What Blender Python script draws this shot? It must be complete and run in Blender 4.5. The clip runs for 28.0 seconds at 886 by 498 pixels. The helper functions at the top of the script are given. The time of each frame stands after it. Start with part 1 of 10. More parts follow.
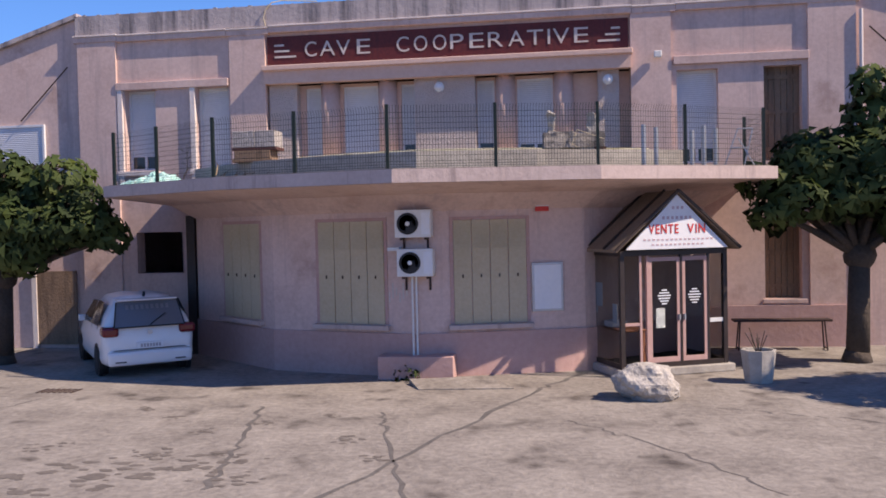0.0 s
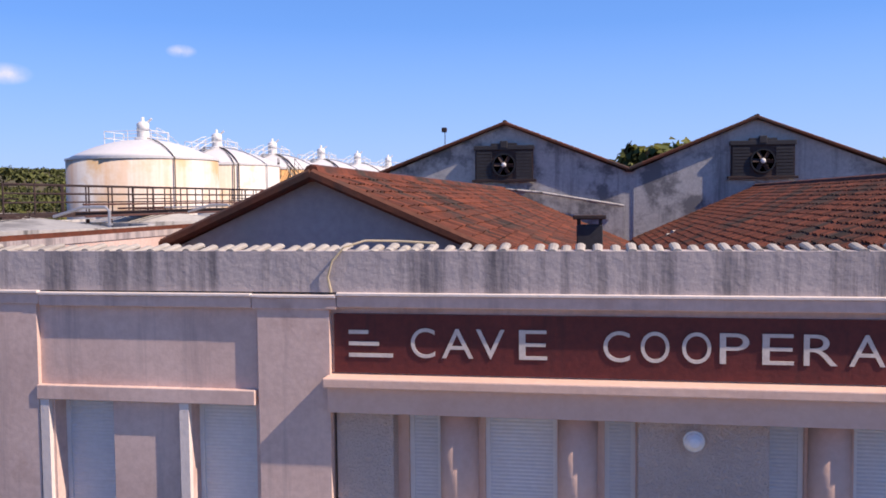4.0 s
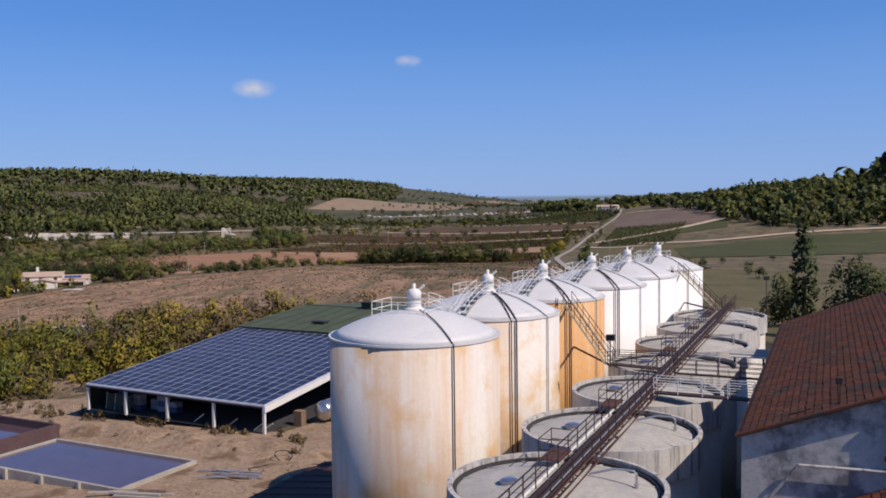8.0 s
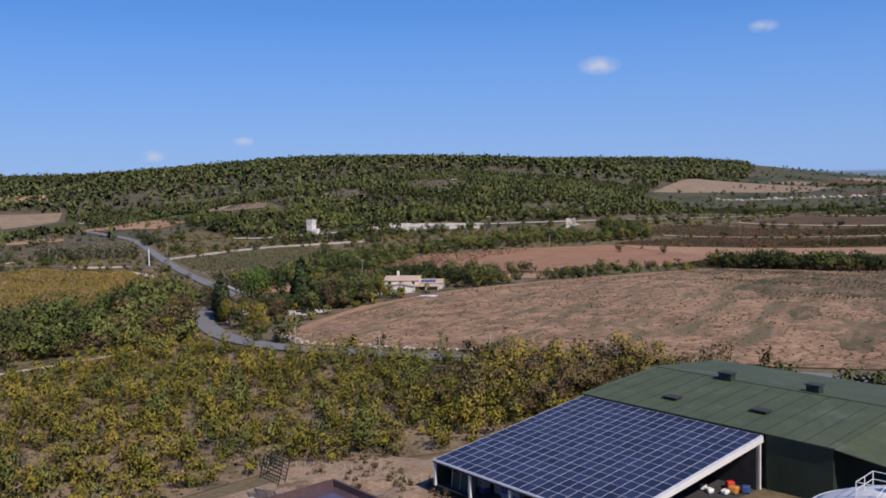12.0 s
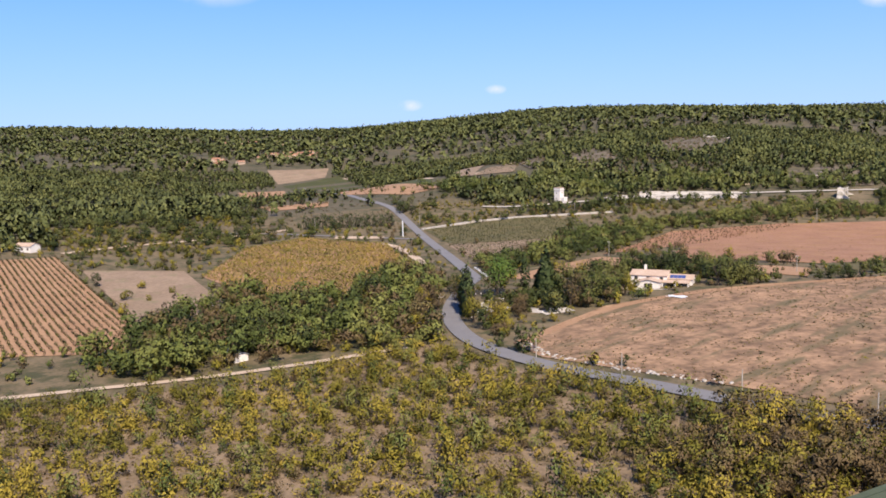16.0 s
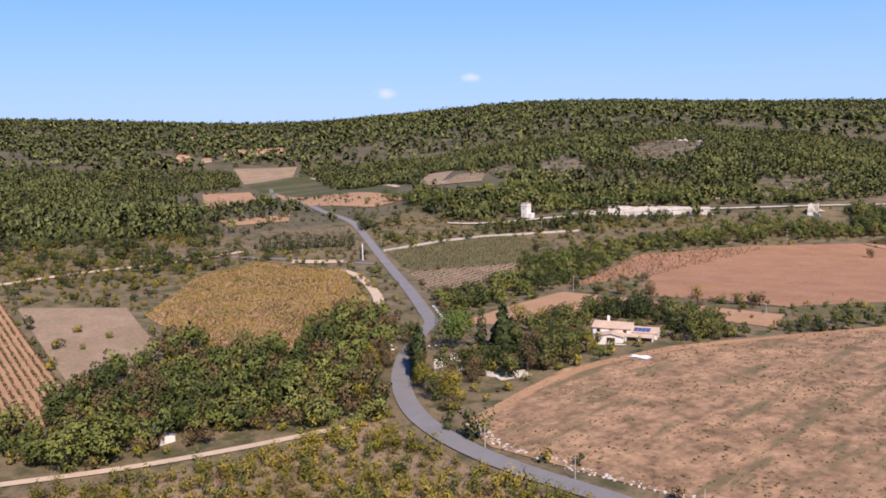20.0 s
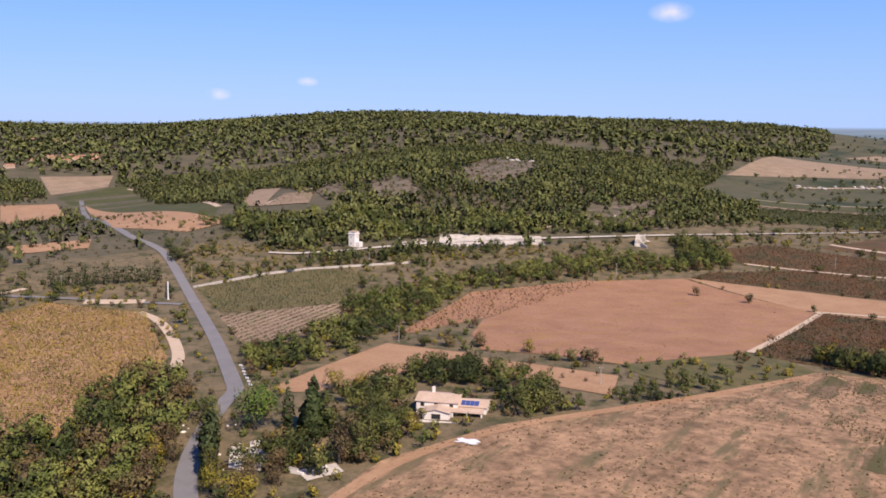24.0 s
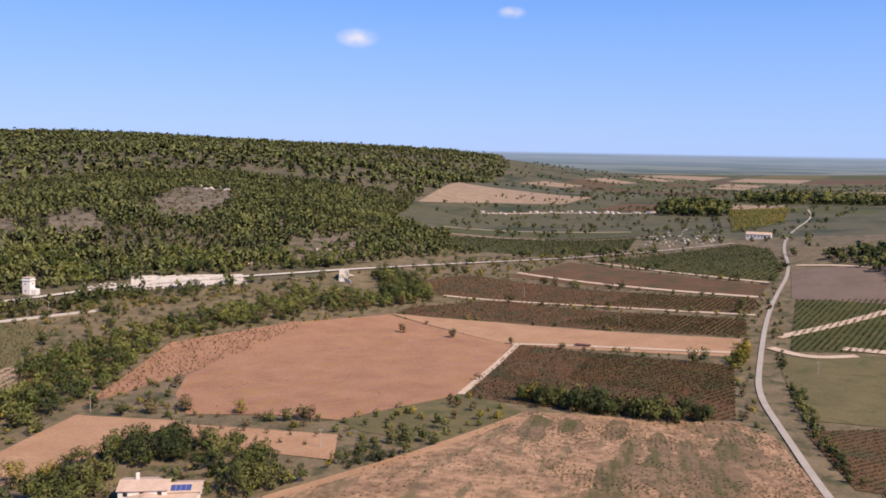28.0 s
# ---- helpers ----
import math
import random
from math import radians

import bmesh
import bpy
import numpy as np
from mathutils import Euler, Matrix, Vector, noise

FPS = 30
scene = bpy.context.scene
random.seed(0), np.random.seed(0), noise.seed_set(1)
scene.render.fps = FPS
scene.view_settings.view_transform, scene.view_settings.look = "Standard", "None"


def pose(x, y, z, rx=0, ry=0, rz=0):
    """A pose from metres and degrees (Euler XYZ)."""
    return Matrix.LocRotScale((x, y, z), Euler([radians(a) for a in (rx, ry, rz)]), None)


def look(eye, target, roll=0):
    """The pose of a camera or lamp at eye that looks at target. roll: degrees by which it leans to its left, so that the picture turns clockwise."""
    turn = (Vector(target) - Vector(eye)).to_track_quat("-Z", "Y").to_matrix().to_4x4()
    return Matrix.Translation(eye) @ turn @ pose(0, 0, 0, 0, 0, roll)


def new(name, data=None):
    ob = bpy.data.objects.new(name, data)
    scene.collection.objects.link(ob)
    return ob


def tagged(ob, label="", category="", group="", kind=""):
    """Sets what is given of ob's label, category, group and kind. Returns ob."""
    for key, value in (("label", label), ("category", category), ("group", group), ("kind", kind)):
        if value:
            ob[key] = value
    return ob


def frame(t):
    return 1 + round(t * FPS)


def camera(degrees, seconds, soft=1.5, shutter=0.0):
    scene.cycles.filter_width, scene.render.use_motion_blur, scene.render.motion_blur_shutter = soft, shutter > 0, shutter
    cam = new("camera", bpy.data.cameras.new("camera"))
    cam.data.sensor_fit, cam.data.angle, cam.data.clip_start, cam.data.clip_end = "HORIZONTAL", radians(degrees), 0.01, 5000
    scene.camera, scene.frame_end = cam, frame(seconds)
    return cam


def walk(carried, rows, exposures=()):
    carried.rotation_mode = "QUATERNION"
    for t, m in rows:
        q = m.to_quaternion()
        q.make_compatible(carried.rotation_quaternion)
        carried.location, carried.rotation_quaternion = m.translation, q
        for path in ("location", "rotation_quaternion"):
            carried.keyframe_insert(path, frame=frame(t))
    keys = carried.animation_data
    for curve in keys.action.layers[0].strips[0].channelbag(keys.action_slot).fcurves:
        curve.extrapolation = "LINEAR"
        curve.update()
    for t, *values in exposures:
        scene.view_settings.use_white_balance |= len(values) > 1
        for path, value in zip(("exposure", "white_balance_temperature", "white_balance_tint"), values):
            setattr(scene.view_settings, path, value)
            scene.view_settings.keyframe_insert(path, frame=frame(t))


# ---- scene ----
# Camera: a small drone that climbs over the winery and turns across the valley.
cam = camera(53.57, 28.0, soft=1.72)
PATH = [
    (0, (3.08, -22.11, 3.15), (1.658, -12.212, 2.864), -1.31),
    (1.5, (2.74, -18.11, 4.56), (1.171, -8.242, 4.234), -0.86),
    (2.4, (1.61, -15.39, 5.84), (-0.032, -5.534, 5.433), -0.55),
    (3, (0.66, -13.78, 6.93), (-1.031, -3.932, 6.518), -0.27),
    (4.2, (-1.68, -10.42, 10.07), (-3.350, -0.574, 9.488), -0.65),
    (4.5, (-2.18, -9.90, 10.69), (-3.857, -0.055, 10.166), -0.74),
    (6.5, (-7.65, -2.84, 16.55), (-10.418, 6.759, 16.153), 2.29),
    (7, (-8.75, -1.34, 18.77), (-11.982, 8.107, 18.284), 1.19),
    (7.5, (-9.83, -0.03, 20.30), (-13.458, 9.280, 19.813), 0.11),
    (8, (-10.97, 1.22, 22.11), (-15.007, 10.355, 21.605), -0.70),
    (8.5, (-11.80, 2.12, 23.98), (-16.213, 11.083, 23.459), -1.16),
    (9, (-12.88, 2.51, 26.10), (-17.627, 11.298, 25.548), -1.59),
    (9.5, (-13.52, 3.48, 27.69), (-18.636, 12.047, 27.115), -1.80),
    (9.6, (-13.67, 3.69, 27.98), (-18.883, 12.208, 27.409), -1.82),
    (10, (-14.26, 4.69, 29.06), (-19.814, 12.988, 28.484), -1.89),
    (10.5, (-15.17, 6.02, 30.25), (-21.130, 14.027, 29.671), -1.71),
    (10.7, (-15.58, 6.54, 30.83), (-21.710, 14.419, 30.239), -1.59),
    (11, (-16.18, 7.27, 31.78), (-22.575, 14.941, 31.170), -1.51),
    (11.5, (-16.80, 8.31, 33.51), (-23.584, 15.629, 32.862), -1.31),
    (12, (-17.85, 9.90, 35.50), (-25.027, 16.828, 34.798), -1.24),
    (12.5, (-19.07, 11.59, 37.01), (-26.599, 18.124, 36.255), -1.14),
    (13, (-20.27, 13.02, 38.76), (-28.155, 19.119, 37.944), -1.19),
    (13.5, (-20.76, 13.72, 40.66), (-28.928, 19.422, 39.784), -1.36),
    (15.5, (-20.11, 13.79, 51.95), (-28.858, 18.497, 50.752), -1.60),
    (16, (-22.59, 15.81, 54.50), (-31.374, 20.426, 53.273), -1.56),
    (16.5, (-24.82, 18.09, 56.77), (-33.622, 22.662, 55.520), -1.54),
    (17, (-27.32, 20.46, 59.44), (-36.122, 25.029, 58.175), -1.52),
    (17.5, (-29.43, 22.87, 62.22), (-38.217, 27.477, 60.936), -1.49),
    (18, (-31.63, 25.38, 65.16), (-40.384, 30.042, 63.863), -1.42),
    (18.5, (-33.94, 27.94, 68.29), (-42.662, 32.650, 66.978), -1.37),
    (19, (-36.21, 30.52, 71.24), (-44.905, 35.280, 69.910), -1.31),
    (19.5, (-38.40, 33.22, 74.16), (-47.063, 38.035, 72.818), -1.27),
    (20, (-40.31, 36.43, 77.17), (-48.942, 41.293, 75.805), -1.27),
    (20.5, (-42.51, 39.69, 79.88), (-51.115, 44.598, 78.508), -1.21),
    (22.5, (-61.39, 57.13, 87.92), (-69.755, 62.447, 86.577), -0.83),
    (23, (-66.31, 61.92, 89.82), (-74.476, 67.535, 88.477), -0.50),
    (23.5, (-70.87, 66.35, 90.96), (-78.777, 72.329, 89.635), 0.02),
    (24, (-74.53, 69.79, 92.12), (-82.113, 76.182, 90.809), 0.49),
    (24.5, (-76.89, 71.70, 93.74), (-84.144, 78.463, 92.449), 0.80),
    (25, (-78.98, 72.49, 95.73), (-85.847, 79.646, 94.443), 1.06),
    (25.5, (-80.98, 72.93, 97.92), (-87.465, 80.435, 96.646), 1.24),
    (26, (-82.85, 73.01, 99.60), (-88.945, 80.840, 98.363), 1.39),
    (26.2, (-83.58, 73.07, 100.03), (-89.527, 81.015, 98.825), 1.35),
    (26.5, (-84.64, 73.32, 100.63), (-90.403, 81.409, 99.438), 1.46),
    (27, (-86.70, 74.50, 102.11), (-92.162, 82.800, 100.965), 1.44),
    (27.5, (-89.29, 76.52, 103.65), (-94.525, 84.972, 102.560), 1.35),
    (28, (-91.83, 78.13, 104.48), (-96.806, 86.736, 103.448), 1.14),
]
EXPOSURES = [(0, 0.36, 7600, 20), (2, 0.42, 7800, 21), (3, 0.5, 8050, 22), (4.3, 0.25, 7500, 20), (5.4, -0.02, 7350, 17), (6.5, -0.04, 7400, 15), (9.5, -0.38, 6850, 15), (12.3, -0.15, 6800, 13), (13.4, 0.46, 7300, 13), (17, 0.47, 7450, 15), (20, 0.39, 7450, 19), (28, 0.3, 7800, 20)]
walk(cam, [(t, look(eye, target, roll)) for t, eye, target, roll in PATH], EXPOSURES)

# World: clear Mediterranean sky, sun high over the east.
SUN = Vector((1.0, -0.2, 1.0)).normalized()
world = bpy.data.worlds.new("sky")
scene.world = world
world.use_nodes = True
wn, wl = world.node_tree.nodes, world.node_tree.links
wn.clear()
w_out = wn.new("ShaderNodeOutputWorld")
w_bg = wn.new("ShaderNodeBackground")
w_sky = wn.new("ShaderNodeTexSky")
w_sky.sky_type = "NISHITA"
w_sky.sun_disc = False
w_sky.sun_elevation = math.asin(SUN.z)
w_sky.sun_rotation = math.atan2(SUN.x, SUN.y)
w_sky.altitude = 200.0
w_sky.air_density, w_sky.dust_density, w_sky.ozone_density = 0.9, 0.0, 5.0
w_bg.inputs["Strength"].default_value = 0.105
w_hue = wn.new("ShaderNodeHueSaturation")
w_hue.inputs["Saturation"].default_value = 1.32
w_hue.inputs["Hue"].default_value = 0.515
wl.new(w_sky.outputs[0], w_hue.inputs["Color"])
w_dir = wn.new("ShaderNodeTexCoord")
w_split = wn.new("ShaderNodeSeparateXYZ")
wl.new(w_dir.outputs["Generated"], w_split.inputs[0])


def sky_mix(fac, base, colour):
    k = wn.new("ShaderNodeMix")
    k.data_type = "RGBA"
    wl.new(fac, k.inputs["Factor"])
    wl.new(base, k.inputs[6])
    k.inputs[7].default_value = (*colour, 1)
    return k.outputs[2]


def sky_range(value, lo, hi, a=0.0, b=1.0):
    k = wn.new("ShaderNodeMapRange")
    k.inputs["From Min"].default_value, k.inputs["From Max"].default_value = lo, hi
    k.inputs["To Min"].default_value, k.inputs["To Max"].default_value = a, b
    wl.new(value, k.inputs["Value"])
    return k.outputs["Result"]


# the even blue of a dry day
w_blue = sky_mix(sky_range(w_split.outputs["Z"], 0.5, 0.12, 0.15, 0.6), w_hue.outputs[0], (1.45, 4.2, 10.8))
# pale air near the horizon, then the farthest land with blue-grey haze painted in
w_col = sky_mix(sky_range(w_split.outputs["Z"], 0.19, 0.0, 0.0, 0.75), w_blue, (2.7, 4.6, 8.8))
w_far = wn.new("ShaderNodeTexNoise")
w_far.inputs["Scale"].default_value, w_far.inputs["Detail"].default_value = 9.0, 5.0
w_long = wn.new("ShaderNodeVectorMath")
w_long.operation = "MULTIPLY"
w_long.inputs[1].default_value = (1, 1, 40)
wl.new(w_dir.outputs["Generated"], w_long.inputs[0])
wl.new(w_long.outputs[0], w_far.inputs["Vector"])
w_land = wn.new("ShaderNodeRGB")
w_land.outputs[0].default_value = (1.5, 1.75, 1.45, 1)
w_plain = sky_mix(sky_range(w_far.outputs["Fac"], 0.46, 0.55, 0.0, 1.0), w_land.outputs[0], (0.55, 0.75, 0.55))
# haze colour laid over the land, stronger towards the horizon
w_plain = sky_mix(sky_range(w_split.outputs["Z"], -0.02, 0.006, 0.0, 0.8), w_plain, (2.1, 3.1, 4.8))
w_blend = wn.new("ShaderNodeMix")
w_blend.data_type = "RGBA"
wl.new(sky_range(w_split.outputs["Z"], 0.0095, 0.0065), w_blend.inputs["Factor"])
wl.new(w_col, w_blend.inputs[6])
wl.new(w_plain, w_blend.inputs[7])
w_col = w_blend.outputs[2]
# a few small fair-weather clouds
w_puff = wn.new("ShaderNodeTexNoise")
w_puff.inputs["Scale"].default_value, w_puff.inputs["Detail"].default_value = 38.0, 5.0
wl.new(w_dir.outputs["Generated"], w_puff.inputs["Vector"])
for cx, cy, cz, size in ((-0.58, 0.805, 0.13, 0.02), (-0.432, 0.888, 0.16, 0.013), (-0.899, 0.436, 0.04, 0.012), (-0.852, 0.52, 0.055, 0.01), (-0.957, 0.24, 0.176, 0.05)):
    w_off = wn.new("ShaderNodeVectorMath")
    w_off.operation = "SUBTRACT"
    w_off.inputs[1].default_value = Vector((cx, cy, cz)).normalized()
    wl.new(w_dir.outputs["Generated"], w_off.inputs[0])
    w_flat = wn.new("ShaderNodeVectorMath")
    w_flat.operation = "MULTIPLY"
    w_flat.inputs[1].default_value = (1, 1, 2.2)
    wl.new(w_off.outputs[0], w_flat.inputs[0])
    w_len = wn.new("ShaderNodeVectorMath")
    w_len.operation = "LENGTH"
    wl.new(w_flat.outputs[0], w_len.inputs[0])
    w_near = wn.new("ShaderNodeMath")
    w_near.operation = "MULTIPLY"
    wl.new(sky_range(w_len.outputs["Value"], size * 1.3, size * 0.1), w_near.inputs[0])
    wl.new(sky_range(w_puff.outputs["Fac"], 0.3, 0.6, 0.0, 0.8), w_near.inputs[1])
    w_col = sky_mix(w_near.outputs[0], w_col, (6.8, 7.2, 8.0))
wl.new(w_col, w_bg.inputs["Color"])
wl.new(w_bg.outputs[0], w_out.inputs["Surface"])
sun_data = bpy.data.lights.new("sun", "SUN")
sun_data.energy, sun_data.angle, sun_data.color = 5.0, radians(0.53), (1.0, 0.93, 0.84)
sun_ob = new("sun", sun_data)
sun_ob.matrix_world = look(SUN * 100, (0, 0, 0))

# ---- materials ----
def mat(name, a, b, rough=0.85, scale=1.0, fine=12.0, bump=0.3, metal=0.0, spots=None, spot_scale=0.4, spot_at=0.6, streak=None, spec=0.4, vary=0.0, depth=0.02, grain_dir=None, island=0.0, ratio=0.22):
    """Two tones a and b mixed by coarse and fine noise, optional stains (spots) and downward streaks, with relief."""
    m = bpy.data.materials.new(name)
    m.use_nodes = True
    n, l = m.node_tree.nodes, m.node_tree.links
    p = n["Principled BSDF"]
    geo = n.new("ShaderNodeNewGeometry")
    pos = geo.outputs["Position"]

    def noise_tex(s, detail=4.0, rough_=0.6, vec=pos):
        t = n.new("ShaderNodeTexNoise")
        t.inputs["Scale"].default_value, t.inputs["Detail"].default_value, t.inputs["Roughness"].default_value = s, detail, rough_
        l.new(vec, t.inputs["Vector"])
        return t.outputs["Fac"]

    def mix(fac, x, y):
        k = n.new("ShaderNodeMix")
        k.data_type = "RGBA"
        l.new(fac, k.inputs["Factor"])
        for v, i in ((x, 6), (y, 7)):
            if isinstance(v, tuple):
                k.inputs[i].default_value = (*v, 1)
            else:
                l.new(v, k.inputs[i])
        return k.outputs[2]

    def ramp(fac, lo, hi):
        k = n.new("ShaderNodeMapRange")
        k.inputs["From Min"].default_value, k.inputs["From Max"].default_value = lo, hi
        l.new(fac, k.inputs["Value"])
        return k.outputs["Result"]

    coarse, grain = noise_tex(scale), noise_tex(fine, 6.0)
    add = n.new("ShaderNodeMath")
    add.operation = "ADD"
    l.new(ramp(coarse, 0.36, 0.64), add.inputs[0])
    l.new(ramp(grain, 0.36, 0.64), add.inputs[1])
    half = n.new("ShaderNodeMath")
    half.operation = "MULTIPLY"
    half.inputs[1].default_value = 0.5
    l.new(add.outputs[0], half.inputs[0])
    col = mix(half.outputs[0], a, b)
    if spots:
        vec = pos
        if grain_dir is not None:
            turn = n.new("ShaderNodeMapping")
            turn.inputs["Rotation"].default_value = (0, 0, radians(-grain_dir))
            squeeze = n.new("ShaderNodeMapping")
            squeeze.inputs["Scale"].default_value = (ratio, 1, 1)
            l.new(pos, turn.inputs["Vector"])
            l.new(turn.outputs[0], squeeze.inputs["Vector"])
            vec = squeeze.outputs[0]
        col = mix(ramp(noise_tex(spot_scale, 5.0, 0.65, vec), spot_at, spot_at + 0.12), col, spots)
    if streak:
        mp = n.new("ShaderNodeMapping")
        mp.inputs["Scale"].default_value = (1, 1, 0.07)
        l.new(pos, mp.inputs["Vector"])
        wide = streak[3] if len(streak) > 3 else 0.2
        col = mix(ramp(noise_tex(streak[1], 5.0, 0.7, mp.outputs[0]), streak[2], streak[2] + wide), col, streak[0])
    if vary:
        info = n.new("ShaderNodeObjectInfo")
        hsv = n.new("ShaderNodeHueSaturation")
        k = n.new("ShaderNodeMapRange")
        k.inputs["To Min"].default_value, k.inputs["To Max"].default_value = 1 - vary, 1 + vary
        l.new(info.outputs["Random"], k.inputs["Value"])
        l.new(k.outputs["Result"], hsv.inputs["Value"])
        l.new(col, hsv.inputs["Color"])
        col = hsv.outputs["Color"]
    if island:
        hsv = n.new("ShaderNodeHueSaturation")
        k = n.new("ShaderNodeMapRange")
        k.inputs["To Min"].default_value, k.inputs["To Max"].default_value = 1 - island, 1 + island
        l.new(geo.outputs["Random Per Island"], k.inputs["Value"])
        l.new(k.outputs["Result"], hsv.inputs["Value"])
        l.new(col, hsv.inputs["Color"])
        col = hsv.outputs["Color"]
    l.new(col, p.inputs["Base Color"])
    p.inputs["Roughness"].default_value, p.inputs["Metallic"].default_value = rough, metal
    p.inputs["Specular IOR Level"].default_value = spec
    if bump:
        bp = n.new("ShaderNodeBump")
        bp.inputs["Strength"].default_value, bp.inputs["Distance"].default_value = bump, depth
        l.new(half.outputs[0], bp.inputs["Height"])
        l.new(bp.outputs[0], p.inputs["Normal"])
    return m


def leaf_mat(name, a, b, c, scale=0.25, detail=2.0):
    """Leaves: three tones by plant and by leaf, a little light let through."""
    m = bpy.data.materials.new(name)
    m.use_nodes = True
    n, l = m.node_tree.nodes, m.node_tree.links
    p = n["Principled BSDF"]
    geo = n.new("ShaderNodeNewGeometry")
    t = n.new("ShaderNodeTexNoise")
    t.inputs["Scale"].default_value, t.inputs["Detail"].default_value, t.inputs["Roughness"].default_value = scale, detail, 0.62
    l.new(geo.outputs["Position"], t.inputs["Vector"])
    r = n.new("ShaderNodeValToRGB")
    e = r.color_ramp.elements
    e[0].position, e[0].color, e[1].position, e[1].color = 0.36, (*a, 1), 0.64, (*c, 1)
    mid = e.new(0.5)
    mid.color = (*b, 1)
    add = n.new("ShaderNodeMath")
    add.operation = "MULTIPLY_ADD"
    add.inputs[1].default_value = 0.05
    l.new(geo.outputs["Random Per Island"], add.inputs[0])
    l.new(t.outputs["Fac"], add.inputs[2])
    sub = n.new("ShaderNodeMath")
    sub.operation = "SUBTRACT"
    sub.inputs[1].default_value = 0.025
    l.new(add.outputs[0], sub.inputs[0])
    l.new(sub.outputs[0], r.inputs["Fac"])
    l.new(r.outputs["Color"], p.inputs["Base Color"])
    soft = n.new("ShaderNodeAttribute")
    soft.attribute_name = "soft"
    blend = n.new("ShaderNodeVectorMath")
    blend.operation = "MULTIPLY_ADD"
    blend.inputs[1].default_value = (0.1, 0.1, 0.1)
    l.new(geo.outputs["Normal"], blend.inputs[0])
    l.new(soft.outputs["Vector"], blend.inputs[2])
    unit = n.new("ShaderNodeVectorMath")
    unit.operation = "NORMALIZE"
    l.new(blend.outputs[0], unit.inputs[0])
    l.new(unit.outputs[0], p.inputs["Normal"])
    p.inputs["Roughness"].default_value = 0.7
    p.inputs["Specular IOR Level"].default_value = 0.2
    tr = n.new("ShaderNodeBsdfTranslucent")
    l.new(r.outputs["Color"], tr.inputs["Color"])
    ms = n.new("ShaderNodeMixShader")
    ms.inputs[0].default_value = 0.07
    l.new(p.outputs[0], ms.inputs[1])
    l.new(tr.outputs[0], ms.inputs[2])
    l.new(ms.outputs[0], n["Material Output"].inputs["Surface"])
    return m


def glass_mat(name, tint=(0.02, 0.025, 0.03), rough=0.05):
    m = bpy.data.materials.new(name)
    m.use_nodes = True
    p = m.node_tree.nodes["Principled BSDF"]
    p.inputs["Base Color"].default_value = (*tint, 1)
    p.inputs["Roughness"].default_value = rough
    p.inputs["Specular IOR Level"].default_value = 0.6
    return m


M_PINK = mat("pink_render", (0.54, 0.385, 0.34), (0.68, 0.51, 0.455), 0.9, 0.6, 11.0, 0.1, spots=(0.48, 0.33, 0.285), spot_scale=0.9, spot_at=0.56, streak=((0.42, 0.315, 0.29), 2.2, 0.54))
M_PINKBASE = mat("pink_base_paint", (0.44, 0.27, 0.24), (0.52, 0.34, 0.31), 0.9, 0.6, 9.0, 0.25)
M_SALMON = mat("salmon_paint", (0.62, 0.41, 0.33), (0.70, 0.49, 0.41), 0.85, 0.8, 10.0, 0.2)
M_ROUGHCAST = mat("roughcast_render", (0.58, 0.49, 0.46), (0.70, 0.60, 0.56), 0.95, 2.0, 30.0, 1.0, depth=0.05)
M_PARAPET = mat("stained_parapet_render", (0.50, 0.43, 0.41), (0.40, 0.35, 0.35), 0.95, 0.8, 8.0, 0.4, streak=((0.13, 0.12, 0.13), 2.2, 0.46))
# Pale trim paint, also used where sunlit edges are painted on.
M_TRIM_SUNLIT = mat("pale_trim_and_sunlit_edge", (0.66, 0.58, 0.54), (0.74, 0.66, 0.62), 0.85, 1.0, 14.0, 0.2)
M_MAROON = mat("maroon_sign_paint", (0.075, 0.012, 0.014), (0.13, 0.022, 0.02), 0.6, 1.2, 12.0, 0.2, streak=((0.05, 0.012, 0.014), 3.0, 0.55))
M_LETTER = mat("white_letter_paint", (0.46, 0.42, 0.39), (0.62, 0.58, 0.54), 0.7, 3.0, 20.0, 0.15)
M_SHUTTER = mat("beige_shutter_paint", (0.46, 0.38, 0.25), (0.54, 0.46, 0.32), 0.7, 1.0, 14.0, 0.15)
M_OLDWOOD = mat("weathered_brown_wood", (0.20, 0.13, 0.085), (0.28, 0.19, 0.13), 0.85, 1.0, 16.0, 0.4, streak=((0.12, 0.08, 0.055), 5.0, 0.5))
M_ROLLER = mat("pale_roller_blind", (0.55, 0.57, 0.60), (0.62, 0.64, 0.67), 0.6, 1.0, 14.0, 0.1)
M_WINFRAME = mat("white_window_frame", (0.62, 0.63, 0.65), (0.70, 0.71, 0.72), 0.5, 2.0, 14.0, 0.05)
M_DARKGLASS = glass_mat("dark_window_glass")
M_CONCRETE = mat("weathered_concrete", (0.29, 0.265, 0.235), (0.45, 0.42, 0.375), 0.95, 0.4, 6.0, 0.5, spots=(0.25, 0.23, 0.21), spot_scale=0.5, spot_at=0.58)
M_SLABEDGE = mat("pink_slab_edge", (0.46, 0.36, 0.33), (0.56, 0.45, 0.42), 0.9, 0.8, 10.0, 0.3, streak=((0.28, 0.22, 0.21), 3.0, 0.55))
M_FORECOURT = mat("cracked_forecourt_concrete", (0.165, 0.145, 0.128), (0.33, 0.298, 0.262), 0.95, 0.9, 8.0, 0.7, spots=(0.075, 0.062, 0.054), spot_scale=1.0, spot_at=0.57)
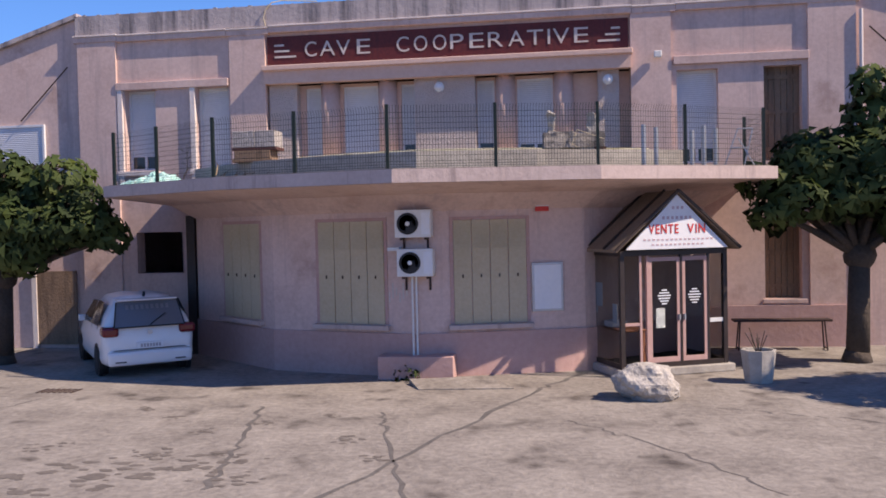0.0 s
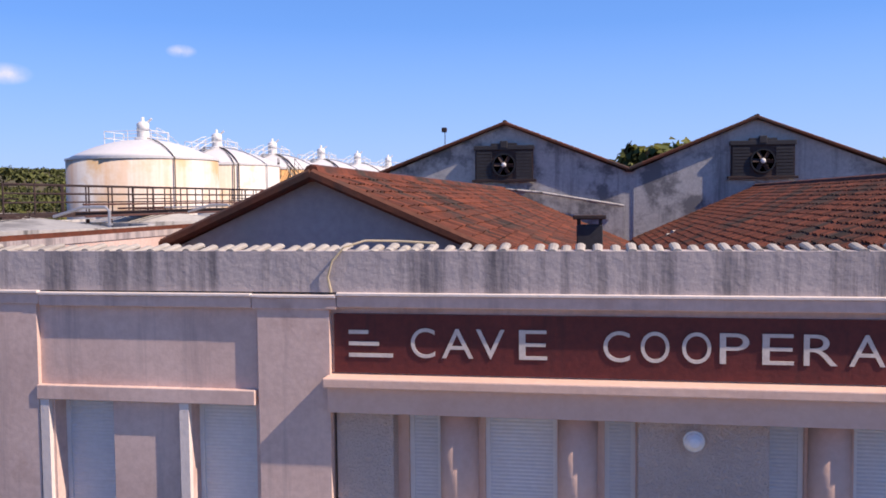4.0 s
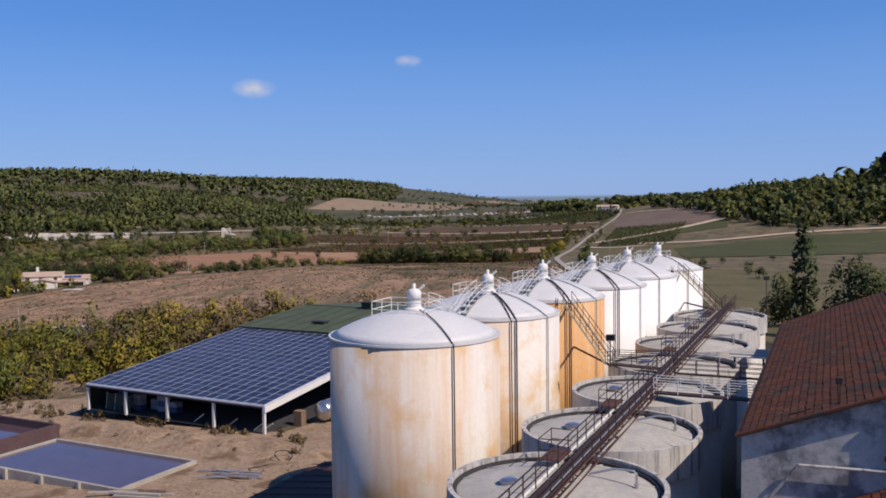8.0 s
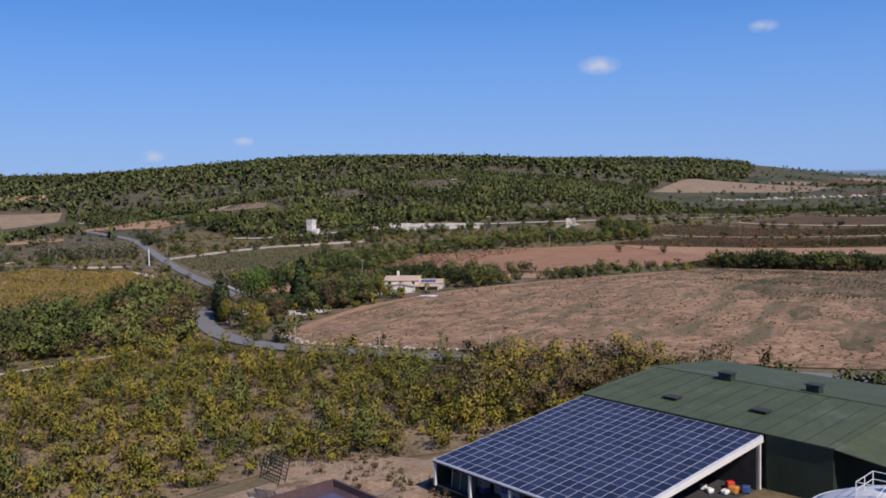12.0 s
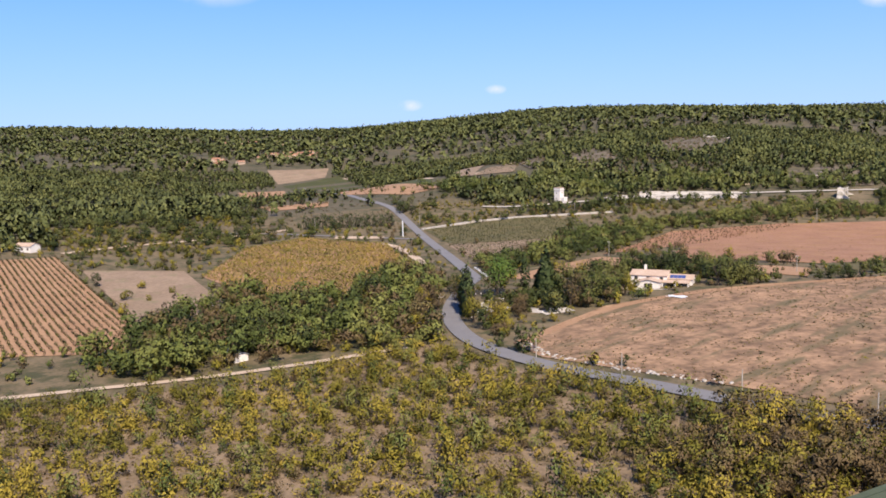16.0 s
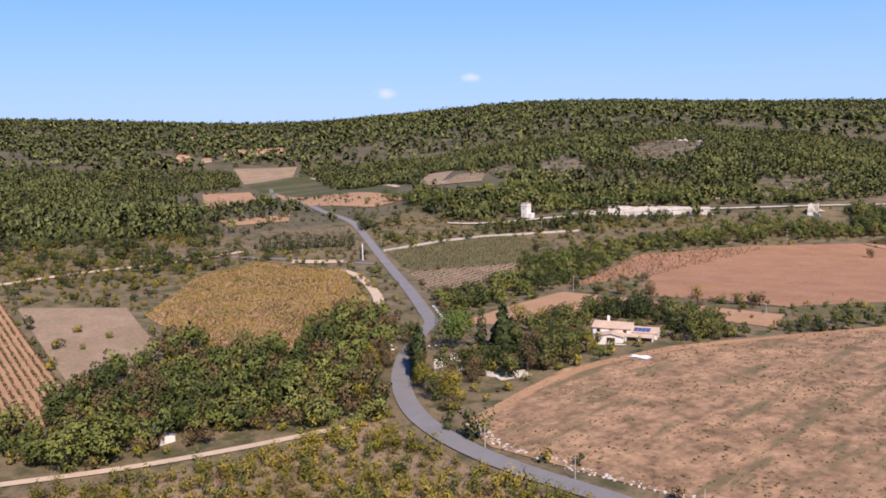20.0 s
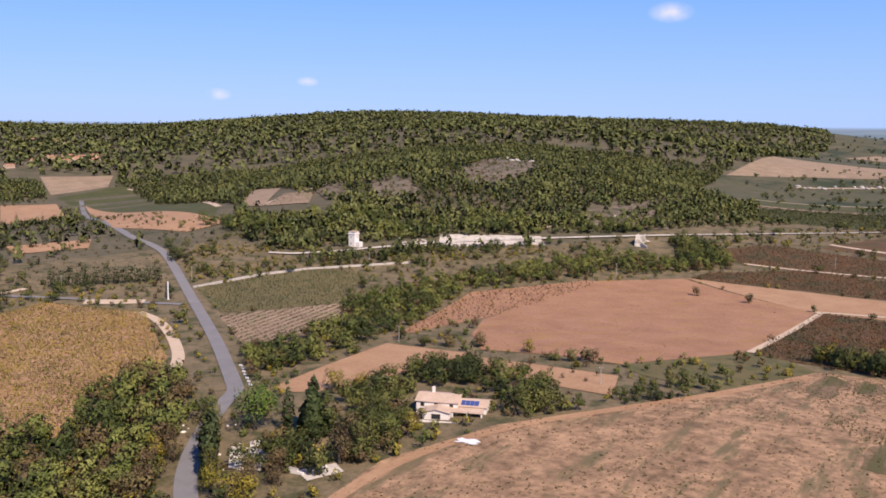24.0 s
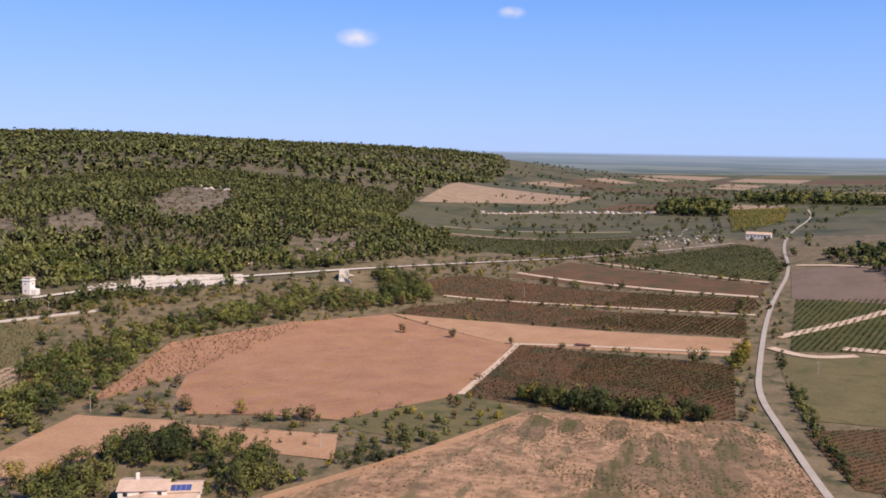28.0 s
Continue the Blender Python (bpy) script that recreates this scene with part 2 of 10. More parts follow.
M_STAIN = mat("dark_oil_stain", (0.11, 0.094, 0.083), (0.18, 0.157, 0.136), 0.9, 2.5, 14.0, 0.3)
M_CRACK = mat("dark_joint", (0.09, 0.08, 0.075), (0.15, 0.14, 0.13), 0.95, 2.0, 12.0, 0.2)
M_GREENWIRE = mat("dark_green_fence_paint", (0.007, 0.016, 0.012), (0.013, 0.024, 0.018), 0.5, 2.0, 20.0, 0.1)
M_BLACKMETAL = mat("dark_rusty_steel", (0.03, 0.02, 0.019), (0.062, 0.034, 0.03), 0.75, 1.5, 14.0, 0.3)
M_DARKFRAME = mat("dark_brown_frame", (0.028, 0.02, 0.018), (0.045, 0.033, 0.03), 0.45, 2.0, 14.0, 0.1)
M_WHITEMETAL = mat("white_painted_steel", (0.66, 0.66, 0.64), (0.74, 0.74, 0.72), 0.5, 1.0, 12.0, 0.1, streak=((0.45, 0.42, 0.38), 2.0, 0.62))
M_CARWHITE = mat("white_car_paint", (0.74, 0.74, 0.74), (0.77, 0.77, 0.77), 0.22, 1.0, 10.0, 0.0, spec=0.6)
M_TYRE = mat("tyre_rubber", (0.018, 0.018, 0.018), (0.03, 0.03, 0.03), 0.85, 3.0, 30.0, 0.2)
M_RIM = mat("alloy_rim", (0.45, 0.45, 0.46), (0.55, 0.55, 0.56), 0.35, 3.0, 20.0, 0.0, metal=0.8)
M_REDLAMP = mat("red_lamp_lens", (0.13, 0.006, 0.012), (0.18, 0.010, 0.018), 0.2, 5.0, 30.0, 0.0, spec=0.6)
# Pale base colour paints a reflection into the rear glass.
M_REARGLASS = glass_mat("rear_glass_painted_reflection", (0.24, 0.26, 0.30), 0.12)
M_RED = mat("red_paint", (0.55, 0.03, 0.025), (0.62, 0.05, 0.04), 0.5, 3.0, 20.0, 0.0)
M_BLACK = mat("black_plastic", (0.015, 0.015, 0.016), (0.028, 0.028, 0.03), 0.5, 3.0, 20.0, 0.05)
M_GREYTEXT = mat("grey_print", (0.30, 0.30, 0.33), (0.36, 0.36, 0.38), 0.6, 3.0, 20.0, 0.0)
M_FAINTTEXT = mat("faded_pink_print", (0.50, 0.36, 0.38), (0.60, 0.46, 0.48), 0.6, 3.0, 20.0, 0.0)
M_PAPER = mat("white_board", (0.70, 0.72, 0.74), (0.78, 0.79, 0.80), 0.5, 2.0, 12.0, 0.02)
M_ROCK = mat("pale_limestone", (0.30, 0.27, 0.24), (0.56, 0.52, 0.47), 0.95, 1.2, 9.0, 0.8, spots=(0.16, 0.15, 0.14), spot_scale=2.5, spot_at=0.58, depth=0.06)
M_TILE_RED = mat("orange_red_clay_tile", (0.085, 0.024, 0.013), (0.175, 0.046, 0.023), 0.9, 0.35, 6.0, 0.4, spots=(0.04, 0.026, 0.02), spot_scale=0.5, spot_at=0.5, island=0.5)
M_TILE_PIECE = mat("loose_clay_tile", (0.085, 0.024, 0.013), (0.175, 0.046, 0.023), 0.9, 0.35, 6.0, 0.4, spots=(0.04, 0.026, 0.02), spot_scale=0.5, spot_at=0.5, vary=0.3)
M_TILE_DARK = mat("dark_brown_clay_tile", (0.065, 0.024, 0.015), (0.12, 0.042, 0.025), 0.92, 0.4, 6.0, 0.4, spots=(0.045, 0.032, 0.028), spot_scale=0.5, spot_at=0.5, island=0.3)
M_GABLE = mat("streaked_grey_render", (0.38, 0.37, 0.36), (0.54, 0.53, 0.51), 0.95, 0.4, 6.0, 0.3, spots=(0.17, 0.17, 0.175), spot_scale=0.4, spot_at=0.5, streak=((0.13, 0.13, 0.135), 0.9, 0.53, 0.25))
M_GABLE_PLAIN = mat("plain_grey_render", (0.28, 0.29, 0.30), (0.37, 0.38, 0.39), 0.95, 0.4, 6.0, 0.2, streak=((0.28, 0.33, 0.33), 0.8, 0.56))
M_VAT = mat("cream_vat_render", (0.46, 0.43, 0.385), (0.58, 0.55, 0.50), 0.9, 0.4, 6.0, 0.25, streak=((0.42, 0.40, 0.37), 1.3, 0.58))
M_VATBAND = mat("stained_vat_band", (0.42, 0.40, 0.38), (0.54, 0.52, 0.49), 0.95, 0.5, 6.0, 0.4, streak=((0.07, 0.07, 0.07), 1.8, 0.50))
M_VATTOP = mat("grey_vat_lid", (0.34, 0.325, 0.295), (0.50, 0.48, 0.44), 0.95, 0.3, 4.0, 0.3, spots=(0.33, 0.32, 0.31), spot_scale=0.35, spot_at=0.55)
M_VATTOP_DARK = mat("dark_vat_lid", (0.26, 0.26, 0.26), (0.36, 0.36, 0.35), 0.95, 0.3, 4.0, 0.3, spots=(0.18, 0.18, 0.18), spot_scale=0.35, spot_at=0.52)
M_TANK_RUST = mat("rust_streaked_cream_tank", (0.62, 0.58, 0.53), (0.70, 0.67, 0.62), 0.6, 0.25, 4.0, 0.1, spots=(0.60, 0.42, 0.24), spot_scale=0.16, spot_at=0.5, streak=((0.56, 0.30, 0.12), 0.3, 0.44, 0.34))
M_TANK_ORANGE = mat("orange_rusted_tank", (0.58, 0.30, 0.11), (0.66, 0.38, 0.17), 0.65, 0.3, 4.0, 0.1, streak=((0.68, 0.56, 0.42), 0.5, 0.52))
M_TANK_WHITE = mat("white_tank_paint", (0.70, 0.71, 0.71), (0.78, 0.78, 0.78), 0.55, 0.3, 4.0, 0.08, streak=((0.58, 0.56, 0.53), 0.6, 0.62))
M_DOME = mat("pale_dome_paint", (0.58, 0.58, 0.58), (0.66, 0.66, 0.66), 0.5, 0.3, 4.0, 0.08, spots=(0.50, 0.50, 0.50), spot_scale=0.4, spot_at=0.6)
M_PANEL = mat("dark_blue_solar_cell", (0.02, 0.024, 0.052), (0.03, 0.036, 0.075), 0.35, 0.5, 4.0, 0.0, spec=0.3, vary=0.3)
M_PANELFRAME = mat("pale_panel_frame", (0.46, 0.48, 0.55), (0.56, 0.58, 0.64), 0.5, 1.0, 10.0, 0.0)
M_GREENROOF = mat("faded_green_roof_sheet", (0.052, 0.07, 0.038), (0.085, 0.105, 0.06), 0.8, 0.25, 5.0, 0.2, spots=(0.10, 0.12, 0.085), spot_scale=0.2, spot_at=0.55)
M_GREENWALL = mat("dark_green_cladding", (0.02, 0.035, 0.022), (0.032, 0.05, 0.032), 0.7, 0.5, 6.0, 0.1)
# Real dark parts; also darkens shed and porch interiors in place of shade.
M_SHEDDARK = mat("dark_parts_and_interior_shade", (0.03, 0.03, 0.035), (0.055, 0.055, 0.06), 0.9, 0.5, 6.0, 0.1)
M_DIRT = mat("pale_orange_yard_dirt", (0.20, 0.125, 0.075), (0.44, 0.325, 0.225), 1.0, 0.2, 2.2, 0.9, spots=(0.17, 0.105, 0.06), spot_scale=0.2, spot_at=0.52, depth=0.1)
M_SCRUBGROUND = mat("dry_scrub_ground", (0.085, 0.07, 0.034), (0.21, 0.155, 0.09), 1.0, 0.06, 0.7, 0.6, spots=(0.06, 0.06, 0.024), spot_scale=0.09, spot_at=0.5, depth=0.15)
M_GARRIGUE = mat("stony_garrigue_ground", (0.095, 0.075, 0.048), (0.20, 0.16, 0.115), 1.0, 0.03, 0.25, 0.5, spots=(0.06, 0.058, 0.03), spot_scale=0.05, spot_at=0.52, depth=0.5)
M_DRYSLOPE = mat("dry_tan_grass", (0.15, 0.105, 0.06), (0.30, 0.215, 0.135), 1.0, 0.1, 1.2, 0.5, spots=(0.12, 0.09, 0.045), spot_scale=0.16, spot_at=0.52, depth=0.15)
M_HILLGROUND = mat("wooded_hill_ground", (0.07, 0.065, 0.034), (0.13, 0.105, 0.065), 1.0, 0.012, 0.12, 0.5, spots=(0.055, 0.055, 0.026), spot_scale=0.02, spot_at=0.52, depth=1.0)
M_PLAIN = mat("distant_plain", (0.05, 0.058, 0.024), (0.12, 0.098, 0.055), 1.0, 0.006, 0.04, 0.0, spots=(0.028, 0.04, 0.015), spot_scale=0.006, spot_at=0.5)
M_ASPHALT = mat("grey_asphalt", (0.16, 0.155, 0.16), (0.21, 0.205, 0.205), 0.9, 0.15, 3.0, 0.2)
M_LANE = mat("pale_gravel_lane", (0.30, 0.27, 0.225), (0.40, 0.36, 0.31), 0.95, 0.15, 2.0, 0.2)
M_TRACK = mat("sandy_track", (0.44, 0.33, 0.23), (0.56, 0.44, 0.33), 1.0, 0.15, 2.0, 0.3)
M_RAIL = mat("pale_stone_bank", (0.44, 0.40, 0.35), (0.58, 0.53, 0.46), 1.0, 0.1, 1.0, 0.3, spots=(0.22, 0.2, 0.15), spot_scale=0.15, spot_at=0.55)
M_STUBBLE = mat("stubble_field", (0.115, 0.07, 0.039), (0.44, 0.27, 0.158), 1.0, 0.09, 0.32, 0.5, spots=(0.14, 0.108, 0.055), spot_scale=0.11, spot_at=0.52, depth=0.15, grain_dir=108, ratio=0.25)
M_WEEDY = mat("brown_weedy_soil", (0.10, 0.068, 0.036), (0.25, 0.16, 0.095), 1.0, 0.09, 0.32, 0.5, spots=(0.085, 0.075, 0.028), spot_scale=0.13, spot_at=0.48, depth=0.15, grain_dir=108, ratio=0.2)
M_ORANGE = mat("orange_ploughed_soil", (0.235, 0.115, 0.064), (0.37, 0.2, 0.118), 1.0, 0.05, 0.6, 0.4, spots=(0.30, 0.17, 0.062), spot_scale=0.22, spot_at=0.53, depth=0.12, grain_dir=60)
M_SAND = mat("sandy_strip", (0.29, 0.16, 0.085), (0.41, 0.25, 0.145), 1.0, 0.05, 0.6, 0.3)
M_FALLOW = mat("fallow_grey_field", (0.20, 0.138, 0.088), (0.34, 0.245, 0.165), 1.0, 0.04, 0.5, 0.4, spots=(0.20, 0.17, 0.09), spot_scale=0.07, spot_at=0.55)
M_BROWNFIELD = mat("brown_vine_soil", (0.075, 0.042, 0.018), (0.13, 0.07, 0.03), 1.0, 0.04, 0.5, 0.4, spots=(0.055, 0.05, 0.02), spot_scale=0.05, spot_at=0.52)
M_GREENFIELD = mat("green_vine_field", (0.042, 0.048, 0.011), (0.07, 0.074, 0.018), 1.0, 0.03, 0.4, 0.4, spots=(0.09, 0.078, 0.028), spot_scale=0.04, spot_at=0.55)
M_PURPLE = mat("greyish_mauve_soil", (0.115, 0.082, 0.058), (0.18, 0.13, 0.10), 1.0, 0.04, 0.5, 0.3)
M_GRASS = mat("dry_olive_grass", (0.085, 0.075, 0.028), (0.145, 0.118, 0.05), 1.0, 0.05, 0.6, 0.4, spots=(0.075, 0.075, 0.026), spot_scale=0.08, spot_at=0.52)
M_WINEWATER = mat("mauve_basin_water", (0.085, 0.055, 0.07), (0.12, 0.08, 0.10), 0.07, 0.1, 1.0, 0.02, spec=0.6)
M_BASIN = mat("dark_stained_basin", (0.07, 0.04, 0.045), (0.12, 0.075, 0.075), 0.9, 0.3, 3.0, 0.3)
M_HOUSEWALL = mat("white_house_render", (0.66, 0.62, 0.58), (0.74, 0.70, 0.66), 0.9, 0.2, 3.0, 0.1)
M_HOUSEROOF = mat("pale_clay_roof", (0.40, 0.28, 0.20), (0.56, 0.43, 0.34), 0.9, 0.3, 3.0, 0.3)
M_VILLAGEROOF = mat("terracotta_village_roof", (0.34, 0.15, 0.09), (0.46, 0.24, 0.15), 0.9, 0.3, 3.0, 0.3)
M_VILLAGEWALL = mat("ochre_village_wall", (0.46, 0.33, 0.24), (0.56, 0.43, 0.33), 0.9, 0.3, 3.0, 0.2)
M_BARK = mat("dark_bark", (0.05, 0.038, 0.03), (0.09, 0.07, 0.055), 0.95, 2.0, 14.0, 0.6, depth=0.03)
L_MULBERRY = leaf_mat("dark_glossy_leaves", (0.022, 0.038, 0.012), (0.042, 0.066, 0.018), (0.085, 0.11, 0.032), 1.2)
L_SCRUB = leaf_mat("olive_scrub_leaves", (0.085, 0.085, 0.014), (0.205, 0.18, 0.026), (0.31, 0.24, 0.04), 0.04)
L_DARKTREE = leaf_mat("dark_green_leaves", (0.036, 0.05, 0.015), (0.075, 0.092, 0.025), (0.13, 0.135, 0.04), 0.05, 0.5)
L_PINE = leaf_mat("pine_green_leaves", (0.06, 0.082, 0.022), (0.12, 0.145, 0.036), (0.19, 0.2, 0.055), 0.05, 0.5)
L_GREENPINE = leaf_mat("fresh_green_needles", (0.06, 0.11, 0.022), (0.09, 0.15, 0.03), (0.13, 0.185, 0.04), 0.2)
L_BROWN = leaf_mat("rusty_brown_leaves", (0.095, 0.068, 0.035), (0.145, 0.10, 0.05), (0.16, 0.13, 0.05), 0.15)
L_CYPRESS = leaf_mat("cypress_needles", (0.026, 0.042, 0.014), (0.045, 0.066, 0.022), (0.075, 0.095, 0.034), 0.5)
L_YELLOWVINE = leaf_mat("yellow_vine_leaves", (0.15, 0.145, 0.02), (0.26, 0.22, 0.03), (0.34, 0.25, 0.045), 0.03, 1.0)
L_YELLOWSCRUB = leaf_mat("yellow_green_leaves", (0.16, 0.15, 0.022), (0.25, 0.215, 0.032), (0.34, 0.25, 0.05), 0.1)
L_HILL = leaf_mat("hillside_pine_leaves", (0.07, 0.084, 0.033), (0.108, 0.125, 0.043), (0.155, 0.163, 0.055), 0.02, 2.0)
L_DRYGRASS = leaf_mat("dry_grass_blades", (0.12, 0.09, 0.035), (0.18, 0.125, 0.05), (0.28, 0.20, 0.10), 0.06)
L_REDVINE = leaf_mat("russet_vine_leaves", (0.035, 0.04, 0.01), (0.075, 0.06, 0.017), (0.17, 0.07, 0.022), 0.03)
L_GREENVINE = leaf_mat("green_vine_leaves", (0.028, 0.036, 0.008), (0.055, 0.064, 0.014), (0.10, 0.088, 0.022), 0.05)

M_TARP = mat("pale_teal_tarpaulin", (0.20, 0.52, 0.48), (0.55, 0.76, 0.72), 0.55, 3.0, 12.0, 0.4)
M_MOSSY = mat("mossy_concrete", (0.26, 0.25, 0.17), (0.40, 0.375, 0.29), 0.95, 1.2, 9.0, 0.6, spots=(0.17, 0.16, 0.09), spot_scale=0.8, spot_at=0.56)
M_BLOCKGREY = mat("grey_concrete_block", (0.33, 0.30, 0.28), (0.46, 0.43, 0.41), 0.95, 1.5, 14.0, 0.6, spots=(0.22, 0.2, 0.19), spot_scale=1.2, spot_at=0.6)
M_BENCH = mat("dark_broken_concrete", (0.16, 0.14, 0.125), (0.34, 0.31, 0.28), 0.95, 2.5, 14.0, 0.7, spots=(0.1, 0.09, 0.085), spot_scale=1.5, spot_at=0.52)
M_HOSE = mat("ochre_hose", (0.42, 0.28, 0.16), (0.5, 0.36, 0.22), 0.6, 2.0, 10.0, 0.1)
M_ALU = mat("dull_aluminium", (0.42, 0.42, 0.43), (0.52, 0.52, 0.53), 0.4, 2.0, 14.0, 0.05, metal=0.6)
M_FELT = mat("brown_roofing_felt", (0.19, 0.14, 0.10), (0.27, 0.205, 0.15), 0.95, 1.0, 18.0, 0.3)
M_WOODTABLE = mat("reddish_table_wood", (0.20, 0.075, 0.045), (0.27, 0.11, 0.065), 0.5, 2.0, 16.0, 0.1)
M_RUSTRED = mat("dark_red_oxide_steel", (0.075, 0.03, 0.026), (0.115, 0.05, 0.042), 0.8, 1.0, 10.0, 0.2)
M_STEEL = mat("stainless_steel", (0.50, 0.50, 0.50), (0.60, 0.60, 0.60), 0.28, 1.0, 8.0, 0.05, metal=0.9)
M_BLUE = mat("blue_plastic", (0.03, 0.06, 0.20), (0.05, 0.09, 0.27), 0.5, 2.0, 12.0, 0.0)
M_ORANGEPAINT = mat("orange_plastic", (0.55, 0.20, 0.04), (0.62, 0.27, 0.07), 0.5, 2.0, 12.0, 0.0)


def tinted_glass(name):
    m = bpy.data.materials.new(name)
    m.use_nodes = True
    n, l = m.node_tree.nodes, m.node_tree.links
    p = n["Principled BSDF"]
    # Grey tint dims the view into the porch in place of its inner shade.
    p.inputs["Base Color"].default_value = (0.5, 0.53, 0.55, 1)
    p.inputs["Roughness"].default_value = 0.02
    p.inputs["Transmission Weight"].default_value = 1.0
    p.inputs["IOR"].default_value = 1.1
    return m


M_TINTED = tinted_glass("shade_tinted_porch_glass")

LAND_BASE = 1.81
HILLS = [  # x, y, rise, spread of each swell of the land
    (-50, 80, 4.5, 140),
    (-350, 80, -32.0, 200),
    (-330, 300, 28.6, 200),
    (-500, 150, 16.5, 220),
    (-560, 320, -38.0, 220),
    (-420, 600, -20.5, 260),
    (-150, 500, -10.8, 260),
    (-750, 480, 32.4, 260),
    (-650, 800, -16.1, 300),
    (-1050, 500, -26.1, 330),
    (-1050, 900, 108.9, 330),
    (-1500, 800, -112.7, 450),
    (-800, 1350, -121.5, 450),
    (-300, 1150, 38.9, 400),
    (200, 300, -8.0, 300),
    (-1400, 1500, 149.6, 600),
    (-2000, 1200, 14.4, 700),
    (-2100, 400, 3.9, 700),
    (-1500, 2300, -81.9, 800),
    (-500, 2500, -2.0, 900),
    (-3000, 2700, 62.8, 1000),
    (-2500, 3300, 126.6, 1000),
    (-3600, 1800, 84.5, 1000),
    (-4000, 700, -13.5, 1000),
    (-1200, 3600, -25.1, 1000),
    (500, 4200, 45.9, 1200),
    (-4000, -300, 133.6, 1000),
]
FAR_HILLS = [  # the crest of the wooded hill and the far side valley
    (-1172, 3578, -38.9, 520),
    (-1594, 3416, 28.5, 520),
    (-1993, 3204, 31.4, 520),
    (-2363, 2945, -48.4, 520),
    (-1866, 2056, 7.6, 380),
    (-2699, 2643, -18.3, 520),
    (-2995, 2302, 14.1, 520),
    (-2298, 1559, -1.4, 380),
    (-2465, 1275, -10.1, 380),
    (-3453, 1525, -24.5, 520),
    (-2597, 973, -15.5, 380),
    (-3607, 1100, -14.5, 520),
    (-2690, 657, -9.7, 380),
    (-3709, 660, 9.4, 520),
    (-3756, 211, 6.5, 520),
    (-3748, -240, -7.7, 520),
    (-3685, -687, -6.5, 520),
    (-420, 1600, 26.0, 330),
    (-300, 2600, 35.0, 600),
    (30, 1080, 22.0, 170),
]
# ---- mesh helpers ----
def part(name, bm, material, parent=None, label="", smooth=False):
    """Links a bmesh as one mesh object under a thing or a part."""
    me = bpy.data.meshes.new(name)
    bm.normal_update()
    bm.to_mesh(me)
    bm.free()
    me.materials.append(material)
    if smooth:
        me.shade_smooth()
    ob = new(name, me)
    if parent:
        ob.parent = parent
    if label:
        ob["label"] = label
    return ob


def thing(name, label, category, at=(0, 0, 0), turn=0.0, group="", kind=""):
    ob = new(name)
    ob.matrix_world = pose(*at, 0, 0, turn)
    return tagged(ob, label, category, group, kind)


def box(bm, x0, x1, y0, y1, z0, z1, m=None, bevel=0.0):
    r = bmesh.ops.create_cube(bm, size=1.0)["verts"]
    t = Matrix.Translation(((x0 + x1) / 2, (y0 + y1) / 2, (z0 + z1) / 2)) @ Matrix.Diagonal((x1 - x0, y1 - y0, z1 - z0, 1))
    bmesh.ops.transform(bm, matrix=(m @ t) if m else t, verts=r)
    if bevel:
        es = {e for v in r for e in v.link_edges}
        bmesh.ops.bevel(bm, geom=list(es), offset=bevel, segments=2, affect="EDGES", profile=0.5)
    return bm


def boxes(*rows, m=None, bevel=0.0):
    bm = bmesh.new()
    for r in rows:
        box(bm, *r, m=m, bevel=bevel)
    return bm


def prism(poly, z0, z1, bm=None):
    """A vertical prism on a plan outline; z0 and z1 may be numbers or one value a corner."""
    bm = bm or bmesh.new()
    n = len(poly)
    lo = z0 if isinstance(z0, (list, tuple)) else [z0] * n
    hi = z1 if isinstance(z1, (list, tuple)) else [z1] * n
    a = [bm.verts.new((x, y, z)) for (x, y), z in zip(poly, lo)]
    b = [bm.verts.new((x, y, z)) for (x, y), z in zip(poly, hi)]
    bm.faces.new(b)
    bm.faces.new(a[::-1])
    for i in range(n):
        j = (i + 1) % n
        bm.faces.new((a[i], a[j], b[j], b[i]))
    bmesh.ops.recalc_face_normals(bm, faces=bm.faces)
    return bm


def tube(bm, a, b, r, seg=6, r2=None):
    a, b = Vector(a), Vector(b)
    d = b - a
    vs = bmesh.ops.create_cone(bm, cap_ends=True, segments=seg, radius1=r, radius2=r if r2 is None else r2, depth=d.length)["verts"]
    bmesh.ops.transform(bm, matrix=Matrix.Translation((a + b) / 2) @ d.to_track_quat("Z", "Y").to_matrix().to_4x4(), verts=vs)
    return bm


def tubes(rows, r, seg=6):
    bm = bmesh.new()
    for a, b in rows:
        tube(bm, a, b, r, seg)
    return bm


def pipe_run(points, r, seg=6):
    """One bent pipe through a row of points."""
    bm = bmesh.new()
    p = [Vector(q) for q in points]
    last = None
    for i, q in enumerate(p):
        d = (p[min(i + 1, len(p) - 1)] - p[max(i - 1, 0)]).normalized()
        s = d.cross(Vector((0, 0, 1)) if abs(d.z) < 0.95 else Vector((1, 0, 0))).normalized()
        u = d.cross(s)
        ring = [bm.verts.new(q + (s * math.cos(6.2832 * k / seg) + u * math.sin(6.2832 * k / seg)) * r) for k in range(seg)]
        if last:
            off = min(range(seg), key=lambda o: sum((ring[(k + o) % seg].co - last[k].co).length for k in range(seg)))
            ring = ring[off:] + ring[:off]
            for k in range(seg):
                bm.faces.new((last[k], last[(k + 1) % seg], ring[(k + 1) % seg], ring[k]))
        else:
            bm.faces.new(ring)
        last = ring
    bm.faces.new(last[::-1])
    bmesh.ops.recalc_face_normals(bm, faces=bm.faces)
    return bm


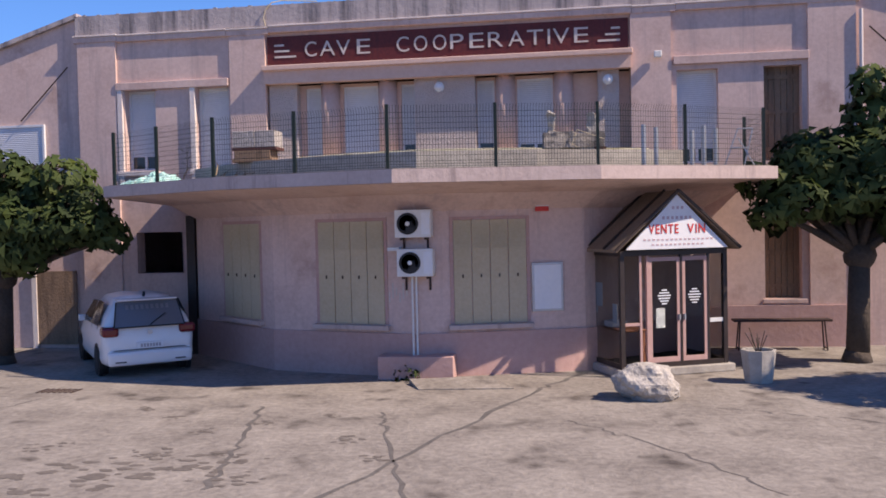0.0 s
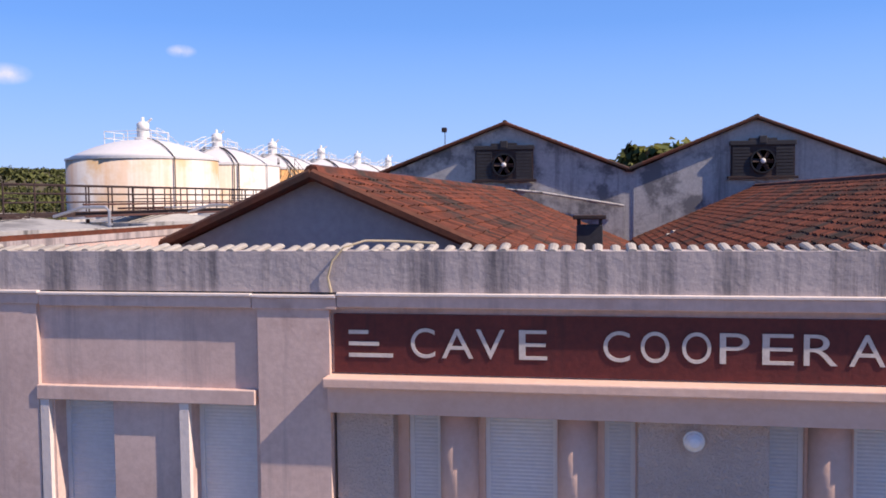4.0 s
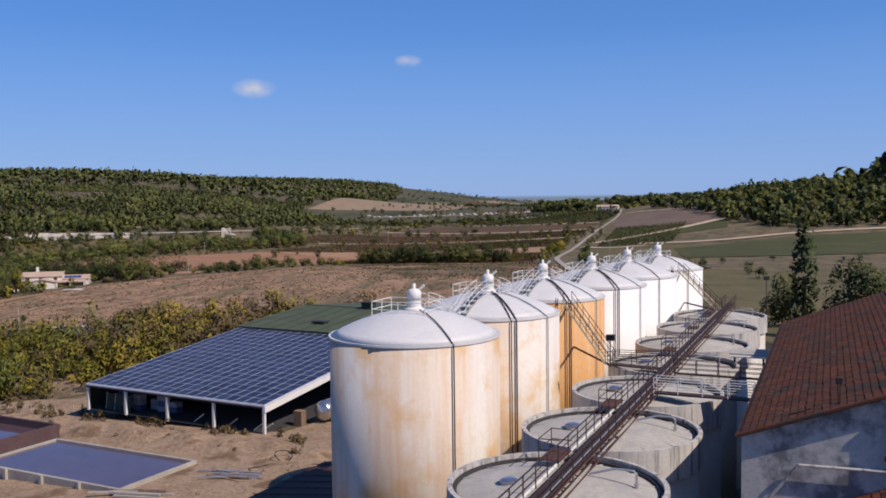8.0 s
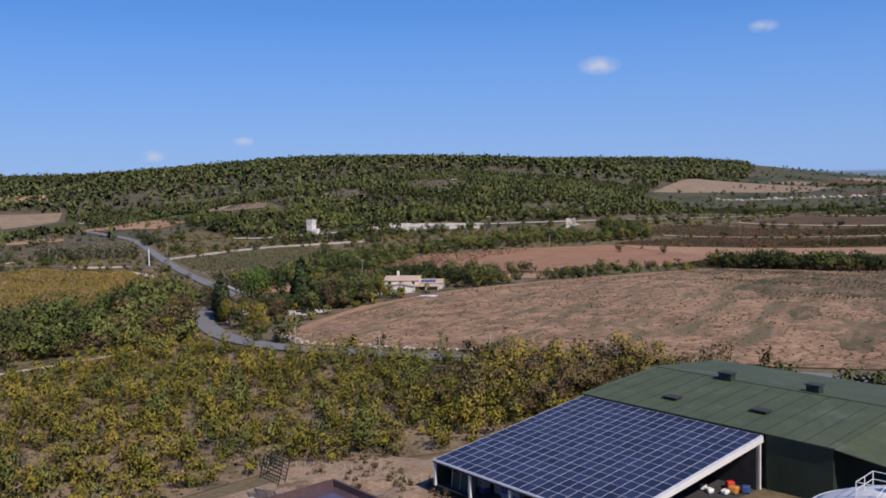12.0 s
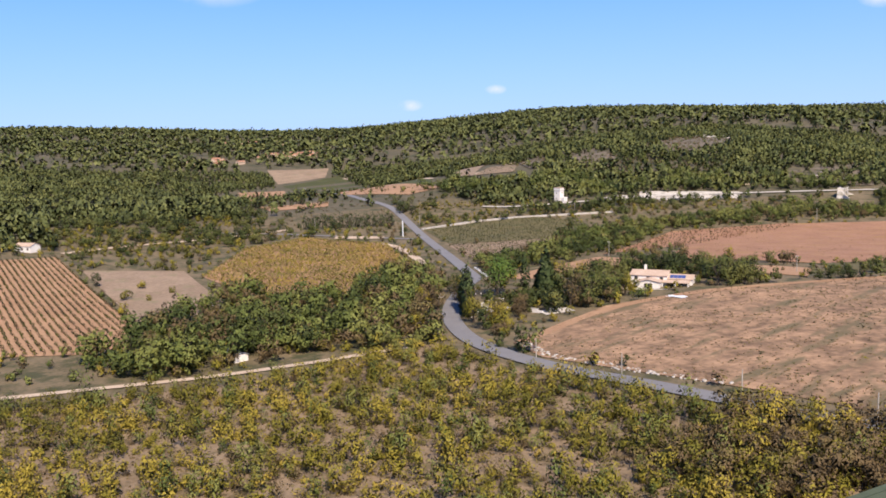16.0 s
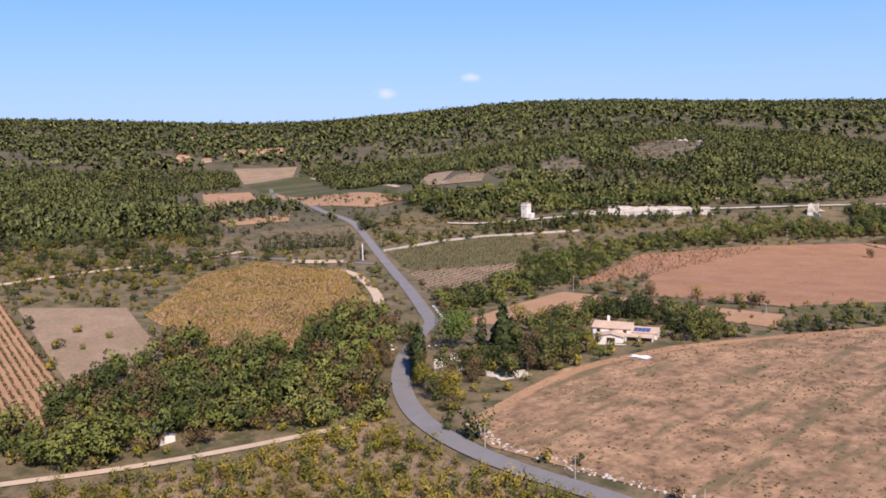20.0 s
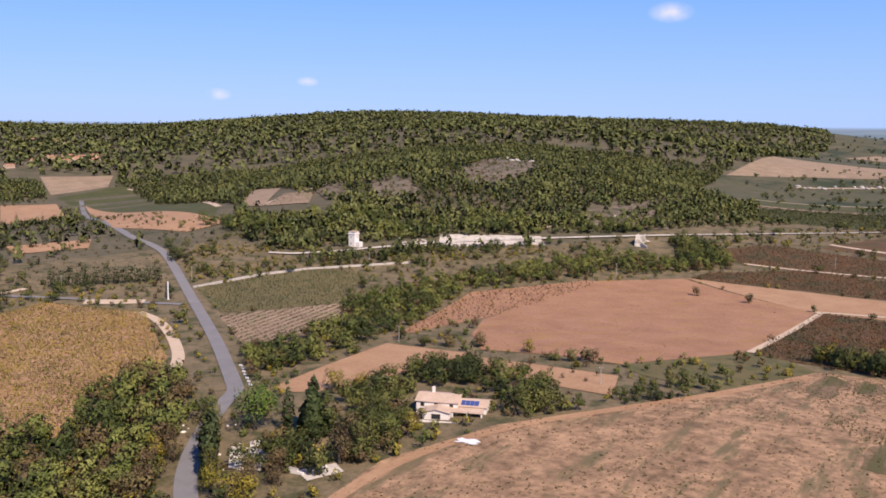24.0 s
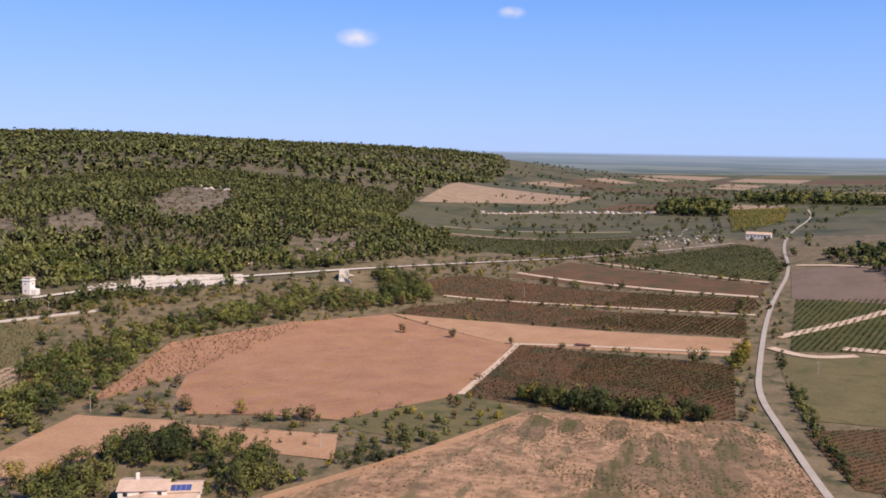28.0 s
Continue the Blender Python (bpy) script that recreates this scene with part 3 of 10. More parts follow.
def lathe(profile, seg=48, bm=None, m=None, arc=1.0):
    """Turns (radius, height) pairs round the z axis."""
    bm = bm or bmesh.new()
    rings = []
    for r, z in profile:
        ring = []
        for k in range(seg):
            a = 2 * math.pi * k / seg
            v = Vector((r * math.cos(a), r * math.sin(a), z))
            ring.append(bm.verts.new(m @ v if m else v))
        rings.append(ring)
    for p, q in zip(rings, rings[1:]):
        for k in range(seg):
            j = (k + 1) % seg
            bm.faces.new((p[k], p[j], q[j], q[k]))
    for ring, (r, z) in ((rings[0], profile[0]), (rings[-1], profile[-1])):
        if r > 1e-4:
            bm.faces.new(ring)
    bmesh.ops.recalc_face_normals(bm, faces=bm.faces)
    return bm


def raw_mesh(name, verts, faces, material, parent=None, label="", smooth=False):
    """A mesh object from arrays: verts (n, 3), faces (m, k) of equal size."""
    verts, faces = np.asarray(verts, np.float32), np.asarray(faces, np.int32)
    me = bpy.data.meshes.new(name)
    k = faces.shape[1]
    me.vertices.add(len(verts))
    me.vertices.foreach_set("co", verts.ravel())
    me.loops.add(faces.size)
    me.loops.foreach_set("vertex_index", faces.ravel())
    me.polygons.add(len(faces))
    me.polygons.foreach_set("loop_start", np.arange(0, faces.size, k, dtype=np.int32))
    me.update(calc_edges=True)
    me.validate()
    me.materials.append(material)
    if smooth:
        me.shade_smooth()
    ob = new(name, me)
    if parent:
        ob.parent = parent
    if label:
        ob["label"] = label
    return ob


def letters(text, height, depth, parent, material, origin, right, up, name="letter", spacing=1.0, width=None, bold=0.012):
    """Words as one raised mesh for each character, in the built-in font."""
    right, up = Vector(right).normalized(), Vector(up).normalized()
    out = right.cross(up)
    made, x = [], 0.0
    dg = bpy.context.evaluated_depsgraph_get()
    for ch in text:
        if ch == " ":
            x += 0.62 * height * spacing
            continue
        cu = bpy.data.curves.new("letter", "FONT")
        cu.body, cu.size, cu.extrude, cu.offset = ch, height * 1.38, depth, bold * height
        ob = bpy.data.objects.new("letter", cu)
        me = bpy.data.meshes.new_from_object(ob)
        bpy.data.objects.remove(ob)
        bpy.data.curves.remove(cu)
        co = np.array([v.co for v in me.vertices])
        lo, hi = co[:, 0].min(), co[:, 0].max()
        made.append((me, x - lo))
        x += (hi - lo) + 0.24 * height * spacing
    total = x - 0.24 * height * spacing
    k = (width / total) if width else 1.0
    for me, dx in made:
        m = Matrix.Translation(origin) @ Matrix((( right.x, up.x, out.x, 0), (right.y, up.y, out.y, 0), (right.z, up.z, out.z, 0), (0, 0, 0, 1)))
        me.transform(m @ Matrix.Diagonal((k, 1, 1, 1)) @ Matrix.Translation((dx, 0, 0)))
        me.materials.append(material)
        ob = new(name, me)
        ob.parent = parent
    return total


# ---- leaves ----


def clump_cloud(n, lobes, leaf, gen, flat=0.35):
    """n leaf triangles scattered in the shells of ellipsoid lobes (x, y, z, rx, ry, rz): place and soft normal, (n, 3, 6)."""
    lobes = np.asarray(lobes, float)
    w = lobes[:, 3] * lobes[:, 4] + lobes[:, 3] * lobes[:, 5]
    pick = gen.choice(len(lobes), n, p=w / w.sum())
    d = gen.normal(size=(n, 3))
    d /= np.linalg.norm(d, axis=1, keepdims=True)
    rad = gen.uniform(0.8, 1.05, (n, 1))
    c = lobes[pick, :3] + d * rad * lobes[pick, 3:]
    nor = d + gen.normal(size=(n, 3)) * 0.38 + [0, 0, flat]
    nor /= np.linalg.norm(nor, axis=1, keepdims=True)
    t = np.cross(nor, gen.normal(size=(n, 3)))
    t /= np.linalg.norm(t, axis=1, keepdims=True)
    b = np.cross(nor, t)
    s = leaf * gen.uniform(0.6, 1.35, (n, 1))
    p = np.stack([c - s * t * 0.9, c + s * t * 0.75 + s * b * 0.35, c - s * b * 0.1 + s * b * 1.15], 1)
    # soft normals: the roundness of the lobe and of the whole crown
    mid = lobes[:, :3].mean(0)
    whole = (c - mid) / np.maximum(np.linalg.norm(c - mid, axis=1, keepdims=True), 1e-6)
    soft = d * 0.6 + whole * 0.4 + [0, 0, 0.12]
    return np.concatenate([p, np.repeat(soft[:, None], 3, 1)], 2)


def leaf_object(name, tris, material, parent=None, label="", kind="", category=""):
    tris = np.asarray(tris).reshape(-1, 6)
    ob = raw_mesh(name, tris[:, :3], np.arange(len(tris)).reshape(-1, 3), material, parent)
    soft = ob.data.attributes.new("soft", "FLOAT_VECTOR", "POINT")
    soft.data.foreach_set("vector", np.ascontiguousarray(tris[:, 3:], np.float32).ravel())
    return tagged(ob, label, category, "", kind)


def plant_many(protos, places, sizes, gen, squash=None):
    """Copies prototype clouds to many places, turned and scaled: one big array of triangles."""
    out = []
    pick = gen.integers(len(protos), size=len(places))
    for k, pr in enumerate(protos):
        sel = np.where(pick == k)[0]
        if not len(sel):
            continue
        a = gen.uniform(0, 2 * np.pi, len(sel))
        ca, sa = np.cos(a)[:, None], np.sin(a)[:, None]
        flat = pr.reshape(-1, 6)
        s = sizes[sel][:, None]
        x = (flat[:, 0] * ca - flat[:, 1] * sa) * s + places[sel, 0:1]
        y = (flat[:, 0] * sa + flat[:, 1] * ca) * s + places[sel, 1:2]
        z = flat[:, 2] * s * (squash[sel][:, None] if squash is not None else 1.0) + places[sel, 2:3]
        nx = flat[:, 3] * ca - flat[:, 4] * sa
        ny = flat[:, 3] * sa + flat[:, 4] * ca
        out.append(np.stack([x, y, z, nx, ny, np.broadcast_to(flat[:, 5], nx.shape)], -1).reshape(-1, 3, 6))
    return np.concatenate(out)

# ---- the land ----
def land(x, y):
    """Height of the ground: gentle swells and hills, the winery's terrace, the yard below it."""
    x, y = np.asarray(x, float), np.asarray(y, float)
    z = np.full(np.broadcast(x, y).shape, LAND_BASE)
    for hx, hy, rise, spread in HILLS + FAR_HILLS:
        z = z + rise * np.exp(-((x - hx) ** 2 + (y - hy) ** 2) / (2 * spread * spread))
    # the far plain climbs slowly towards the horizon
    far = np.maximum(0.0, y - 4300)
    z = z + 0.045 * far * far / (far + 800)
    # the forecourt and the road in front of it lie level
    k = np.clip((x + 32) / 14, 0, 1) * np.clip((60 - y) / 40, 0, 1)
    k = k * k * (3 - 2 * k)
    return z * (1 - k) - 0.25 * k


def land_z(x, y):
    return float(land(x, y))


def inside(px, py, poly):
    """Which points lie within a plan outline."""
    hit = np.zeros(len(px), bool)
    n = len(poly)
    for i in range(n):
        (x0, y0), (x1, y1) = poly[i], poly[(i + 1) % n]
        c = (y0 > py) != (y1 > py)
        with np.errstate(divide="ignore", invalid="ignore"):
            hit ^= c & (px < (x1 - x0) * (py - y0) / (y1 - y0) + x0)
    return hit


def land_sheet():
    """One sheet that reaches the horizon, finer near the winery."""
    def steps(lo, hi, fine_lo, fine_hi):
        v = list(np.arange(fine_lo, fine_hi + 1, 8.0))
        s, a = 10.0, fine_hi
        while a < hi:
            a += s
            s = min(s * 1.12, 90)
            v.append(a)
        s, a = 10.0, fine_lo
        while a > lo:
            a -= s
            s = min(s * 1.12, 90)
            v.insert(0, a)
        return np.array(v)
    xs, ys = steps(-4750, 1500, -700, 80), steps(-700, 9000, -80, 760)
    gx, gy = np.meshgrid(xs, ys, indexing="ij")
    gz = land(gx, gy)
    nx, ny = gx.shape
    i = np.arange(nx * ny).reshape(nx, ny)
    f = np.stack([i[:-1, :-1], i[1:, :-1], i[1:, 1:], i[:-1, 1:]], -1).reshape(-1, 4)
    ob = raw_mesh("ground", np.stack([gx, gy, gz], -1).reshape(-1, 3), f, M_SCRUBGROUND, smooth=True)
    ob.data.materials.append(M_HILLGROUND)
    ob.data.materials.append(M_PLAIN)
    cx = (gx[:-1, :-1] + gx[1:, 1:]).ravel() / 2
    cy = (gy[:-1, :-1] + gy[1:, 1:]).ravel() / 2
    idx = np.zeros(len(f), np.int32)
    idx[wooded(cx, cy)] = 1
    idx[(cy > 1250) & ~wooded(cx, cy)] = 2
    ob.data.polygons.foreach_set("material_index", idx)
    return tagged(ob, "dry Mediterranean valley floor rising to a wooded hill", "ground", kind="structure")


def wooded(x, y):
    """The hill that carries forest, beyond the railway bank."""
    edge = np.interp(y, [400, 700, 800, 1051, 1274, 1603, 2124, 3181, 4000, 4800], [-674, -590, -600, -660, -880, -1040, -1200, -1590, -2050, -2300])
    return (x < edge) & ((y > 430 + 0.05 * (x + 700)) | (x < -780) & (y > 0.0)) | (x < -640) & (y < 60)


def drape(name, poly, material, lift, label, category="field", cell=14.0, parent=None):
    """A plan outline laid on the land, cut into cells so that it follows the swells."""
    bm = bmesh.new()
    bm.faces.new([bm.verts.new((x, y, 0)) for x, y in poly])
    xs, ys = [p[0] for p in poly], [p[1] for p in poly]
    for axis, lo, hi in ((0, min(xs), max(xs)), (1, min(ys), max(ys))):
        c = cell * max(1.0, (hi - lo) / 500)
        a = lo + c
        while a < hi - 1:
            bmesh.ops.bisect_plane(bm, geom=bm.verts[:] + bm.edges[:] + bm.faces[:], plane_co=(a if axis == 0 else 0, a if axis else 0, 0), plane_no=(1 - axis, axis, 0))
            a += c
    co = np.array([v.co[:2] for v in bm.verts])
    z = land(co[:, 0], co[:, 1]) + lift
    for v, h in zip(bm.verts, z):
        v.co.z = h
    bmesh.ops.recalc_face_normals(bm, faces=bm.faces)
    if sum(f.normal.z for f in bm.faces) < 0:
        bmesh.ops.reverse_faces(bm, faces=bm.faces)
    return tagged(part(name, bm, material, parent), label, category, kind="structure")


def ribbon(name, line, width, material, lift, label, category="road", step=6.0):
    """A road along a plan line, smoothed, laid on the land."""
    p = np.array(line, float)
    for _ in range(3):
        q = np.empty((2 * len(p) - 2, 2))
        q[0::2], q[1::2] = 0.75 * p[:-1] + 0.25 * p[1:], 0.25 * p[:-1] + 0.75 * p[1:]
        p = np.concatenate([p[:1], q, p[-1:]])
    d = np.gradient(p, axis=0)
    d /= np.linalg.norm(d, axis=1, keepdims=True)
    s = np.stack([-d[:, 1], d[:, 0]], 1) * width / 2
    rows = [p + s * k for k in (1.0, 0.5, 0.0, -0.5, -1.0)]
    v = np.stack(rows, 1)
    z = land(v[..., 0], v[..., 1]) + lift
    v = np.concatenate([v, z[..., None]], -1)
    n = len(p)
    i = np.arange(n * 5).reshape(n, 5)
    f = np.stack([i[:-1, :-1], i[:-1, 1:], i[1:, 1:], i[1:, :-1]], -1).reshape(-1, 4)
    ob = raw_mesh(name, v.reshape(-1, 3), f, material, smooth=True)
    return tagged(ob, label, category, kind="structure")


BIGFIELD = [(-264, 168), (-291, 227), (-290, 277), (-272, 330), (-262, 372), (-256, 440), (-169, 477), (-150, 463), (-122, 396), (-82, 304), (-72, 215), (-120, 190), (-170, 181), (-212, 170), (-240, 163)]
ORANGE = [(-450, 418), (-502, 571), (-464, 641), (-339, 600), (-298, 455), (-319, 382), (-351, 375), (-386, 357), (-420, 382)]
STRIPVINE = [(-443, 344), (-523, 473), (-504, 574), (-492, 573), (-453, 421)]
VINE_SOUTH = [(-336, 602), (-196, 603), (-170, 482), (-196, 463), (-276, 452), (-297, 456)]
VINE_A = [(-465, 676), (-424, 737), (-217, 742), (-206, 687), (-389, 668), (-463, 648)]
VINE_B = [(-518, 765), (-495, 827), (-223, 812), (-216, 768), (-470, 730), (-494, 722)]
BROWN_C = [(-458, 865), (-443, 960), (-224, 867), (-222, 822), (-461, 844)]
GREEN_D = [(-410, 986), (-303, 1141), (-260, 1077), (-225, 944), (-220, 883), (-314, 915)]
GREEN_E = [(-676, 1097), (-481, 1315), (-424, 1094), (-491, 996), (-594, 967)]
YELLOW = [(-510, 121), (-609, 173), (-643, 226), (-589, 268), (-477, 235), (-451, 218), (-447, 192), (-394, 161), (-404, 139), (-451, 128)]
VINE_WEST = [(-598, -40), (-610, 55), (-384, 70), (-352, 58), (-390, -30)]
PLOT_1 = [(-641, 324), (-649, 427), (-613, 449), (-545, 379), (-563, 305)]
PLOT_2 = [(-556, 300), (-545, 379), (-497, 351), (-473, 307), (-467, 273)]
GREEN_R = [(-193, 811), (-130, 819), (-120, 668), (-173, 655)]
VINE_R = [(-141, 480), (-100, 512), (-60, 420), (-114, 410)]
YELLOW_FAR = [(-481, 1902), (-381, 1986), (-320, 1561), (-359, 1358)]
FIELD_CORNER = [(-255, 438), (-170, 475), (-151, 462), (-123, 395), (-84, 304), (-76, 226), (-104, 236), (-150, 300), (-205, 362)]
ORCHARD = [(-380, 343), (-305, 363), (-286, 335), (-322, 328), (-355, 327)]
SANDY = [(-411, 283), (-431, 333), (-380, 348), (-372, 302), (-375, 255), (-392, 240)]
DIRT_STRIP = [(-466, 645), (-387, 664), (-208, 681), (-198, 628), (-339, 600)]
FALLOW_WEST = [(-556, 64), (-534, 116), (-416, 113), (-398, 100), (-388, 72)]
HILL_VINES = [(-919, 530), (-1002, 603), (-958, 617), (-888, 566)]
HILL_FIELD = [(-1250, 690), (-1098, 652), (-920, 530), (-950, 517)]
CLEARINGS = [[(-972, 626), (-1036, 707), (-883, 612), (-896, 592)], [(-941, 684), (-1001, 771), (-859, 696), (-818, 640), (-864, 636)],
             [(-940, 824), (-1180, 1090), (-1120, 1180), (-949, 991), (-840, 823), (-840, 760)], [(-694, 792), (-714, 958), (-593, 800), (-652, 727)]]
ROAD = [(-60, 205), (-110, 186), (-150, 172), (-193, 165), (-225, 158), (-257, 157), (-289, 162), (-333, 180), (-378, 212), (-394, 226), (-400, 232), (-410, 237), (-525, 281), (-716, 341), (-788, 359), (-868, 358), (-1250, 450), (-1636, 567)]

land_sheet()
drape("stubble_field", BIGFIELD, M_STUBBLE, 0.25, "large harvested field of pale dry stubble with dark tufts")
gw = np.random.default_rng(17)
weed_x, weed_y = gw.uniform(-255, -76, 400), gw.uniform(226, 475, 400)
keep = inside(weed_x, weed_y, FIELD_CORNER)
for k, (x, y) in enumerate(list(zip(weed_x[keep], weed_y[keep]))[:64]):
    u, v = gw.uniform(12, 26), gw.uniform(4, 9)
    ring = [(u * gw.uniform(0.7, 1.1) * math.cos(b), v * gw.uniform(0.6, 1.15) * math.sin(b)) for b in np.linspace(0, 2 * math.pi, 15)[:-1]]
    c, d = math.cos(radians(108)), math.sin(radians(108))
    patch = [(x + p * c - q * d, y + p * d + q * c) for p, q in ring]
    if inside(np.array([p[0] for p in patch]), np.array([p[1] for p in patch]), BIGFIELD).all():
        drape("weedy_patch", patch, M_WEEDY, 0.27 + 0.0015 * k, "brown weedy patch in the harvested field", "weeds", 20.0)
drape("ploughed_field", ORANGE, M_ORANGE, 0.25, "bare orange ploughed field beside the vines")
drape("vine_strip_soil", STRIPVINE, M_ORANGE, 0.2, "orange strip with sparse old vines")
drape("dirt_strip", DIRT_STRIP, M_SAND, 0.22, "bare orange dirt strip between vineyards")
drape("vineyard_soil", VINE_SOUTH, M_BROWNFIELD, 0.25, "dark brown vineyard soil")
drape("vineyard_soil", VINE_A, M_BROWNFIELD, 0.25, "dark brown vineyard soil with russet vines")
drape("vineyard_soil", VINE_B, M_BROWNFIELD, 0.25, "russet brown vineyard soil")
drape("brown_field", BROWN_C, M_BROWNFIELD, 0.25, "brown ploughed field")
drape("green_field", GREEN_D, M_GREENFIELD, 0.3, "green vineyard block by the lane")
drape("green_field", GREEN_E, M_GREENFIELD, 0.3, "green vineyard block under the hill")
drape("green_field", [(-822, 1313), (-527, 1462), (-496, 1377), (-711, 1158)], M_GREENFIELD, 0.4, "narrow green vineyard strip")
drape("mauve_field", [(-215, 929), (-170, 951), (-108, 908), (-100, 802), (-197, 815)], M_PURPLE, 0.3, "bare greyish mauve field by the lane")
drape("green_field", GREEN_R, M_GREENFIELD, 0.3, "dark green vineyard block by the lane")
drape("fallow_field", [(-178, 636), (-100, 670), (-95, 511), (-144, 500)], M_GRASS, 0.25, "brown grassy fallow field by the lane")
drape("vineyard_soil", VINE_R, M_BROWNFIELD, 0.25, "sandy vineyard soil by the lane")
drape("orchard_soil", ORCHARD, M_SAND, 0.22, "orange soil of a small young orchard")
drape("sandy_field", SANDY, M_SAND, 0.22, "narrow sandy field by the road")
drape("pale_field", [(-1024, 1586), (-1185, 2038), (-848, 2113), (-829, 1885), (-940, 1748)], M_FALLOW, 0.5, "pale bare field at the foot of the hill")
drape("yellow_field", YELLOW_FAR, M_GREENFIELD, 0.5, "yellowing vineyard far along the lane")
drape("vineyard_soil", YELLOW, M_SAND, 0.25, "orange sandy soil under yellow vines")
drape("vineyard_soil", VINE_WEST, M_SAND, 0.25, "sandy vineyard soil with trained rows")
drape("fallow_field", FALLOW_WEST, M_FALLOW, 0.22, "dry fallow field beside the vines")
drape("vineyard_soil", PLOT_1, M_GRASS, 0.25, "stony vineyard plot by the road")
drape("vineyard_soil", PLOT_2, M_FALLOW, 0.25, "stony vineyard plot by the road")
drape("pale_field", [(-1940, 586), (-1899, 717), (-1778, 663), (-1727, 544)], M_FALLOW, 0.5, "pale brown field far up the valley")
drape("tan_field", [(-1559, 548), (-857, 454), (-838, 406), (-932, 372)], M_SAND, 0.5, "tan bare field beside the road")
drape("green_field", [(-1692, 543), (-1785, 698), (-1050, 542), (-891, 459)], M_GREENFIELD, 0.4, "narrow green vineyard up the valley")
drape("tan_field", [(-1610, 432), (-1608, 518), (-1359, 460), (-1255, 347)], M_SAND, 0.5, "tan bare field up the valley")
drape("tan_field", [(-880, 262), (-829, 256), (-822, 312), (-868, 330)], M_SAND, 0.5, "tan dirt plot by the road")
drape("tan_field", [(-640, 250), (-622, 282), (-612, 276), (-628, 244)], M_TRACK, 0.4, "pale dirt by the road junction")
drape("vineyard_soil", HILL_VINES, M_FALLOW, 0.8, "dry vineyard soil in a clearing of the hill")
drape("fallow_field", HILL_FIELD, M_FALLOW, 0.8, "dry fallow field in a clearing of the hill")
for outline in CLEARINGS:
    drape("garrigue_clearing", outline, M_GARRIGUE, 0.8, "stony grey-brown clearing on the wooded hill", "clearing")
for outline in ([(-187, 738), (-97, 821), (-89, 769), (-159, 712)], [(-110, 617), (-31, 687), (60, 690), (70, 560), (-20, 544), (-89, 529)]):
    drape("green_field", outline, M_GREENFIELD, 0.35, "dark green vineyard behind the winery")
drape("grass_patch", [(-298, 455), (-276, 452), (-256, 440), (-262, 372), (-300, 372), (-319, 382)], M_GRASS, 0.2, "dry olive grass between two fields")
drape("meadow", [(-68, 215), (-78, 300), (-116, 392), (-60, 425), (70, 410), (90, 190), (20, 140), (-40, 150)], M_GRASS, 0.2, "dark olive meadow behind the winery")
drape("gravel_yard", [(-657, 556), (-684, 580), (-632, 658), (-609, 635)], M_RAIL, 0.5, "pale gravel yard by the railway bank", "yard")
gp = np.random.default_rng(91)
for i in range(9):
    for j in range(16):
        grow = 1.0 if j < 9 else 2.2
        cx, cy = -1250 + (190 * i + 20 * gp.uniform(-1, 1)) * grow - (1300 if j > 8 else 0), 1950 + 290 * j + (360 * (j - 9) if j > 8 else 0) + 30 * gp.uniform(-1, 1)
        w, d, k = gp.uniform(70, 90) * grow, gp.uniform(90, 135) * grow, gp.uniform(-0.25, 0.25)
        mt, lb = ((M_GREENFIELD, "dark green vineyard plot on the far plain"), (M_BROWNFIELD, "brown ploughed plot on the far plain"), (M_GREENFIELD, "dark green vineyard plot on the far plain"), (M_FALLOW, "pale fallow plot on the far plain"), (M_GRASS, "olive meadow plot on the far plain"))[int(gp.integers(5))]
        if cx < -850 and cy < 2700 or cx < -0.37 * cy - 420:
            continue
        drape("far_plot", [(cx - w, cy - d + k * 60), (cx + w, cy - d - k * 60), (cx + w - k * 40, cy + d), (cx - w - k * 40, cy + d + k * 50)], mt, 0.28, lb, "field", 60.0)
ribbon("road", ROAD, 7.0, M_ASPHALT, 0.45, "narrow grey asphalt country road")
ribbon("lane", [(-60, 290), (-100, 345), (-122, 396), (-149, 475), (-171, 540), (-183, 609), (-201, 727), (-210, 814), (-215, 929), (-248, 1082), (-282, 1368), (-297, 1706), (-340, 1962)], 3.2, M_LANE, 0.5, "pale concrete lane running through the vineyards", "lane")
ribbon("railway_bank", [(-712, 420), (-690, 440), (-662, 560), (-623, 655), (-576, 780), (-504, 933), (-314, 1160)], 4.5, M_RAIL, 1.2, "pale stone bank of an old railway line", "bank")
ribbon("sandy_path", [(-591, 265), (-559, 267), (-481, 244), (-446, 224)], 6.0, M_TRACK, 0.4, "sandy path round the yellow vineyard", "path")
ribbon("dirt_track", [(-320, -60), (-308, 10), (-303, 42), (-295, 71), (-290, 102), (-286, 140)], 4.0, M_TRACK, 0.35, "sandy dirt track through the scrub", "track")
ribbon("side_road", [(-700, 160), (-675, 208), (-647, 245), (-598, 295)], 5.0, M_ASPHALT, 0.4, "narrow side road joining the asphalt road")

# ---- the winery front ----
FACETS = [(-6.4, 0.3), (-6.2, -1.1), (-3.4, -3.45), (0.0, -4.4), (3.4, -3.45), (6.2, -1.1), (6.4, 0.3)]
CANOPY = [(-7.3, 0.1), (-7.3, -3.55), (-5.6, -4.5), (-3.85, -5.6), (-0.1, -6.35), (3.7, -5.55), (5.4, -4.6), (7.3, -3.5), (7.3, 0.1)]


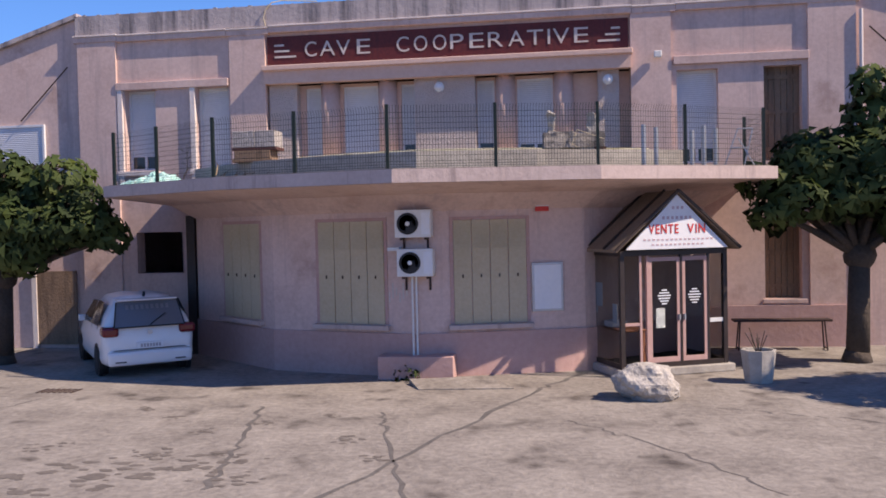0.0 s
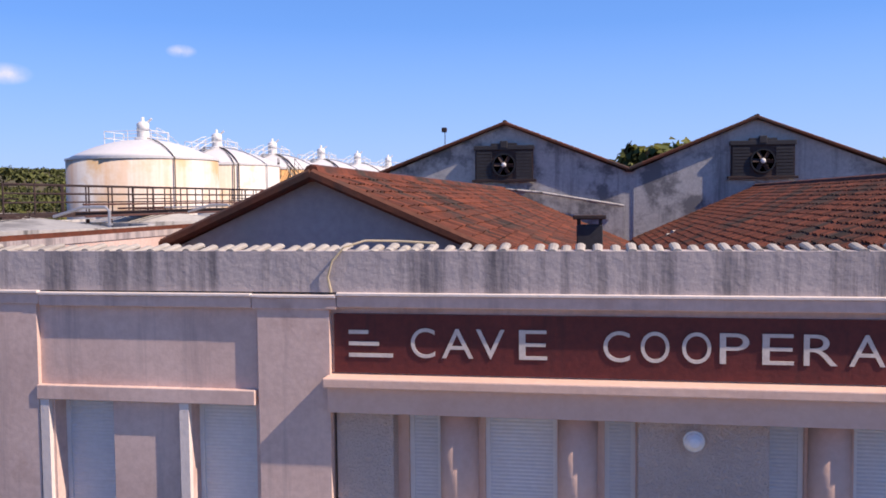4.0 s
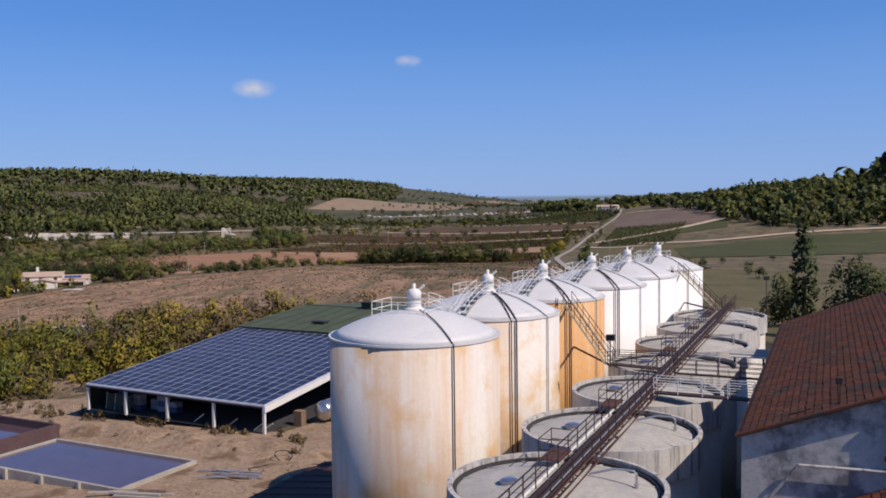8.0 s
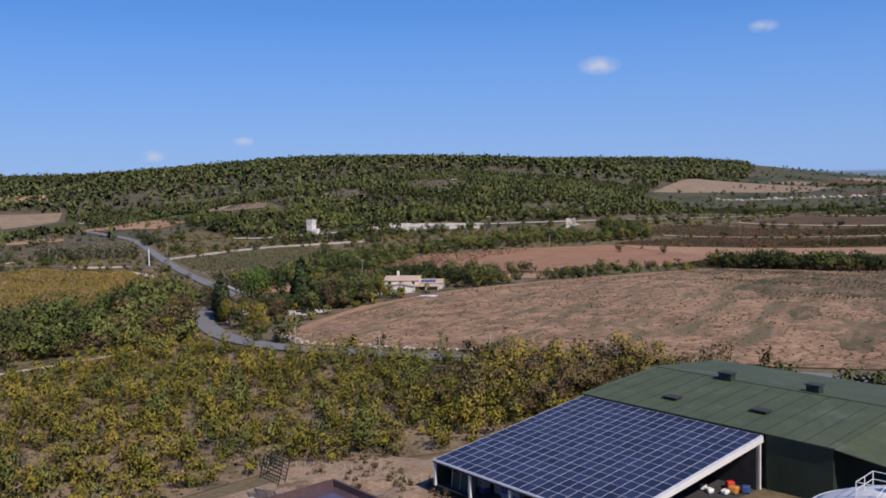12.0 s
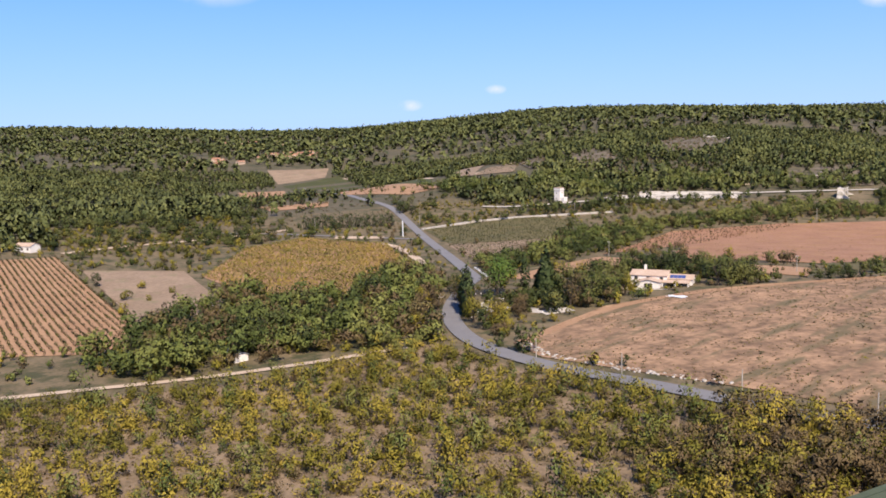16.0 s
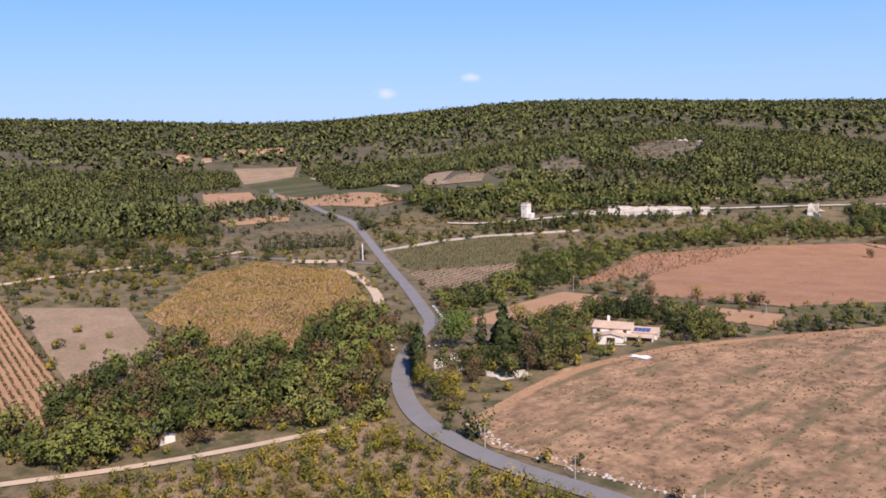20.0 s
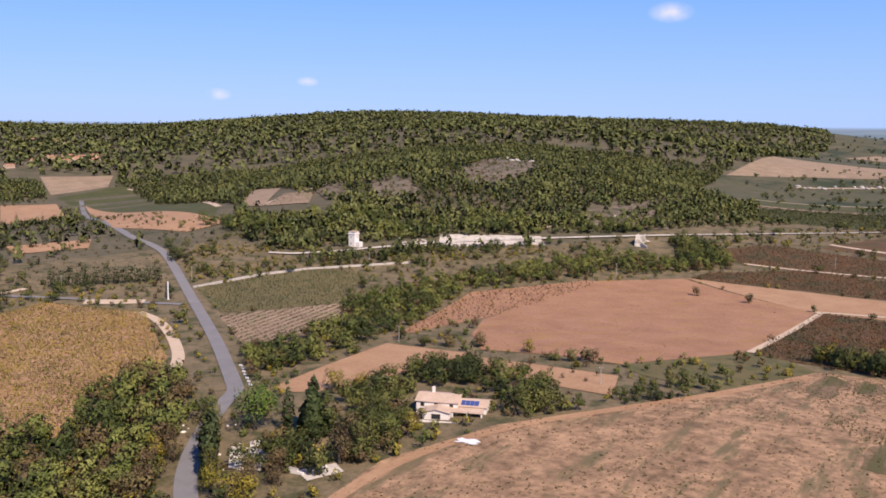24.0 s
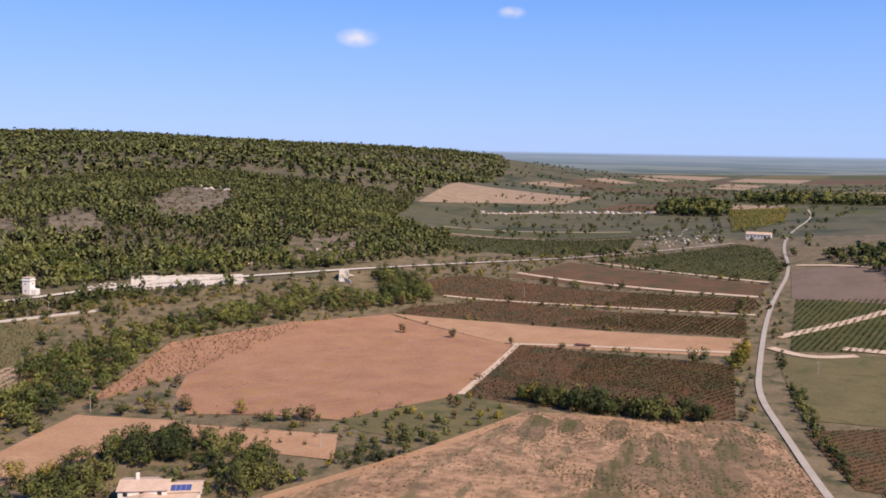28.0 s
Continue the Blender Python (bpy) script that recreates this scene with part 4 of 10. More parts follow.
def wall_grid(bm, x0, x1, z0, z1, y0, y1, holes):
    """A wall slab from x0 to x1 with rectangular holes (x0, x1, z0, z1) that go right through."""
    xs = sorted({x0, x1, *[v for h in holes for v in h[:2]]})
    zs = sorted({z0, z1, *[v for h in holes for v in h[2:]]})
    for a, b in zip(xs, xs[1:]):
        run = None
        for c, d in zip(zs, zs[1:]):
            solid = not any(h[0] <= a and b <= h[1] and h[2] <= c and d <= h[3] for h in holes)
            if solid:
                run = (run[0], d) if run else (c, d)
            if run and (not solid or d == zs[-1]):
                box(bm, a, b, y0, y1, run[0], run[1])
                run = None
    bmesh.ops.remove_doubles(bm, verts=bm.verts, dist=1e-4)
    return bm


def ribbed_sheet(x0, x1, z0, z1, y, pitch=0.05, depth=0.008):
    """One sheet of shallow slats, joined edge to edge."""
    bm = bmesh.new()
    n = max(2, int((z1 - z0) / pitch))
    prev = None
    for k in range(2 * n + 1):
        z, yy = z0 + (z1 - z0) * k / (2 * n), y + depth * (k % 2)
        row = (bm.verts.new((x0, yy, z)), bm.verts.new((x1, yy, z)))
        if prev:
            bm.faces.new((prev[0], prev[1], row[1], row[0]))
        prev = row
    return bm


def blind_window(parent, x0, x1, z0, z1, y, gap=0.0, sill=True, frame=0.06):
    """A white-framed window with its pale roller blind down; gap leaves dark glass under the blind."""
    w = thing_part("window", parent)
    part("frame", boxes((x0, x0 + frame, y, y + 0.07, z0, z1), (x1 - frame, x1, y, y + 0.07, z0, z1), (x0 + frame, x1 - frame, y, y + 0.07, z1 - frame, z1), (x0 + frame, x1 - frame, y, y + 0.07, z0, z0 + frame)), M_WINFRAME, w)
    zb = z0 + frame + gap
    part("roller_blind", ribbed_sheet(x0 + frame, x1 - frame, zb, z1 - frame, y + 0.025), M_ROLLER, w, "pale roller blind lowered")
    part("pane", boxes((x0 + frame, x1 - frame, y + 0.045, y + 0.055, z0 + frame, z1 - frame)), M_DARKGLASS, w, "dark glass")
    if gap:
        n = 2 if x1 - x0 > 0.7 else 1
        for k in range(1, n):
            xm = x0 + (x1 - x0) * k / n
            part("mullion", boxes((xm - 0.035, xm + 0.035, y + 0.005, y + 0.045, z0 + frame, zb)), M_WINFRAME, w)
    return w


def thing_part(name, parent, label=""):
    ob = new(name)
    ob.parent = parent
    if label:
        ob["label"] = label
    return ob


winery = thing("winery_front", "pink rendered 1930s wine cooperative with a red sign and curved canopy", "building")

# upper storey: pilasters, recessed bays, sign bay
for s in (-1, 1):
    for a, b in ((8.81, 9.9), (4.66, 5.63)):
        part("pilaster", boxes((*sorted((s * a, s * b)), -0.02, 0.5, 0.0, 8.21)), M_PINK, winery)
bm = bmesh.new()
wall_grid(bm, -8.81, -5.63, 0.0, 8.21, 0.05, 0.5, [(-8.62, -7.75, 4.76, 6.9), (-6.62, -5.70, 4.76, 6.9), (-8.4, -7.1, 2.0, 3.1)])
part("west_bay_wall", bm, M_PINK, winery)
bm = bmesh.new()
wall_grid(bm, 5.63, 8.81, 0.0, 8.21, 0.05, 0.5, [(5.76, 6.74, 4.5, 6.78), (7.80, 8.68, 4.5, 6.78), (7.78, 8.64, 1.16, 3.3)])
part("east_bay_wall", bm, M_PINK, winery)
for s in (-1, 1):
    part("lintel", boxes((*sorted((s * 8.83, s * 5.68)), -0.05, 0.06, 6.9, 7.1), bevel=0.012), M_PINK, winery)
part("east_bay_base", boxes((5.63, 9.92, -0.07, -0.02, 0.0, 1.0)), M_PINKBASE, winery)
for x0, x1 in ((-8.83, -7.66), (-6.8, -5.62)):
    part("window_sill", boxes((x0, x1, -0.05, 0.2, 4.62, 4.74), bevel=0.01), M_TRIM_SUNLIT, winery)
part("window_sill", boxes((7.72, 8.74, -0.03, 0.2, 1.05, 1.15), bevel=0.01), M_PINK, winery)
# Pale strips paint in the sunlight on the reveals' east-facing sides.
for x in (-8.79, -6.75):
    part("pale_reveal", boxes((x, x + 0.13, -0.03, 0.06, 4.2, 6.9)), M_TRIM_SUNLIT, winery)
blind_window(winery, -8.62, -7.75, 4.76, 6.9, 0.30, 0.32)
blind_window(winery, -6.62, -5.70, 4.76, 6.9, 0.30)
blind_window(winery, 5.76, 6.74, 4.5, 6.78, 0.30, 0.3)


def plank_shutter(parent, x0, x1, z0, z1, y, material, boards=6):
    sh = thing_part("shutter", parent, "weathered brown plank shutters, closed")
    w = (x1 - x0) / boards
    for k in range(boards):
        part("plank", boxes((x0 + k * w + 0.006, x0 + (k + 1) * w - 0.006, y, y + 0.035, z0, z1)), material, sh)
    for z in (z0 + 0.25, (z0 + z1) / 2, z1 - 0.3):
        part("batten", boxes((x0 + 0.03, x1 - 0.03, y - 0.02, y - 0.001, z, z + 0.1)), material, sh)


plank_shutter(winery, 7.80, 8.68, 4.5, 6.78, 0.3, M_OLDWOOD)
plank_shutter(winery, 7.78, 8.64, 1.16, 3.3, 0.3, M_OLDWOOD)

# sign bay
part("sign_bay_wall", boxes((-4.66, 4.66, 0.1, 0.5, 7.33, 8.21)), M_PINK, winery)
sign = thing_part("sign_board", winery, "dark maroon painted sign band with white capital letters")
part("board", boxes((-4.62, 4.62, 0.06, 0.099, 7.35, 8.12)), M_MAROON, sign)
for ch, x0, x1 in (("C", -3.6, -3.29), ("A", -3.2, -2.8), ("V", -2.76, -2.4), ("E", -2.22, -1.87), ("C", -1.18, -0.86), ("O", -0.73, -0.39), ("O", -0.24, 0.1), ("P", 0.2, 0.54), ("E", 0.69, 1.05), ("R", 1.16, 1.54), ("A", 1.67, 2.07), ("T", 2.14, 2.54), ("I", 2.65, 2.71), ("V", 2.78, 3.18), ("E", 3.3, 3.65)):
    letters(ch, 0.40, 0.006, sign, M_LETTER, (x0, 0.053, 7.565), (1, 0, 0), (0, 0, 1), width=x1 - x0, bold=-0.006)
for s in (-1, 1):
    for k, (a, b) in enumerate(((3.88, 4.42), (4.06, 4.42), (4.2, 4.42))):
        part("stripe", boxes((*sorted((s * (a if s > 0 else a - 0.04), s * b)), 0.047, 0.059, 7.56 + k * 0.15, 7.61 + k * 0.15)), M_LETTER, sign)
part("sign_ledge", boxes((-4.7, 4.7, -0.24, 0.12, 7.2, 7.33), bevel=0.02), M_SALMON, winery)
part("sign_band", boxes((-4.66, 4.66, -0.14, 0.12, 6.87, 7.2)), M_SALMON, winery)
bm = bmesh.new()
wall_grid(bm, -4.66, 4.66, 3.6, 6.87, 0.42, 0.7, [(-3.72, -3.28, 4.84, 6.8), (-2.7, -1.76, 4.84, 6.8), (-1.16, -0.77, 4.84, 6.8), (0.81, 1.27, 4.84, 6.8), (1.84, 2.75, 4.84, 6.8)])
part("window_bay_wall", bm, M_SALMON, winery)
for x0, x1 in ((-4.62, -3.86), (-0.76, 0.80), (3.86, 4.38)):
    part("roughcast_panel", boxes((x0, x1, 0.11, 0.42, 4.8, 6.87), bevel=0.015), M_ROUGHCAST, winery)
part("bay_sill", boxes((-4.62, 4.62, -0.08, 0.45, 4.64, 4.8), bevel=0.015), M_TRIM_SUNLIT, winery)
part("under_sill_wall", boxes((-4.64, 4.64, 0.08, 0.42, 4.17, 4.64)), M_PINK, winery)
for x in (-3.03, -1.5, 1.55, 3.02):
    part("column", lathe([(0.25, 4.8), (0.25, 6.87)], 28, m=Matrix.Translation((x, 0.37, 0))), M_SALMON, winery, smooth=True)
for x0, x1, g in ((-3.72, -3.28, 0), (-2.7, -1.76, 0), (-1.16, -0.77, 0.34), (0.81, 1.27, 0.3), (1.84, 2.75, 0.24)):
    blind_window(winery, x0, x1, 4.84, 6.8, 0.5, g)
# cornice, parapet, tile coping
for x0, x1, dz in ((-10.0, -8.75, 0.0), (-8.75, -5.7, -0.02), (-5.7, -4.55, -0.03), (-4.55, 4.7, 0.0), (4.7, 5.75, -0.02), (5.75, 10.0, 0.0)):
    part("cornice", boxes((x0, x1 - 0.006, -0.045, 0.3, 8.21 + dz, 8.36 + dz), bevel=0.012), M_PINK, winery)
    # Thin pale strip paints the light caught by the cornice's top edge.
    part("cornice_lip", boxes((x0, x1 - 0.006, -0.075, 0.3, 8.362 + dz, 8.40 + dz), bevel=0.008), M_TRIM_SUNLIT, winery)
part("parapet", boxes((-9.95, 9.95, 0.0, 0.4, 8.4, 8.93)), M_PARAPET, winery)
bm = bmesh.new()
n = 104
for k in range(n):
    x = -9.95 + 19.9 * (k + 0.5) / n
    vs = bmesh.ops.create_cone(bm, cap_ends=True, segments=10, radius1=0.068, radius2=0.056, depth=0.46)["verts"]
    bmesh.ops.transform(bm, matrix=Matrix.Translation((x + 0.03 * math.sin(k * 5.1), 0.26 + 0.03 * math.sin(k * 3.7), 8.936 + 0.016 * math.sin(k * 2.3))) @ Matrix.Rotation(radians(96), 4, "X") @ Matrix.Diagonal((1, 0.6, 1, 1)), verts=vs)
part("tile_coping", bm, M_CONCRETE, winery, "row of grey curved coping tiles")
part("chimney", boxes((2.86, 3.14, 0.7, 1.0, 8.5, 9.3), bevel=0.015), M_CONCRETE, winery, "short square grey flue")
part("chimney_cap", boxes((2.83, 3.17, 0.67, 1.03, 9.303, 9.34), bevel=0.008), M_BLOCKGREY, winery)
part("lean_to_roof", prism([(-9.95, 0.4), (9.95, 0.4), (9.95, 6.0), (-9.95, 6.0)], 8.2, [8.9, 8.9, 7.4, 7.4]), M_TILE_DARK, winery)

# side wings
for s in (-1, 1):
    wing = thing("side_wing", "pink rendered side wing of the winery with a sloping verge", "building")
    pl = [(s * 9.92, 0.12), (s * 17.5, 0.12), (s * 17.5, 7.0), (s * 9.92, 7.0)]
    part("wall", prism(pl, 0.0, [8.9, 6.5, 6.5, 8.9]), M_PINK, wing)
    part("verge", prism([(s * 9.9, 0.0), (s * 17.6, 0.0), (s * 17.6, 7.1), (s * 9.9, 7.1)], [8.9, 6.5, 6.5, 8.9], [9.02, 6.62, 6.62, 9.02]), M_PARAPET, wing)
    part("tiled_roof", prism([(s * 9.95, 0.5), (s * 17.7, 0.5), (s * 17.7, 7.2), (s * 9.95, 7.2)], [9.0, 6.6, 6.6, 9.0], [9.1, 6.7, 6.7, 9.1]), M_TILE_RED, wing)
    if s < 0:
        blind_window(wing, -12.5, -10.98, 4.9, 6.1, 0.05)
        dr = thing_part("doorway", wing, "closed brown wooden door in a pale surround")
        part("door_leaf", boxes((-11.35, -10.2, 0.06, 0.1, 0.1, 2.1)), M_OLDWOOD, dr)
        part("surround", boxes((-11.5, -11.36, 0.03, 0.11, 0.0, 2.2)), M_TRIM_SUNLIT, dr)
    part("stay_rod", tubes([((s * 10.2, 0.0, 7.6), (s * 11.6, -0.02, 6.2))], 0.02), M_BLACKMETAL, wing)

# ground floor under the canopy
bm = prism(FACETS, 0.9, 3.75)
part("lower_wall", bm, M_PINK, winery)
part("lower_wall_base", prism([(x * 1.006, y * 1.008 - 0.012) for x, y in FACETS], 0.0, 0.9), M_PINKBASE, winery)
bm = bmesh.new()
def ring_at(grow, z):
    out = [(-6.4 * grow, 0.3), (-6.2 * grow, -1.1 * grow), (-5.4 * grow, -1.77 * grow), (-3.4 * grow, -3.45 * grow), (0.0, -4.4 * grow), (3.4 * grow, -3.45 * grow), (5.4 * grow, -1.77 * grow), (6.2 * grow, -1.1 * grow), (6.4 * grow, 0.3)]
    return [bm.verts.new((x, y, z)) for x, y in out]
va, vb = ring_at(1.0, 3.42), ring_at(1.1, 3.76)
vc = [bm.verts.new((x, y, 3.915)) for x, y in CANOPY]
for p, q in ((va, vb), (vb, vc)):
    for k in range(len(p) - 1):
        bm.faces.new((p[k], p[k + 1], q[k + 1], q[k]))
part("canopy_soffit", bm, M_PINK, winery)
part("canopy_slab", prism(CANOPY, 3.92, 4.17), M_SLABEDGE, winery, "pink concrete canopy edge with dark weather stains")
part("terrace_floor", prism([(x * 0.985, y * 0.985) for x, y in CANOPY], 4.171, 4.19), M_FORECOURT, winery)
# Dark box stands in for the shadowed recess between curved wall and building.
part("recess_post", boxes((-6.47, -6.25, -1.12, -0.86, 0.0, 3.5)), M_DARKFRAME, winery, "dark box in place of the recess shadow beside the curved wall")
# ---- press halls behind the front ----
def hall(name, x0, xr, x1, y0, y1, eave0, ridge, eave1, tile, wall, label, base=-5.6):
    """A long hall with a tiled gable roof and rendered gable walls."""
    h = thing(name, label, "building")
    part("gable_wall", prism([(x0 + 0.25, y0), (x0 + 0.25, y0 + 0.4), (xr, y0 + 0.4), (x1 - 0.25, y0 + 0.4), (x1 - 0.25, y0), (xr, y0)], base, [eave0, eave0, ridge, eave1, eave1, ridge]), wall, h)
    part("rear_gable_wall", prism([(x0 + 0.25, y1 - 0.4), (x0 + 0.25, y1), (xr, y1), (x1 - 0.25, y1), (x1 - 0.25, y1 - 0.4), (xr, y1 - 0.4)], base, [eave0, eave0, ridge, eave1, eave1, ridge]), wall, h)
    for x, e in ((x0 + 0.25, eave0), (x1 - 0.25, eave1)):
        part("side_wall", boxes((min(x, x + 0.3 * (1 if x < xr else -1)), max(x, x + 0.3 * (1 if x < xr else -1)), y0 + 0.4, y1 - 0.4, base, e - 0.05)), wall, h)
    for xe, e in ((x0, eave0), (x1, eave1)):
        roof = prism([(xr, y0 - 0.3), (xe, y0 - 0.3), (xe, y1 + 0.3), (xr, y1 + 0.3)], [ridge, e, e, ridge], [ridge + 0.12, e + 0.12, e + 0.12, ridge + 0.12])
        part("roof_slope", roof, tile, h)
    part("ridge_cap", lathe([(0.16, 0), (0.16, y1 - y0 + 0.6)], 10, m=Matrix.Translation((xr, y0 - 0.3, ridge + 0.1)) @ Matrix.Rotation(radians(-90), 4, "X")), tile, h)
    return h


hall_w = hall("front_hall", -14.9, -6.73, 0.75, 6.0, 43.9, 6.45, 10.0, 6.75, M_TILE_RED, M_GABLE_PLAIN, "low press hall with orange-red clay tile roof and plain grey gable")
hall_e = hall("front_hall", 0.85, 8.3, 16.2, 6.0, 43.9, 6.75, 10.0, 6.45, M_TILE_DARK, M_GABLE_PLAIN, "low press hall with dark brown weathered tile roof")
rear_w = hall("rear_hall", -14.95, -6.65, 0.9, 44.1, 84.0, 11.05, 14.15, 11.2, M_TILE_DARK, M_GABLE, "tall rear hall with streaked grey gable and brown tile roof")
rear_e = hall("rear_hall", 0.95, 8.35, 16.4, 44.1, 84.0, 11.2, 14.15, 11.05, M_TILE_DARK, M_GABLE, "tall rear hall with streaked grey gable and brown tile roof")

for h, x0, x1, y0, y1, z in ((hall_w, 0.44, 1.16, 6.1, 6.5, 6.72), (rear_w, 0.6, 1.25, 44.15, 44.6, 11.15)):
    part("valley_wall", boxes((x0, x1, y0, y1, -5.6, z)), M_GABLE_PLAIN if h is hall_w else M_GABLE, h)
    part("valley_gutter", boxes((x0 + 0.1, x1 - 0.1, y0 - 0.35, y0 + 37.0, z - 0.02, z + 0.1), bevel=0.02), M_TILE_DARK, h)
for h, x0, xr, x1, y, e0, r, e1 in ((hall_w, -14.9, -6.73, 0.75, 5.68, 6.45, 10.0, 6.75), (hall_e, 0.85, 8.3, 16.2, 5.68, 6.75, 10.0, 6.45), (rear_w, -14.95, -6.65, 0.9, 43.78, 11.05, 14.15, 11.2), (rear_e, 0.95, 8.35, 16.4, 43.78, 11.2, 14.15, 11.05)):
    part("verge", tubes([((x0, y, e0 + 0.1), (xr, y, r + 0.1)), ((xr, y, r + 0.1), (x1, y, e1 + 0.1))], 0.11, 6), M_TILE_DARK, h, "dark weathered verge tiles")

# ---- steel tanks ----
def tank(x, y, skin, label, k):
    t = thing("wine_tank", label, "storage tank", (x, y, -5.5), group="row of tall steel tanks")
    part("shell", lathe([(6.0, 0.0), (6.0, 18.45)], 72), skin, t, smooth=True)
    part("rim", lathe([(6.0, 18.42), (6.07, 18.42), (6.07, 18.56), (5.95, 18.56)], 72), M_DOME, t)
    prof = [(r, 18.52 + 1.7 * (1 - (r / 6.0) ** 2)) for r in np.linspace(6.0, 0.01, 9)]
    part("dome", lathe(prof, 72), M_DOME, t, smooth=True)
    part("vent", lathe([(0.5, 20.0), (0.5, 21.0), (0.28, 21.15), (0.28, 21.3)], 20), M_WHITEMETAL, t)
    return t


TANKS = [(-37.9, 57.0), (-37.5, 70.6), (-36.9, 84.2), (-35.4, 97.6), (-34.2, 110.8), (-32.8, 124.0)]
SKINS = [(M_TANK_RUST, "tall cream steel tank streaked with orange rust"), (M_TANK_RUST, "tall cream steel tank streaked with orange rust"), (M_TANK_ORANGE, "tall steel tank rusted strong orange"), (M_TANK_WHITE, "tall white painted steel tank"), (M_TANK_WHITE, "tall white painted steel tank"), (M_TANK_WHITE, "tall white painted steel tank with an outside stair")]
tanks = [tank(x, y, *s, k) for k, ((x, y), s) in enumerate(zip(TANKS, SKINS))]

# ---- concrete vats under a catwalk ----
def vat(x, y, dark):
    v = thing("concrete_vat", "round cream concrete vat with a stained rim band", "vat", (x, y, -5.5), group="row of concrete vats")
    part("shell", lathe([(5.1, 0.0), (5.1, 12.4)], 56), M_VAT, v, smooth=True)
    part("rim_band", lathe([(5.1, 12.35), (5.3, 12.35), (5.3, 14.2), (5.05, 14.2), (5.05, 13.75)], 56), M_VATBAND, v)
    part("lid", lathe([(5.04, 13.78), (3.4, 14.15), (1.6, 14.45), (0.6, 14.55), (0.01, 14.56)], 40), M_VATTOP_DARK if dark else M_VATTOP, v)
    return v


vats = [vat(-22.9, 18.8 + 11.3 * k, k in (0,)) for k in range(9)]

# ---- solar shed and green hall ----
SHED = Matrix.Translation((-73.4, 88.5, -5.6)) @ Matrix.Rotation(radians(-4.5), 4, "Z")


def shed():
    s = thing("solar_shed", "open steel shed whose whole roof is dark blue solar panels", "shed")
    s.matrix_world = SHED
    z = lambda y: 3.7 + 3.7 * y / 31.0  # noqa: E731
    part("roof_deck", prism([(-31.5, 0), (0, 0), (0, 31), (-31.5, 31)], [z(0) - 0.25, z(0) - 0.25, z(31) - 0.25, z(31) - 0.25], [z(0) - 0.06, z(0) - 0.06, z(31) - 0.06, z(31) - 0.06]), M_PANELFRAME, s)
    for x in (-31.3, -24.0, -16.4, -8.4, -0.3):
        part("post", boxes((x - 0.16, x + 0.16, 0.1, 0.42, 0, 3.45)), M_WHITEMETAL, s)
        part("post", boxes((x - 0.16, x + 0.16, 30.5, 30.8, 0, 7.0)), M_WHITEMETAL, s)
    part("side_beam", prism([(-0.3, 0), (0.06, 0), (0.06, 31), (-0.3, 31)], [z(0) - 0.95, z(0) - 0.95, z(31) - 0.95, z(31) - 0.95], [z(0) - 0.26, z(0) - 0.26, z(31) - 0.26, z(31) - 0.26]), M_WHITEMETAL, s)
    part("front_beam", boxes((-31.5, -0.3, 0.05, 0.3, 3.2, 3.44)), M_BLACKMETAL, s)
    # Back wall and floor are coloured dark to stand in for shade under the roof.
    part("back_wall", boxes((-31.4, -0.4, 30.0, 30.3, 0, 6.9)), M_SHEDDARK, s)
    part("left_wall", prism([(-31.45, 0.5), (-31.25, 0.5), (-31.25, 30), (-31.45, 30)], 0, [3.3, 3.3, 6.9, 6.9]), M_GREENWALL, s)
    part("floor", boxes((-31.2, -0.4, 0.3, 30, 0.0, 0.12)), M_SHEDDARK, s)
    return s


the_shed = shed()
green = thing("green_hall", "large hall with faded green sheet roof behind the solar shed", "building")
green.matrix_world = SHED
part("wall", prism([(-31.2, 31.2), (9.4, 31.7), (9.4, 68), (-31.2, 68)], 0, 7.4), M_GREENWALL, green)
part("roof_slope", prism([(-31.8, 31.0), (9.6, 31.0), (9.6, 50.0), (-31.8, 50.0)], [7.55, 7.55, 9.1, 9.1], [7.7, 7.7, 9.25, 9.25]), M_GREENROOF, green)
part("roof_slope", prism([(-31.8, 50.0), (9.6, 50.0), (9.6, 69.0), (-31.8, 69.0)], [9.1, 9.1, 7.55, 7.55], [9.25, 9.25, 7.7, 7.7]), M_GREENROOF, green)
part("side_roof", prism([(9.7, 31.0), (20.5, 33.0), (20.5, 52.0), (9.7, 50.0)], [7.5, 5.5, 6.6, 9.0], [7.62, 5.62, 6.72, 9.12]), M_GREENROOF, green)
part("front_wall", boxes((0.3, 9.4, 31.3, 31.6, 0, 7.6)), M_GREENWALL, green)
for x, y, w in ((-18.3, 36.5, 2.2), (-4.6, 38.3, 2.2), (-17.2, 49.5, 2.2), (-3.6, 51.5, 2.0)):
    v = thing_part("roof_vent", green, "dark box vent on the green roof")
    z = 7.7 + 1.55 * (y - 31) / 19 if y < 50 else 9.15
    tall = 0.3 if y < 45 else 1.1
    part("curb", boxes((x - w / 2, x + w / 2, y - 0.7, y + 0.7, z - 0.1, z + tall)), M_GREENWALL, v)
    part("cap", boxes((x - w / 2 - 0.2, x + w / 2 + 0.2, y - 0.9, y + 0.9, z + tall, z + tall + 0.15)), M_SHEDDARK, v)

for k in range(14):
    x = -30.4 + 3.0 * k
    part("roof_seam", prism([(x, 31.0), (x + 0.07, 31.0), (x + 0.07, 49.95), (x, 49.95)], [7.7, 7.7, 9.25, 9.25], [7.75, 7.75, 9.3, 9.3]), M_GREENWALL, green)
